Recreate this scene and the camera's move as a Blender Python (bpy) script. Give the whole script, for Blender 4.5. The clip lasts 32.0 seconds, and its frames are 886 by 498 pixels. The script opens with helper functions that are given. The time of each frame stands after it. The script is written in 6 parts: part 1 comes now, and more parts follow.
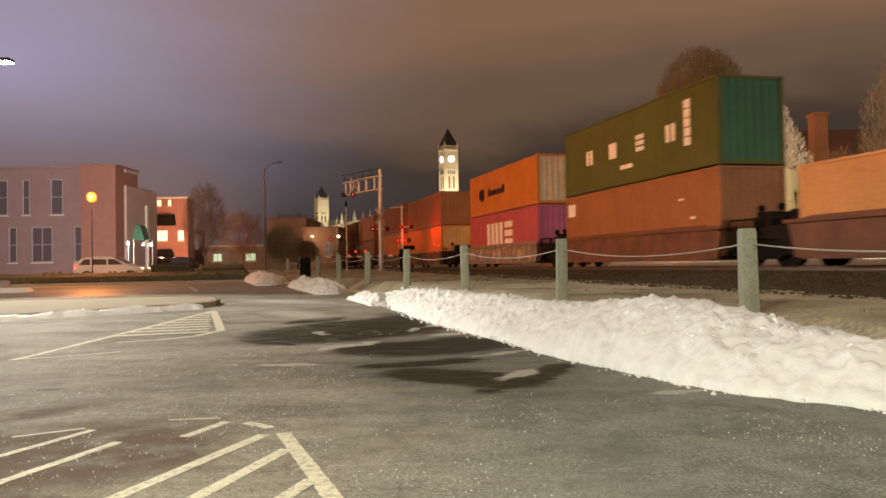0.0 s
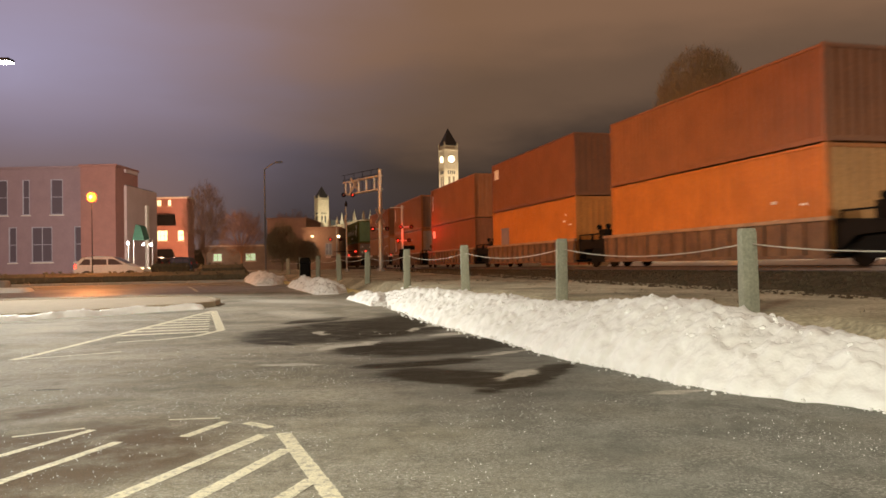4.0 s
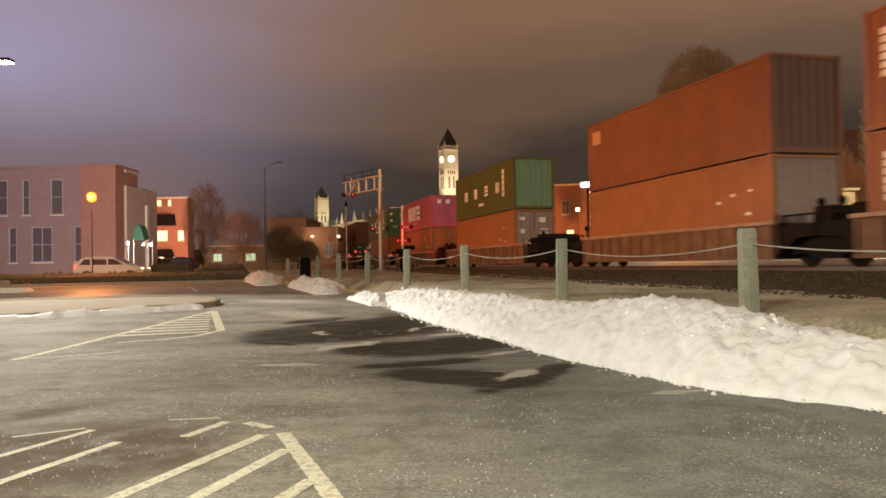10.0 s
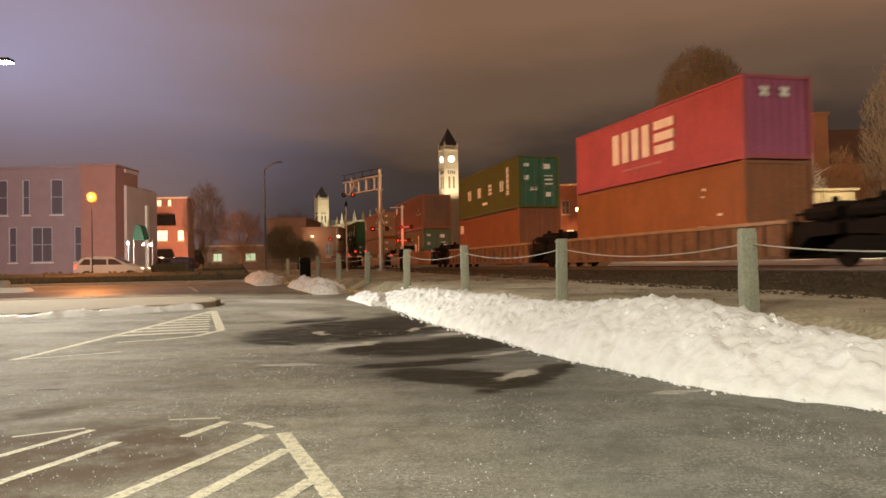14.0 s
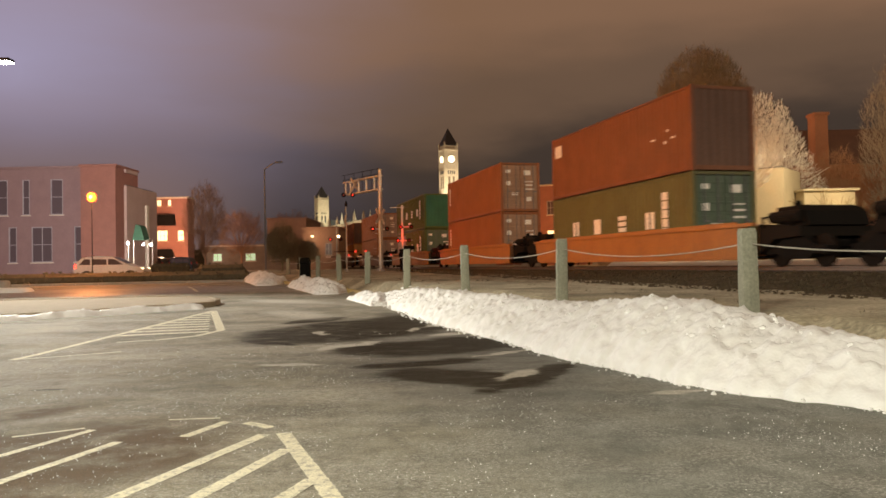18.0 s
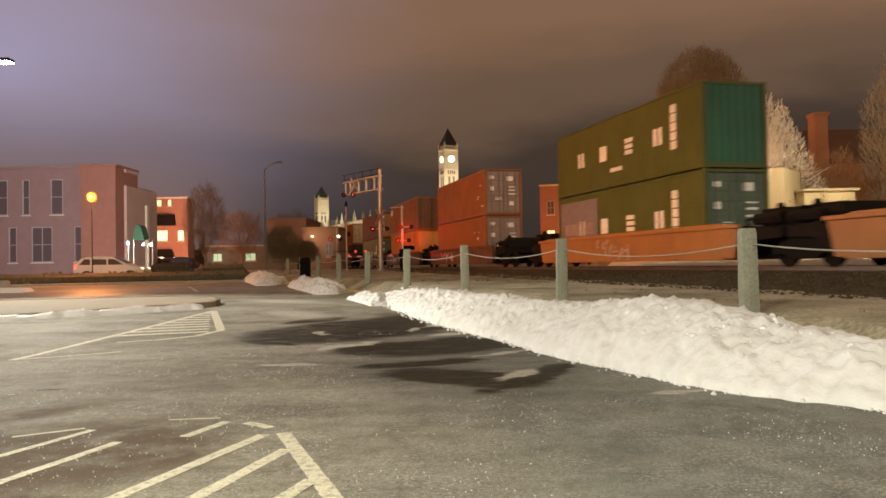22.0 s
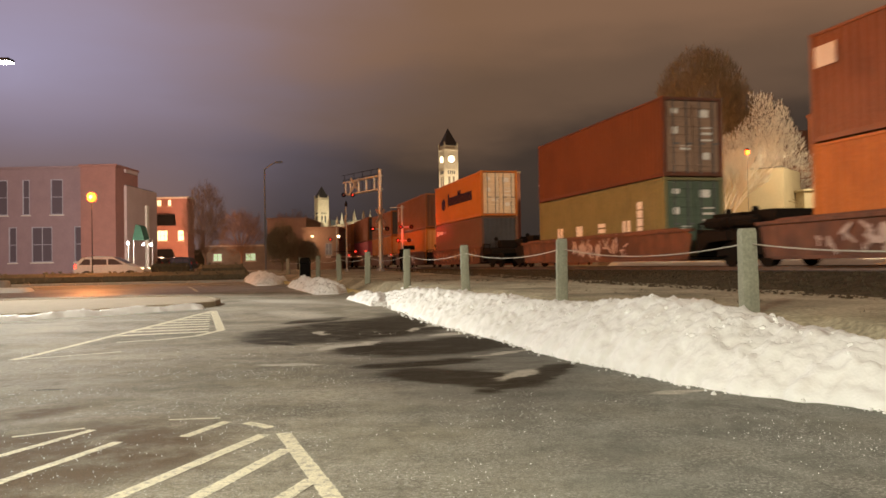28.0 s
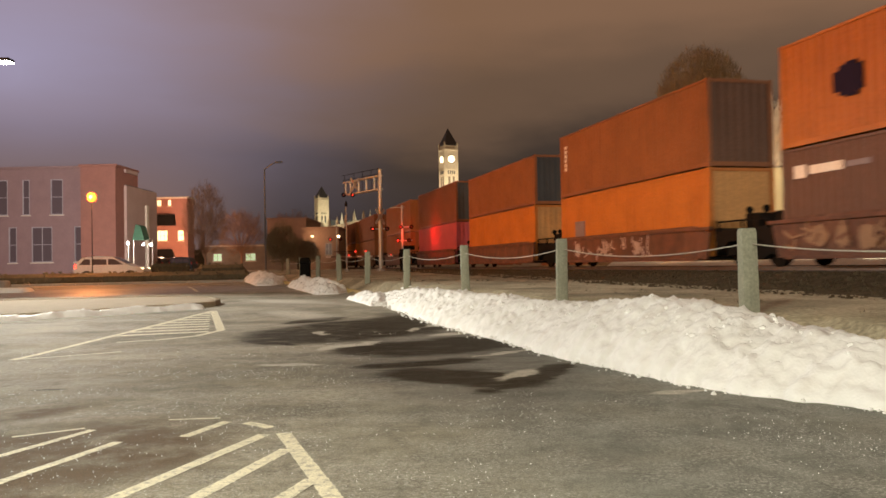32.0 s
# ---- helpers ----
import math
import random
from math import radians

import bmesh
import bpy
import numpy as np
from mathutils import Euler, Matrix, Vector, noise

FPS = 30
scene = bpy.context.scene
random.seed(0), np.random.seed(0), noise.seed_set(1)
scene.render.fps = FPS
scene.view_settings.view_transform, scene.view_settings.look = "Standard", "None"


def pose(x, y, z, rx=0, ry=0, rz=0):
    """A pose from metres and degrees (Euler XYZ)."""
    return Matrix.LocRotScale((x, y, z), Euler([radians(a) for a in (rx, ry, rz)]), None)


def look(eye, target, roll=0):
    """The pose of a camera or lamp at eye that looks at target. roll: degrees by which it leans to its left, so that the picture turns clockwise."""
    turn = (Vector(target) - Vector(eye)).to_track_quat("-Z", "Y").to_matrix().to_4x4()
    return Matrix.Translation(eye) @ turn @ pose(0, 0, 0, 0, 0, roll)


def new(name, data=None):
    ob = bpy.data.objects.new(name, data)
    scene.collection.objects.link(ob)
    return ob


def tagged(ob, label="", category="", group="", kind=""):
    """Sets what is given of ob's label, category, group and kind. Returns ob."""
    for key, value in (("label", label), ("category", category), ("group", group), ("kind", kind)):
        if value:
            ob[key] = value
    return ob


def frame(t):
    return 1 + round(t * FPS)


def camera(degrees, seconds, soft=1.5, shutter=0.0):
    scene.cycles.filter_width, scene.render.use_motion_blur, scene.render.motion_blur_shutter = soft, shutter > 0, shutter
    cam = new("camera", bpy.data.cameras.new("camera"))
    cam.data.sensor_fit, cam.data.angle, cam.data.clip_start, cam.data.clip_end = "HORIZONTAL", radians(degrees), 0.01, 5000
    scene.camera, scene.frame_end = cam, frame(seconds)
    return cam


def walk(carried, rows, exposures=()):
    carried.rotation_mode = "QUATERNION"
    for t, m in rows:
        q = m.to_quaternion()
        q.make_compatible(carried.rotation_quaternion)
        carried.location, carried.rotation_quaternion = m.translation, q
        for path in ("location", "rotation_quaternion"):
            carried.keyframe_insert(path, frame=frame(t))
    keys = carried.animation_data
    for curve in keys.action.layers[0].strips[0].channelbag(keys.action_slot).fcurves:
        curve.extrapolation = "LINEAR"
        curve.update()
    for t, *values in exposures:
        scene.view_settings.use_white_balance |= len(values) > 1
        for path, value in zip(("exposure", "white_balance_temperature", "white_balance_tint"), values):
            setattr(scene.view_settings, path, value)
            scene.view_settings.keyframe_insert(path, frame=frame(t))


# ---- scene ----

# ---------------- camera ----------------
EYE = Vector((0, 0, 1.5))
cam = camera(58.97, 32.0, soft=1.6, shutter=0.7)
VIEW = look(EYE, EYE + Vector((0, 100, 1.947)), -1.0)
walk(cam, [(0.0, VIEW), (32.0, VIEW)], exposures=[(0.0, 0.0, 7300, 10), (32.0, 0.0, 7300, 10)])

# ---------------- plan ----------------
EDGE = Vector((4.25, 7.56))            # foot of the snow bank
ALONG = Vector((-0.332, 0.943)).normalized()
ACROSS = Vector((ALONG.y, -ALONG.x))   # towards the railway
TURN = radians(14.264)
SIDE = Vector((8.95, 24.0))            # near side of the train
AHEAD = Vector((math.sin(TURN), -math.cos(TURN)))
BEYOND = Vector((math.cos(TURN), math.sin(TURN)))
RAIL = 1.28
SPEED = 10.1874
HEADING = math.degrees(math.atan2(AHEAD.y, AHEAD.x))


def clamp(v, a=0.0, b=1.0):
    return max(a, min(b, v))


def ease(a, b, v):
    t = clamp((v - a) / (b - a))
    return t * t * (3 - 2 * t)


def lot_z(x, y):
    return 0.022 * clamp(y - 14, 0, 50)


def bank_b(x, y):
    return (Vector((x, y)) - EDGE).dot(ACROSS)


def rail_q(x, y):
    return (Vector((x, y)) - SIDE).dot(BEYOND)


def ground_z(x, y):
    g = lot_z(x, y)
    b, q = bank_b(x, y), rail_q(x, y)
    strip = 0.72 + 0.007 * clamp(y - 8, 0, 50)
    z = g + (max(strip, g) - g) * ease(0.35, 1.25, b)
    return z + (1.05 - z) * ease(3.5, 9.0, q)


def bank_point(a, b, z=0.0):
    p = EDGE + ALONG * a + ACROSS * b
    return Vector((p.x, p.y, z))


def track_point(s, q, z=0.0):
    p = SIDE + AHEAD * s + BEYOND * q
    return Vector((p.x, p.y, z))


# ---------------- sky and light ----------------
world = bpy.data.worlds.new("night_sky")
world.use_nodes = True
scene.world = world
wn, wl = world.node_tree.nodes, world.node_tree.links
wn.clear()


def wnode(kind, **kw):
    n = wn.new(kind)
    for k, v in kw.items():
        n.inputs[k].default_value = v
    return n


tc = wnode("ShaderNodeTexCoord")
sep = wnode("ShaderNodeSeparateXYZ")
wl.new(tc.outputs["Generated"], sep.inputs[0])
ramp = wn.new("ShaderNodeValToRGB")
ramp.color_ramp.interpolation = "EASE"
for pos, col in ((0.0, (0.038, 0.03, 0.028, 1)), (0.13, (0.052, 0.038, 0.032, 1)), (0.20, (0.135, 0.086, 0.061, 1)), (0.30, (0.215, 0.126, 0.083, 1)), (1.0, (0.19, 0.115, 0.08, 1))):
    e = ramp.color_ramp.elements.new(pos)
    e.color = col
for e in list(ramp.color_ramp.elements):
    if e.position in (0.0, 1.0) and e.color[0] in (0.0, 1.0):
        ramp.color_ramp.elements.remove(e)
clouds = wnode("ShaderNodeTexNoise", Scale=3.2, Detail=5.0, Roughness=0.5)
stretch = wn.new("ShaderNodeMapping")
stretch.inputs["Scale"].default_value = (1.0, 1.0, 3.5)
wl.new(tc.outputs["Generated"], stretch.inputs[0])
wl.new(stretch.outputs[0], clouds.inputs["Vector"])
shift = wn.new("ShaderNodeMath")
shift.operation = "MULTIPLY_ADD"
wl.new(clouds.outputs[0], shift.inputs[0])
shift.inputs[1].default_value = 0.16
wl.new(sep.outputs[2], shift.inputs[2])
lower = wn.new("ShaderNodeMath")
lower.operation = "SUBTRACT"
wl.new(shift.outputs[0], lower.inputs[0])
lower.inputs[1].default_value = 0.08
# the dark bank of cloud stands higher in the east
east = wn.new("ShaderNodeMapRange")
east.interpolation_type = "SMOOTHSTEP"
wl.new(sep.outputs[0], east.inputs[0])
east.inputs[1].default_value, east.inputs[2].default_value = 0.05, 0.46
east.inputs[3].default_value, east.inputs[4].default_value = 0.0, 0.03
rise = wn.new("ShaderNodeMath")
rise.operation = "SUBTRACT"
wl.new(lower.outputs[0], rise.inputs[0])
wl.new(east.outputs[0], rise.inputs[1])
wl.new(rise.outputs[0], ramp.inputs[0])
# lens glare round the cool white floodlight in the west, painted into the sky
toward = wn.new("ShaderNodeVectorMath")
toward.operation = "DOT_PRODUCT"
wl.new(tc.outputs["Generated"], toward.inputs[0])
toward.inputs[1].default_value = (-0.48, 0.849, 0.222)
away = wn.new("ShaderNodeMath")
away.operation = "ARCCOSINE"
wl.new(toward.outputs["Value"], away.inputs[0])
drift = wn.new("ShaderNodeMath")
drift.operation = "MULTIPLY_ADD"
wl.new(clouds.outputs[0], drift.inputs[0])
drift.inputs[1].default_value = 0.22
wl.new(away.outputs[0], drift.inputs[2])
west = wn.new("ShaderNodeMapRange")
west.interpolation_type = "SMOOTHSTEP"
wl.new(drift.outputs[0], west.inputs[0])
west.inputs[1].default_value, west.inputs[2].default_value = 0.66, -0.08
west.inputs[3].default_value, west.inputs[4].default_value = 0.0, 1.0
upw = wn.new("ShaderNodeMapRange")
upw.interpolation_type = "SMOOTHSTEP"
wl.new(sep.outputs[2], upw.inputs[0])
upw.inputs[1].default_value, upw.inputs[2].default_value = 0.02, 0.22
upw.inputs[3].default_value, upw.inputs[4].default_value = 0.20, 1.0
both = wn.new("ShaderNodeMath")
both.operation = "MULTIPLY"
wl.new(west.outputs[0], both.inputs[0])
wl.new(upw.outputs[0], both.inputs[1])
tint = wn.new("ShaderNodeMix")
tint.data_type = "RGBA"
wl.new(both.outputs[0], tint.inputs["Factor"])
wl.new(ramp.outputs[0], tint.inputs["A"])
tint.inputs["B"].default_value = (0.36, 0.34, 0.54, 1)
# hazy glow low over the street in the west, painted into the sky
haze_side = wn.new("ShaderNodeMapRange")
haze_side.interpolation_type = "SMOOTHSTEP"
wl.new(sep.outputs[0], haze_side.inputs[0])
haze_side.inputs[1].default_value, haze_side.inputs[2].default_value = -0.17, -0.38
haze_low = wn.new("ShaderNodeMapRange")
haze_low.interpolation_type = "SMOOTHSTEP"
wl.new(sep.outputs[2], haze_low.inputs[0])
haze_low.inputs[1].default_value, haze_low.inputs[2].default_value = 0.24, 0.05
haze_glow = wn.new("ShaderNodeMath")
haze_glow.operation = "MULTIPLY"
wl.new(haze_side.outputs[0], haze_glow.inputs[0])
wl.new(haze_low.outputs[0], haze_glow.inputs[1])
hazy = wn.new("ShaderNodeMix")
hazy.data_type = "RGBA"
wl.new(haze_glow.outputs[0], hazy.inputs["Factor"])
wl.new(tint.outputs["Result"], hazy.inputs["A"])
hazy.inputs["B"].default_value = (0.20, 0.14, 0.145, 1)
back = wnode("ShaderNodeBackground", Strength=1.0)
wl.new(hazy.outputs["Result"], back.inputs[0])
out = wn.new("ShaderNodeOutputWorld")
wl.new(back.outputs[0], out.inputs[0])


def lamp(name, kind, m, energy, colour, size=0.3, cone=None, blend=0.5):
    d = bpy.data.lights.new(name, kind)
    d.energy, d.color = energy, colour
    if kind == "AREA":
        d.size = size
    else:
        d.shadow_soft_size = size
    if cone:
        d.spot_size, d.spot_blend = radians(cone), blend
    ob = new(name, d)
    ob.matrix_world = m
    return ob


# lamps of the car park: one on the pole in the west, one behind the viewer
lamp("car_park_lamp_west", "SPOT", look((-21.2, 38.0, 11.3), (-8.2, 12.2, 0)), 21500, (0.96, 1.0, 0.99), 0.3, 82, 0.6)
# unseen light added on the left to brighten island snow, hedge and far lot
lamp("left_lot_fill", "SPOT", look((-24.0, 3.0, 10.0), (-11, 31, 0)), 15000, (1.0, 0.98, 0.88), 0.3, 84, 0.6)
# second spot added at the pole top to brighten the brick facade
lamp("facade_fill", "SPOT", look((-21.2, 38.2, 11.4), (-41, 75, 7.5)), 46000, (0.95, 0.9, 1.0), 0.3, 54, 0.6)
lamp("car_park_lamp_south", "SPOT", look((-5.0, -4.0, 8.0), (-2.7, 2.8, 0)), 8900, (0.98, 1.0, 0.9), 0.4, 96, 0.38)
# unseen light added beyond the railway in the east to brighten ends between wagons
lamp("container_end_fill", "SPOT", look((58.0, -6.0, 12.0), (6.0, 32.0, 4.0)), 38000, (1.0, 0.9, 0.75), 0.4, 42, 0.6)
# sodium floodlight over the yard that faces the railway
lamp("sodium_flood", "SPOT", look((-40.0, 20.0, 16.0), (-20.2, 27.6, 49.9)), 58000, (1.0, 0.318, 0.045), 0.5, 155, 0.08)

# ---------------- materials ----------------
def material(name, base, rough=0.7, metal=0.0, other=None, scale=2.0, fine=30.0, mix=0.5, bump=0.15, dist=0.01, streak=0.0, dirt=(0.05, 0.04, 0.03), dirt_amount=0.0, vary=0.0, spec=0.5, grain=0.5):
    """Paint, stone or metal with broad stains, fine grain, vertical streaks and relief."""
    m = bpy.data.materials.new(name)
    m.use_nodes = True
    n, l = m.node_tree.nodes, m.node_tree.links
    b = n["Principled BSDF"]
    b.inputs["Roughness"].default_value, b.inputs["Metallic"].default_value = rough, metal
    b.inputs["Specular IOR Level"].default_value = spec
    co = n.new("ShaderNodeTexCoord")
    big = n.new("ShaderNodeTexNoise")
    big.inputs["Scale"].default_value, big.inputs["Detail"].default_value = scale, 6
    small = n.new("ShaderNodeTexNoise")
    small.inputs["Scale"].default_value, small.inputs["Detail"].default_value = fine, 4
    info = n.new("ShaderNodeObjectInfo")
    off = n.new("ShaderNodeVectorMath")
    off.operation = "MULTIPLY_ADD"
    l.new(info.outputs["Random"], off.inputs[0])
    off.inputs[1].default_value = (37.0, 91.0, 53.0)
    l.new(co.outputs["Object"], off.inputs[2])
    for t in (big, small):
        l.new(off.outputs[0], t.inputs["Vector"])
    c1 = n.new("ShaderNodeMix")
    c1.data_type = "RGBA"
    c1.inputs["A"].default_value = (*base, 1)
    other = other or tuple(c * 0.6 for c in base)
    c1.inputs["B"].default_value = (*other, 1)
    sharp = n.new("ShaderNodeMapRange")
    l.new(big.outputs[0], sharp.inputs[0])
    sharp.inputs[1].default_value, sharp.inputs[2].default_value = 0.35, 0.7
    sharp.inputs[4].default_value = mix
    l.new(sharp.outputs[0], c1.inputs["Factor"])
    c2 = n.new("ShaderNodeMix")
    c2.data_type, c2.blend_type = "RGBA", "MULTIPLY"
    c2.inputs["Factor"].default_value = grain
    l.new(c1.outputs["Result"], c2.inputs["A"])
    g = n.new("ShaderNodeMapRange")
    l.new(small.outputs[0], g.inputs[0])
    g.inputs[1].default_value, g.inputs[2].default_value, g.inputs[3].default_value, g.inputs[4].default_value = 0.3, 0.7, 0.55, 1.25
    l.new(g.outputs[0], c2.inputs["B"])
    last = c2.outputs["Result"]
    if streak or dirt_amount:
        mp = n.new("ShaderNodeMapping")
        mp.inputs["Scale"].default_value = (6.0, 6.0, 0.35) if streak else (1, 1, 1)
        l.new(off.outputs[0], mp.inputs[0])
        st = n.new("ShaderNodeTexNoise")
        st.inputs["Scale"].default_value, st.inputs["Detail"].default_value = 1.0 if streak else scale * 1.7, 5
        l.new(mp.outputs[0], st.inputs["Vector"])
        r = n.new("ShaderNodeMapRange")
        l.new(st.outputs[0], r.inputs[0])
        r.inputs[1].default_value, r.inputs[2].default_value = 0.52, 0.75
        r.inputs[4].default_value = max(streak, dirt_amount)
        c3 = n.new("ShaderNodeMix")
        c3.data_type = "RGBA"
        l.new(r.outputs[0], c3.inputs["Factor"])
        l.new(last, c3.inputs["A"])
        c3.inputs["B"].default_value = (*dirt, 1)
        last = c3.outputs["Result"]
    if vary:
        h = n.new("ShaderNodeHueSaturation")
        v = n.new("ShaderNodeMapRange")
        l.new(info.outputs["Random"], v.inputs[0])
        v.inputs[3].default_value, v.inputs[4].default_value = 1 - vary, 1 + vary
        l.new(v.outputs[0], h.inputs["Value"])
        l.new(last, h.inputs["Color"])
        last = h.outputs[0]
    l.new(last, b.inputs["Base Color"])
    rr = n.new("ShaderNodeMapRange")
    l.new(small.outputs[0], rr.inputs[0])
    rr.inputs[3].default_value, rr.inputs[4].default_value = clamp(rough - 0.12), clamp(rough + 0.12)
    l.new(rr.outputs[0], b.inputs["Roughness"])
    if bump:
        bp = n.new("ShaderNodeBump")
        bp.inputs["Strength"].default_value, bp.inputs["Distance"].default_value = bump, dist
        l.new(small.outputs[0], bp.inputs["Height"])
        l.new(bp.outputs[0], b.inputs["Normal"])
    return m


def glow(name, colour, strength):
    m = bpy.data.materials.new(name)
    m.use_nodes = True
    b = m.node_tree.nodes["Principled BSDF"]
    b.inputs["Base Color"].default_value = (*colour, 1)
    b.inputs["Emission Color"].default_value = (*colour, 1)
    b.inputs["Emission Strength"].default_value = strength
    return m


def glass(name, colour=(0.02, 0.025, 0.03), rough=0.08):
    m = bpy.data.materials.new(name)
    m.use_nodes = True
    b = m.node_tree.nodes["Principled BSDF"]
    b.inputs["Base Color"].default_value = (*colour, 1)
    b.inputs["Roughness"].default_value = rough
    return m


def asphalt_material():
    m = bpy.data.materials.new("worn_asphalt")
    m.use_nodes = True
    n, l = m.node_tree.nodes, m.node_tree.links
    b = n["Principled BSDF"]
    b.inputs["Specular IOR Level"].default_value = 0.3
    co = n.new("ShaderNodeTexCoord")

    def tex(scale, detail=6, rough=0.55, vec=None, warp=0.0):
        t = n.new("ShaderNodeTexNoise")
        t.inputs["Scale"].default_value, t.inputs["Detail"].default_value, t.inputs["Roughness"].default_value = scale, detail, rough
        t.inputs["Distortion"].default_value = warp
        l.new(vec or co.outputs["Object"], t.inputs["Vector"])
        return t.outputs[0]

    def rng(src, a, b_, c=0.0, d=1.0, smooth=False):
        r = n.new("ShaderNodeMapRange")
        if smooth:
            r.interpolation_type = "SMOOTHSTEP"
        l.new(src, r.inputs[0])
        for i, v in zip((1, 2, 3, 4), (a, b_, c, d)):
            r.inputs[i].default_value = v
        return r.outputs[0]

    def blend(f, a, c, kind="MIX"):
        x = n.new("ShaderNodeMix")
        x.data_type, x.blend_type = "RGBA", kind
        l.new(f, x.inputs["Factor"])
        for s, v in (("A", a), ("B", c)):
            if isinstance(v, tuple):
                x.inputs[s].default_value = (*v, 1)
            else:
                l.new(v, x.inputs[s])
        return x.outputs["Result"]

    def times(a, c):
        x = n.new("ShaderNodeMath")
        x.operation = "MULTIPLY"
        l.new(a, x.inputs[0])
        l.new(c, x.inputs[1])
        return x.outputs[0]

    # traffic runs along the rows: stretch the stains that way
    mp = n.new("ShaderNodeMapping")
    mp.inputs["Rotation"].default_value = (0, 0, radians(-4))
    mp.inputs["Scale"].default_value = (0.35, 1.0, 1.0)
    l.new(co.outputs["Object"], mp.inputs[0])
    col = blend(rng(tex(0.55, 7, 0.65), 0.36, 0.64), (0.108, 0.1, 0.073), (0.226, 0.208, 0.152))
    mott = n.new("ShaderNodeMix")
    mott.data_type, mott.blend_type = "RGBA", "MULTIPLY"
    mott.inputs["Factor"].default_value = 1.0
    l.new(col, mott.inputs["A"])
    l.new(rng(tex(3.2, 8, 0.72, None, 0.4), 0.32, 0.68, 0.62, 1.4), mott.inputs["B"])
    col = mott.outputs["Result"]
    salt = times(rng(tex(0.5, 7, 0.65, mp.outputs[0], 0.6), 0.42, 0.66, smooth=True), rng(tex(11, 6, 0.75), 0.38, 0.60))
    col = blend(salt, col, (0.38, 0.35, 0.285))
    # newer, greyer surface towards the railway side
    sx = n.new("ShaderNodeSeparateXYZ")
    l.new(co.outputs["Object"], sx.inputs[0])
    newer = times(rng(sx.outputs[0], -2.2, 2.2, 0.0, 0.92, True), rng(tex(0.8, 5), 0.3, 0.55, 0.6, 1.0))
    grey = n.new("ShaderNodeMix")
    grey.data_type, grey.blend_type = "RGBA", "MULTIPLY"
    grey.inputs["Factor"].default_value = 1.0
    l.new(rng(tex(1.7, 9, 0.74, None, 0.5), 0.32, 0.68, 0.55, 1.5), grey.inputs["A"])
    grey.inputs["B"].default_value = (0.142, 0.15, 0.132, 1)
    col = blend(newer, col, grey.outputs["Result"])
    # crust of dried salt in fine specks
    crust = times(rng(tex(30, 5, 0.7), 0.48, 0.62), rng(tex(1.2, 7, 0.7), 0.4, 0.6, 0.08, 0.85))
    col = blend(crust, col, (0.37, 0.365, 0.33))
    # damp patches beside the melting snow, and an oily brown stain
    jit = n.new("ShaderNodeTexNoise")
    jit.inputs["Scale"].default_value, jit.inputs["Detail"].default_value = 0.9, 6
    l.new(mp.outputs[0], jit.inputs["Vector"])
    jv = n.new("ShaderNodeVectorMath")
    jv.operation = "MULTIPLY_ADD"
    l.new(jit.outputs[1], jv.inputs[0])
    jv.inputs[1].default_value = (0.8, 0.8, 0.0)
    jit2 = n.new("ShaderNodeTexNoise")
    jit2.inputs["Scale"].default_value, jit2.inputs["Detail"].default_value = 4.5, 5
    l.new(mp.outputs[0], jit2.inputs["Vector"])
    jv2 = n.new("ShaderNodeVectorMath")
    jv2.operation = "MULTIPLY_ADD"
    l.new(jit2.outputs[1], jv2.inputs[0])
    jv2.inputs[1].default_value = (0.5, 0.5, 0.0)
    l.new(co.outputs["Object"], jv2.inputs[2])
    l.new(jv2.outputs[0], jv.inputs[2])

    def stain(cx, cy, a, b_, turn, soft=0.75, raw=False):
        o = n.new("ShaderNodeVectorMath")
        o.operation = "SUBTRACT"
        l.new(co.outputs["Object"] if raw else jv.outputs[0], o.inputs[0])
        k0 = 0.0 if raw else 0.65
        o.inputs[1].default_value = (cx + k0, cy + k0, 0)
        r = n.new("ShaderNodeVectorRotate")
        r.rotation_type = "Z_AXIS"
        l.new(o.outputs[0], r.inputs["Vector"])
        r.inputs["Angle"].default_value = radians(-turn)
        k = n.new("ShaderNodeVectorMath")
        k.operation = "MULTIPLY"
        l.new(r.outputs[0], k.inputs[0])
        k.inputs[1].default_value = (1 / a, 1 / b_, 0)
        q = n.new("ShaderNodeVectorMath")
        q.operation = "LENGTH"
        l.new(k.outputs[0], q.inputs[0])
        return rng(q.outputs["Value"], 1.2, soft, smooth=True)

    def most(parts):
        m_ = None
        for w1 in parts:
            if m_ is None:
                m_ = w1
                continue
            x = n.new("ShaderNodeMath")
            x.operation = "MAXIMUM"
            l.new(m_, x.inputs[0])
            l.new(w1, x.inputs[1])
            m_ = x.outputs[0]
        return m_

    wet = most([stain(*e[:5], 0.82) for e in ((-1.86, 17.68, 3.1, 1.9, 52, 0.6), (-0.89, 18.68, 2.4, 1.1, 97), (-0.48, 14.06, 1.5, 1.1, 21), (0.67, 14.81, 1.1, 0.7, 133), (-0.40, 11.84, 1.1, 0.36, 27), (0.24, 10.30, 1.29, 0.66, 140), (1.0, 9.82, 0.94, 0.23, 54), (1.51, 10.96, 0.65, 0.25, 52), (-3.49, 15.31, 0.95, 0.22, 148), (-3.26, 19.99, 1.0, 0.5, 57))])
    damp = times(stain(0.12, 12.85, 5.2, 2.1, 96, 0.45), rng(tex(1.3, 5, 0.6, mp.outputs[0]), 0.3, 0.6, 0.15, 0.8))
    col = blend(damp, col, (0.062, 0.059, 0.051))
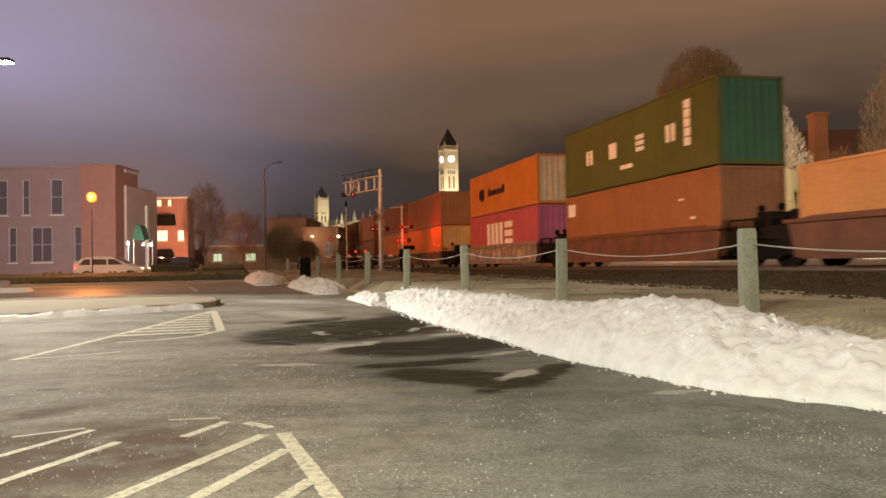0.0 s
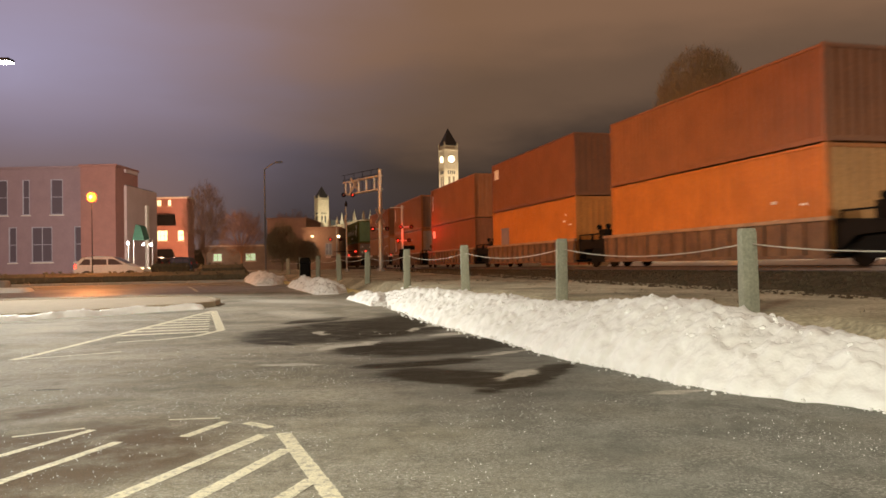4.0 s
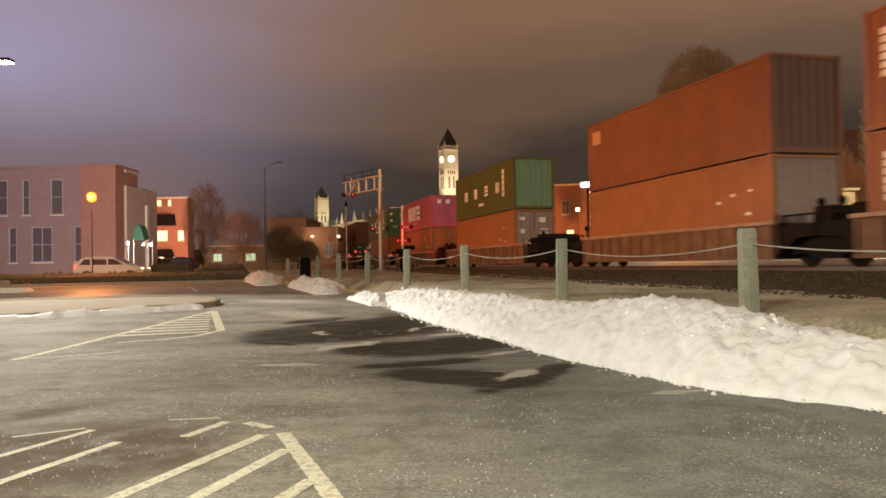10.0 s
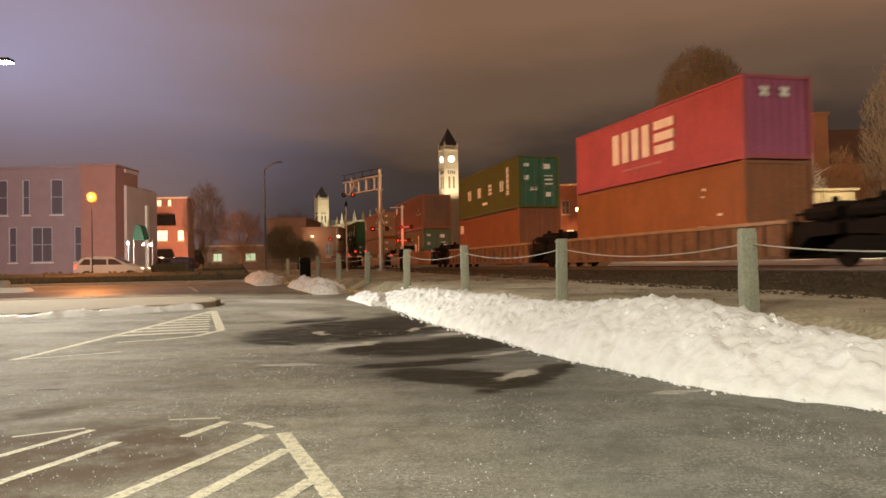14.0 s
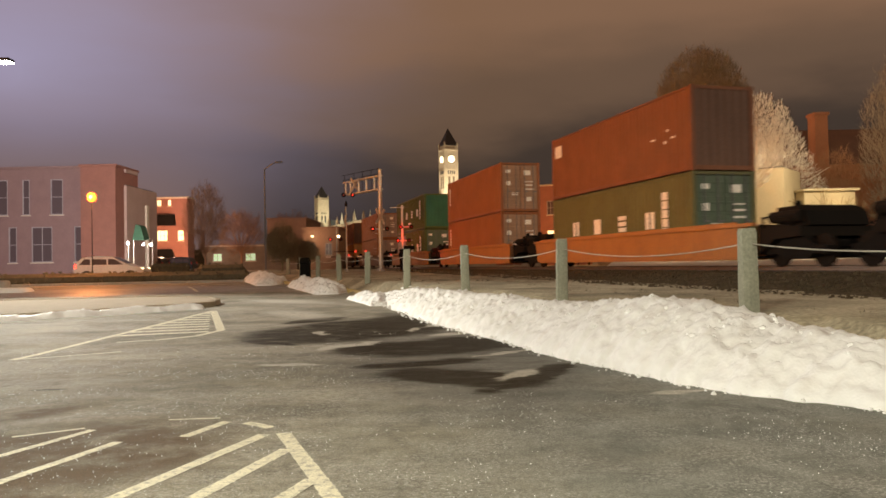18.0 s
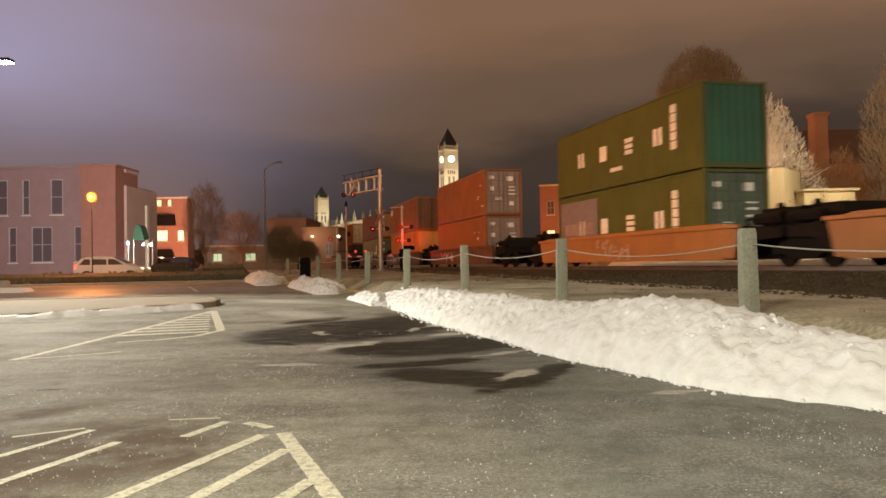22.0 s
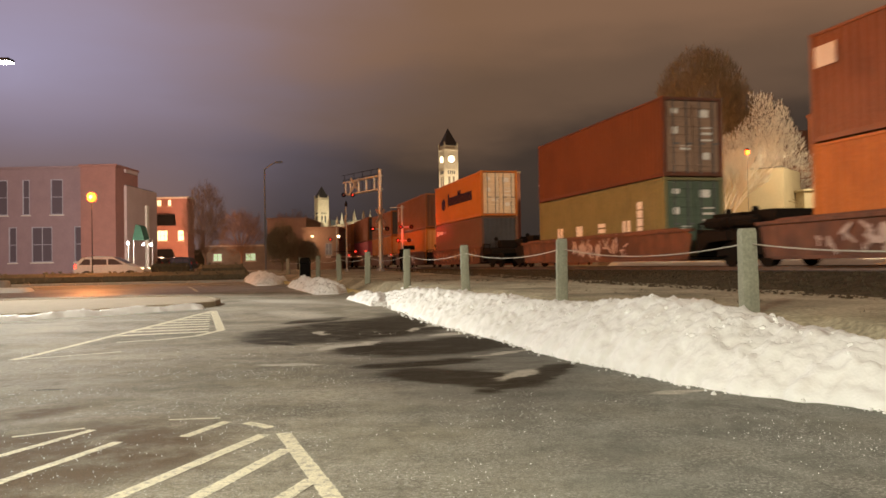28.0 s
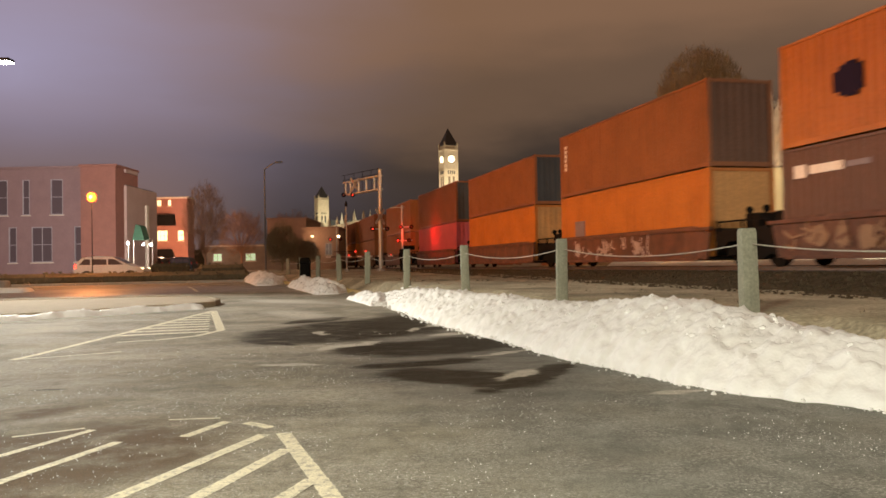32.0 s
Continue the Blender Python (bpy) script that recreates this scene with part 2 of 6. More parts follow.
    wet = times(wet, rng(tex(5.0, 6, 0.7, mp.outputs[0]), 0.3, 0.5, 0.5, 1.0))
    col = blend(wet, col, (0.026, 0.021, 0.011))
    # oily brown stains near the parking bays
    oil = most([stain(*e) for e in ((-3.2, 6.4, 1.8, 1.4, 60, 0.55), (-2.79, 5.88, 0.75, 0.6, 101, 0.1), (-3.6, 6.8, 0.6, 0.4, 56, 0.2), (-2.9, 5.3, 0.8, 0.4, 156, 0.2), (-2.6, 6.6, 0.4, 0.25, 150, 0.3), (-4.4, 8.3, 1.0, 0.5, 60, 0.2))])
    col = blend(times(oil, rng(tex(2.5, 6, 0.65), 0.35, 0.55, 0.5, 1.0)), col, (0.075, 0.048, 0.02))
    # dark repair slit and its sunken edge
    col = blend(stain(-5.01, 9.95, 0.24, 0.045, 6, 0.7, True), col, (0.02, 0.018, 0.014))
    # paler strips of dried salt
    pale = most([stain(*e) for e in ((0.96, 10.52, 0.58, 0.18, 59), (-2.63, 16.88, 0.46, 0.15, 95), (-0.15, 18.41, 0.69, 0.2, 67), (0.16, 16.23, 0.5, 0.2, 27), (-1.94, 14.41, 0.55, 0.22, 53), (-1.5, 14.78, 0.62, 0.18, 59), (-2.3, 11.96, 0.54, 0.14, 169), (1.17, 13.27, 0.49, 0.14, 39), (0.5, 17.2, 0.55, 0.12, 75), (0.75, 16.4, 0.6, 0.1, 70), (-0.6, 17.3, 0.5, 0.1, 80), (0.9, 13.0, 0.6, 0.07, 40), (-4.1, 22.0, 2.2, 0.9, 120, 0.3), (-5.5, 27.5, 2.5, 1.0, 140, 0.3), (2.6, 9.0, 0.5, 0.1, 20))])
    col = blend(times(pale, rng(tex(7, 5, 0.7), 0.3, 0.55, 0.45, 1.0)), col, (0.42, 0.40, 0.34))
    # the drive behind the island stays wet
    sheen = stain(-16.0, 36.5, 11.0, 4.5, 5, 0.6)
    speck = n.new("ShaderNodeTexVoronoi")
    speck.inputs["Scale"].default_value = 7.0
    l.new(co.outputs["Object"], speck.inputs["Vector"])
    speck2 = n.new("ShaderNodeTexVoronoi")
    speck2.inputs["Scale"].default_value = 17.0
    l.new(co.outputs["Object"], speck2.inputs["Vector"])
    more = n.new("ShaderNodeMath")
    more.operation = "MAXIMUM"
    l.new(times(rng(speck2.outputs["Distance"], 0.17, 0.12), rng(tex(1.3, 5), 0.5, 0.57)), more.inputs[0])
    l.new(times(rng(speck.outputs["Distance"], 0.145, 0.10), rng(tex(0.7, 5), 0.45, 0.51)), more.inputs[1])
    crumbs = times(more.outputs[0], times(rng(wet, 0.0, 0.8, 1.0, 0.0), times(rng(sx.outputs[0], 3.0, 0.0, 0.12, 1.0), rng(sx.outputs[1], 5.0, 8.5, 0.3, 1.0))))
    col = blend(times(crumbs, rng(tex(4, 3), 0.35, 0.65, 0.1, 0.55)), col, (0.62, 0.62, 0.6))
    agg = n.new("ShaderNodeTexVoronoi")
    agg.inputs["Scale"].default_value = 90.0
    l.new(co.outputs["Object"], agg.inputs["Vector"])
    shade = rng(agg.outputs["Distance"], 0.0, 0.7, 0.6, 1.45)
    mul = n.new("ShaderNodeMix")
    mul.data_type, mul.blend_type = "RGBA", "MULTIPLY"
    mul.inputs["Factor"].default_value = 1.0
    l.new(col, mul.inputs["A"])
    l.new(shade, mul.inputs["B"])
    l.new(mul.outputs["Result"], b.inputs["Base Color"])
    rg = blend(wet, (0.8, 0.8, 0.8), (0.55, 0.55, 0.55))
    l.new(rng(wet, 0.0, 1.0, 0.3, 0.06), b.inputs["Specular IOR Level"])
    rg = blend(sheen, rg, (0.42, 0.42, 0.42))
    l.new(rg, b.inputs["Roughness"])
    bp = n.new("ShaderNodeBump")
    bp.inputs["Strength"].default_value, bp.inputs["Distance"].default_value = 0.5, 0.006
    l.new(agg.outputs["Distance"], bp.inputs["Height"])
    l.new(bp.outputs[0], b.inputs["Normal"])
    return m


def paint_line_material(name, base):
    """Road paint worn through to the asphalt in specks and scuffs."""
    m = material(name, base, 0.75, scale=9, fine=60, bump=0.3, dist=0.003, dirt=(0.13, 0.125, 0.10), dirt_amount=0.8, grain=0.45)
    n, l = m.node_tree.nodes, m.node_tree.links
    b = n["Principled BSDF"]
    co = n.new("ShaderNodeTexCoord")
    t = n.new("ShaderNodeTexNoise")
    t.inputs["Scale"].default_value, t.inputs["Detail"].default_value, t.inputs["Roughness"].default_value = 38.0, 4, 0.7
    l.new(co.outputs["Object"], t.inputs["Vector"])
    r = n.new("ShaderNodeMapRange")
    l.new(t.outputs[0], r.inputs[0])
    r.inputs[1].default_value, r.inputs[2].default_value = 0.6, 0.65
    r.inputs[4].default_value = 0.85
    x = n.new("ShaderNodeMix")
    x.data_type = "RGBA"
    l.new(r.outputs[0], x.inputs["Factor"])
    l.new(b.inputs["Base Color"].links[0].from_socket, x.inputs["A"])
    x.inputs["B"].default_value = (0.13, 0.125, 0.105, 1)
    l.new(x.outputs["Result"], b.inputs["Base Color"])
    return m


ASPHALT = asphalt_material()
LINE = paint_line_material("road_paint", (0.86, 0.82, 0.62))
SNOW = material("snow", (0.925, 0.945, 0.935), 0.6, other=(0.86, 0.875, 0.85), scale=1.6, fine=7, mix=0.7, bump=0.5, dist=0.05, dirt=(0.66, 0.61, 0.53), dirt_amount=0.3, grain=0.12)
SNOW.node_tree.nodes["Principled BSDF"].inputs["Subsurface Weight"].default_value = 0.0
GRAVEL = material("gravel_and_dead_grass", (0.54, 0.48, 0.335), 0.95, other=(0.2, 0.175, 0.11), scale=0.55, fine=13, grain=0.9, mix=0.9, bump=0.8, dist=0.03, dirt=(0.15, 0.12, 0.075), dirt_amount=0.6)
BALLAST = material("ballast_stone", (0.115, 0.088, 0.054), 0.95, other=(0.055, 0.042, 0.026), scale=2.5, fine=14, mix=0.9, bump=1.0, dist=0.05, spec=0.1)
CONCRETE = material("kerb_concrete", (0.40, 0.37, 0.32), 0.85, other=(0.28, 0.26, 0.22), scale=2.0, fine=35, bump=0.3, dirt=(0.2, 0.18, 0.15), dirt_amount=0.4)
TANCONCRETE = material("tan_concrete", (0.35, 0.285, 0.195), 0.9, other=(0.27, 0.22, 0.15), scale=1.2, fine=35, bump=0.3, dirt=(0.26, 0.22, 0.16), dirt_amount=0.4)
YELLOW = material("yellow_kerb_paint", (0.5, 0.37, 0.13), 0.7, other=(0.4, 0.31, 0.16), scale=4, dirt=(0.3, 0.28, 0.24), dirt_amount=0.7)
POST = material("weathered_post_wood", (0.31, 0.315, 0.235), 0.85, other=(0.22, 0.225, 0.17), scale=3, fine=26, streak=0.5, dirt=(0.15, 0.16, 0.12), bump=0.5, dist=0.008)
ROPE = material("steel_cable", (0.42, 0.39, 0.33), 0.6, other=(0.3, 0.27, 0.22), scale=10)
STEEL = material("rail_steel", (0.16, 0.12, 0.095), 0.5, metal=0.6, other=(0.09, 0.06, 0.045))
RUST = material("rusty_steel", (0.16, 0.085, 0.055), 0.85, other=(0.09, 0.05, 0.035), scale=3)
TIE = material("creosote_timber", (0.07, 0.055, 0.045), 0.9, fine=40)
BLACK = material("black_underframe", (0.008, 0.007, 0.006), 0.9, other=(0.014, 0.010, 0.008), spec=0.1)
ALUMINIUM = material("galvanised_steel", (0.5, 0.48, 0.45), 0.5, metal=0.6, other=(0.38, 0.36, 0.33), scale=4)
BRICK = material("red_brick", (0.3, 0.13, 0.096), 0.9, other=(0.225, 0.1, 0.076), scale=1.2, fine=9, bump=0.4, grain=0.2)
PLASTER = material("grey_tan_stucco", (0.44, 0.31, 0.26), 0.9, other=(0.36, 0.25, 0.21), scale=0.8, fine=10, bump=0.3, grain=0.3)
BRICK_DARK = material("brown_brick", (0.26, 0.165, 0.155), 0.9, other=(0.21, 0.13, 0.125), scale=1.0, fine=9, bump=0.4, grain=0.2)
LIMESTONE = material("limestone", (0.62, 0.54, 0.42), 0.85, other=(0.5, 0.43, 0.33), scale=0.8, fine=6, bump=0.3)
SLATE = material("slate_roof", (0.07, 0.07, 0.075), 0.7, other=(0.05, 0.05, 0.05), scale=0.8)
FRAME = material("pale_window_frame", (0.36, 0.33, 0.33), 0.6)
# base colour lifted to stand in for sky reflected in the panes
PANE = glass("sky_tinted_window_glass", (0.1, 0.075, 0.08), 0.25)
LIT = glow("lit_window", (1.0, 0.72, 0.42), 2.2)
BARK = material("grey_bark", (0.3, 0.225, 0.13), 0.95, other=(0.17, 0.128, 0.075), scale=3, fine=25, bump=0.6)
PALEBARK = material("pale_bark", (0.78, 0.74, 0.67), 0.9, other=(0.62, 0.58, 0.51), scale=3, fine=25, bump=0.5)
TANBRICK = material("tan_brick", (0.3, 0.19, 0.14), 0.9, other=(0.23, 0.145, 0.105), scale=1.0, fine=9, bump=0.4)
HEDGE = material("winter_hedge", (0.14, 0.115, 0.07), 0.95, other=(0.055, 0.048, 0.03), scale=4)
# orange lamplight on the chimney house is put into its brick and roof colours
LAMPTINTBRICK = material("lamp_tinted_red_brick", (0.33, 0.135, 0.072), 0.9, other=(0.24, 0.1, 0.056), scale=1.2, fine=9, bump=0.4, grain=0.3)
SHINGLE = material("lamp_tinted_shingle_roof", (0.19, 0.1, 0.07), 0.9, other=(0.12, 0.065, 0.05), scale=0.9, fine=14)
DIMBARK = material("dim_bark", (0.34, 0.27, 0.2), 0.9, other=(0.24, 0.19, 0.14), scale=3, fine=25, bump=0.5)
CREAM = material("weathered_cream_wall", (0.5, 0.43, 0.3), 0.9, other=(0.42, 0.36, 0.25), scale=0.7, fine=12, bump=0.05, grain=0.12)
DULLTAN = material("dull_tan_render", (0.4, 0.3, 0.22), 0.9, other=(0.3, 0.225, 0.165), scale=0.5, fine=12, streak=0.4, dirt=(0.22, 0.165, 0.12))
# orange lamplight on the bare trees is put into this bark colour
LAMPTINTBARK = material("lamp_tinted_bark", (0.3, 0.155, 0.085), 0.95, other=(0.2, 0.1, 0.055), scale=3, fine=25, bump=0.5)
DARKSTEEL = material("dull_dark_steel", (0.13, 0.125, 0.125), 0.6, other=(0.09, 0.085, 0.085), scale=4)
WOOD = material("brown_siding", (0.2, 0.16, 0.12), 0.85)

# ---------------- mesh tools ----------------
class Shape:
    """Collects vertices and faces of one mesh."""

    def __init__(self):
        self.v, self.f = [], []

    def add(self, verts, faces, m=None):
        o = len(self.v)
        self.v += [tuple(m @ Vector(p)) if m else tuple(p) for p in verts]
        self.f += [tuple(o + i for i in f) for f in faces]
        return self

    def box(self, c, s, m=None, cut=0.0):
        x, y, z = (d / 2 for d in s)
        k = min(cut, x * 0.9, y * 0.9, z * 0.9)
        if k <= 0:
            vs = [(c[0] + i * x, c[1] + j * y, c[2] + h * z) for i in (-1, 1) for j in (-1, 1) for h in (-1, 1)]
            return self.add(vs, [(0, 1, 3, 2), (4, 6, 7, 5), (0, 4, 5, 1), (2, 3, 7, 6), (0, 2, 6, 4), (1, 5, 7, 3)], m)
        vs, idx = [], {}
        for i in (-1, 1):
            for j in (-1, 1):
                for h in (-1, 1):
                    for ax in range(3):
                        d = [x, y, z]
                        p = [i * (d[0] - k * (ax != 0)), j * (d[1] - k * (ax != 1)), h * (d[2] - k * (ax != 2))]
                        idx[i, j, h, ax] = len(vs)
                        vs.append((c[0] + p[0], c[1] + p[1], c[2] + p[2]))
        fs = []
        for ax in range(3):
            for sg in (-1, 1):
                ring = []
                for a, b in ((-1, -1), (1, -1), (1, 1), (-1, 1)):
                    key = [a, b]
                    key.insert(ax, sg)
                    ring.append(idx[(*key, ax)])
                if (sg > 0) == (ax == 1):
                    ring.reverse()
                fs.append(tuple(ring))
        for ax in range(3):
            o1, o2 = [a for a in range(3) if a != ax]
            for a in (-1, 1):
                for b in (-1, 1):
                    ks = []
                    for e in (-1, 1):
                        key = [0, 0, 0]
                        key[ax], key[o1], key[o2] = e, a, b
                        ks.append(tuple(key))
                    fs.append((idx[(*ks[0], o1)], idx[(*ks[1], o1)], idx[(*ks[1], o2)], idx[(*ks[0], o2)]))
        for i in (-1, 1):
            for j in (-1, 1):
                for h in (-1, 1):
                    fs.append(tuple(idx[i, j, h, a] for a in range(3)))
        return self.add(vs, fs, m)

    def rod(self, a, b, r0, r1=None, n=8, m=None, caps=True):
        a, b = Vector(a), Vector(b)
        r1 = r0 if r1 is None else r1
        d = (b - a).normalized()
        u = d.orthogonal().normalized()
        w = d.cross(u)
        vs = []
        for p, r in ((a, r0), (b, r1)):
            for i in range(n):
                t = 2 * math.pi * i / n
                vs.append(p + (u * math.cos(t) + w * math.sin(t)) * r)
        fs = [(i, (i + 1) % n, n + (i + 1) % n, n + i) for i in range(n)]
        if caps:
            fs += [tuple(range(n - 1, -1, -1)), tuple(range(n, 2 * n))]
        return self.add(vs, fs, m)

    def prism(self, outline, y0, y1, m=None):
        """An outline in x and z pushed from y0 to y1."""
        n = len(outline)
        vs = [(x, y0, z) for x, z in outline] + [(x, y1, z) for x, z in outline]
        fs = [tuple(range(n)), tuple(range(2 * n - 1, n - 1, -1))] + [(i, n + i, n + (i + 1) % n, (i + 1) % n) for i in range(n)]
        return self.add(vs, fs, m)

    def lathe(self, rings, c=(0, 0, 0), n=16, m=None):
        vs = [(c[0] + r * math.cos(2 * math.pi * i / n), c[1] + r * math.sin(2 * math.pi * i / n), c[2] + z) for r, z in rings for i in range(n)]
        fs = [(k * n + i, k * n + (i + 1) % n, (k + 1) * n + (i + 1) % n, (k + 1) * n + i) for k in range(len(rings) - 1) for i in range(n)]
        fs += [tuple(range(n - 1, -1, -1)), tuple(range((len(rings) - 1) * n, len(rings) * n))]
        return self.add(vs, fs, m)

    def mesh(self, name, mat=None, smooth=False, fix=True):
        me = bpy.data.meshes.new(name)
        me.from_pydata(self.v, [], self.f)
        if fix:
            bm = bmesh.new()
            bm.from_mesh(me)
            bmesh.ops.recalc_face_normals(bm, faces=bm.faces)
            bm.to_mesh(me)
            bm.free()
        if mat:
            me.materials.append(mat)
        if smooth:
            me.polygons.foreach_set("use_smooth", [True] * len(me.polygons))
        me.update()
        return me


def part(name, shape, mat, parent=None, label="", smooth=False, m=None):
    """One mesh object, under a thing or a part; shape may be a ready mesh that is shared."""
    if isinstance(shape, Shape):
        me = shape.mesh(name, mat, smooth)
        ob = new(name, me)
    else:
        ob = new(name, shape)
        if mat and shape.materials and shape.materials[0] != mat:
            ob.material_slots[0].link = "OBJECT"
            ob.material_slots[0].material = mat
    if parent:
        ob.parent = parent
    if m:
        ob.matrix_basis = m
    if label:
        ob["label"] = label
    return ob


def thing(name, label, category, m=None, group="", kind=""):
    ob = new(name)
    ob.empty_display_size = 0.2
    if m:
        ob.matrix_basis = m
    return tagged(ob, label, category, group, kind)


def sheet(xs, ys, fn):
    """A grid over xs and ys with height fn(x, y)."""
    s = Shape()
    s.v = [(x, y, fn(x, y)) for y in ys for x in xs]
    w = len(xs)
    s.f = [(j * w + i, j * w + i + 1, (j + 1) * w + i + 1, (j + 1) * w + i) for j in range(len(ys) - 1) for i in range(w - 1)]
    return s


def span(a, b, n):
    return [a + (b - a) * i / n for i in range(n + 1)]


# ---------------- ground ----------------
def ground_sheet(x, y):
    z = ground_z(x, y)
    if bank_b(x, y) < 0.55 and y < 64:
        z -= 0.12
    return z + (0.03 * noise.noise(Vector((x * 0.9, y * 0.9, 3))) if bank_b(x, y) > 0.8 and y < 80 else 0)


gx = [-3000, -1200, -500, -220, -120, -80] + span(-60, -30, 10) + span(-28, 26, 90) + span(28, 60, 12) + [80, 120, 220, 500, 1200, 3000]
gy = [-3000, -800, -200, -60, -30] + span(-20, 64, 130) + span(70, 130, 10) + [160, 240, 400, 800, 1600, 3500]
tagged(part("ground", sheet(gx, gy, ground_sheet), GRAVEL, smooth=True), "bare gravelly ground with dead winter grass", "ground", kind="structure")

# car park: asphalt up to the kerb along the railway side
s = Shape()
rows = []
ya = span(-25, 64, 110)
for y in ya:
    # kerb line at b = 0.42
    xr = EDGE.x + (0.42 - (y - EDGE.y) * ACROSS.y) / ACROSS.x
    rows.append([(x, y, lot_z(x, y) + 0.012 * noise.noise(Vector((x * 0.15, y * 0.15, 0)))) for x in [xr - 70 + 70 * (i / 40) ** 0.8 for i in range(41)]])
s.v = [p for r in rows for p in r]
s.f = [(j * 41 + i, j * 41 + i + 1, (j + 1) * 41 + i + 1, (j + 1) * 41 + i) for j in range(len(rows) - 1) for i in range(40)]
tagged(part("car_park_road", s, ASPHALT, smooth=True), "worn grey asphalt with damp patches and salt stains", "car park", kind="structure")


def stripe(name, a, b, w=0.1, lift=0.004, ragged=True, parent=None, mat=None):
    """A painted line from a to b on the asphalt, with ragged worn edges."""
    a, b = Vector(a), Vector(b)
    d = b - a
    n = max(2, int(d.length / (0.015 if a.y < 9 else 0.06)))
    side = Vector((-d.y, d.x)).normalized() * w / 2
    s = Shape()
    for i in range(n + 1):
        p = a + d * (i / n)
        for k in (-1, 1):
            j = 1 + (0.07 * noise.noise(Vector((p.x * 6, p.y * 6, k * 5))) + 0.16 * noise.noise(Vector((p.x * 33, p.y * 33, k * 5))) + 0.12 * noise.noise(Vector((p.x * 71, p.y * 71, k * 5))) if ragged else 0)
            q = p + side * k * j
            s.v.append((q.x, q.y, lot_z(q.x, q.y) + 0.012 * noise.noise(Vector((q.x * 0.15, q.y * 0.15, 0))) + lift))
    s.f = [(2 * i, 2 * i + 1, 2 * i + 3, 2 * i + 2) for i in range(n)]
    return part(name, s, mat or LINE, parent)


def hatching(label, lines):
    t = thing("painted_hatching", label, "road marking", kind="structure")
    for a, b, w in lines:
        stripe("painted_line", a, b, w, parent=t)
    return t


# hatched corner in front of the viewer
lines = [((-1.47, 7.10), (-0.335, 4.0), 0.13)]
for (ax, ay), (bx, by) in (((-1.31, 6.48), (-1.95, 4.0)), ((-0.95, 5.55), (-1.37, 4.0)), ((-1.63, 7.05), (-2.55, 4.0)), ((-0.62, 4.75), (-0.85, 4.0))):
    lines.append(((ax, ay), (bx, by), 0.12))
lines += [((-1.93, 7.60), (-1.63, 7.34), 0.12), ((-2.34, 7.01), (-2.13, 7.66), 0.11), ((-3.63, 6.41), (-3.31, 7.38), 0.09), ((-2.85, 6.85), (-3.22, 5.5), 0.1), ((-3.93, 7.12), (-3.42, 7.46), 0.06), ((-2.75, 7.8), (-2.25, 7.85), 0.05), ((-4.2, 5.2), (-3.63, 6.41), 0.09)]
hatching("worn cream painted hatching on the asphalt", lines)
# hatched nose beside the island
lines = [((-6.90, 23.5), (-5.08, 17.85), 0.2), ((-5.08, 17.85), (-5.3, 16.75), 0.17), ((-5.3, 16.75), (-5.9, 16.1), 0.15), ((-5.9, 16.1), (-6.6, 15.8), 0.1), ((-6.95, 23.6), (-7.16, 18.2), 0.17), ((-7.16, 18.2), (-7.35, 13.3), 0.15), ((-7.35, 13.35), (-5.89, 14.3), 0.09)]
for i in range(9):
    t = i / 9
    lines.append(((-7.0 - 0.2 * t, 22.9 - 6.6 * t), (-6.72 + 1.6 * t, 22.6 - 5.6 * t), 0.26))
hatching("worn cream painted hatching beside the traffic island", lines)
hatching("faded white lines at the entrance of the lot", [((-12.74, 41.11), (-10.99, 42.34), 0.22), ((-12.99, 40.03), (-10.94, 34.88), 0.14)])


def kerb_run(name, pts, mat, label, w=0.16, h=0.15, closed=False):
    """Kerb stones end to end, each one a piece."""
    t = thing(name, label, "kerb", kind="structure")
    for i in range(len(pts) - 1):
        a, b = Vector(pts[i]), Vector(pts[i + 1])
        n = max(1, round((b - a).length / 1.2))
        ang = math.degrees(math.atan2(b.y - a.y, b.x - a.x))
        for k in range(n):
            p = a + (b - a) * ((k + 0.5) / n)
            L = (b - a).length / n - 0.012
            part("kerb_stone", Shape().box((0, 0, 0), (L, w, h + 0.14), cut=0.02), mat, t, m=pose(p.x, p.y, lot_z(p.x, p.y) + h / 2 - 0.07, 0, 0, ang))
    return t


kp = [bank_point(a, 0.5).to_2d() for a in (-12, 6, 21)]
kerb_run("kerb_railway_side", kp, CONCRETE, "pale concrete kerb stones under the snow bank")
kerb_run("kerb_yellow", [bank_point(21.02, 0.6).to_2d(), bank_point(29, 0.55).to_2d(), bank_point(36, -0.6).to_2d(), bank_point(46, -1.1).to_2d()], YELLOW, "yellow-painted kerb stones at the end of the lot")

# traffic island on the left with a rounded end
isl = [(-40, 12.0), (-20, 15.4), (-12.25, 21.5), (-8.1, 24.9), (-7.55, 25.6), (-7.75, 26.9), (-8.35, 28.2), (-10.3, 29.3), (-16, 28.6), (-40, 27.0)]
kerb_run("kerb_island", isl, TANCONCRETE, "tan concrete kerb round the traffic island", 0.18, 0.17)
s = Shape()
ix = [(x, y) for x, y in isl]
s.v = [(x, y, lot_z(x, y) + 0.14) for x, y in ix] + [(x, y, lot_z(x, y) - 0.1) for x, y in ix]
k = len(ix)
s.f = [tuple(range(k))] + [(i, (i + 1) % k, k + (i + 1) % k, k + i) for i in range(k)]
tagged(part("pavement_island", s, TANCONCRETE), "tan concrete top of the traffic island", "traffic island", kind="structure")


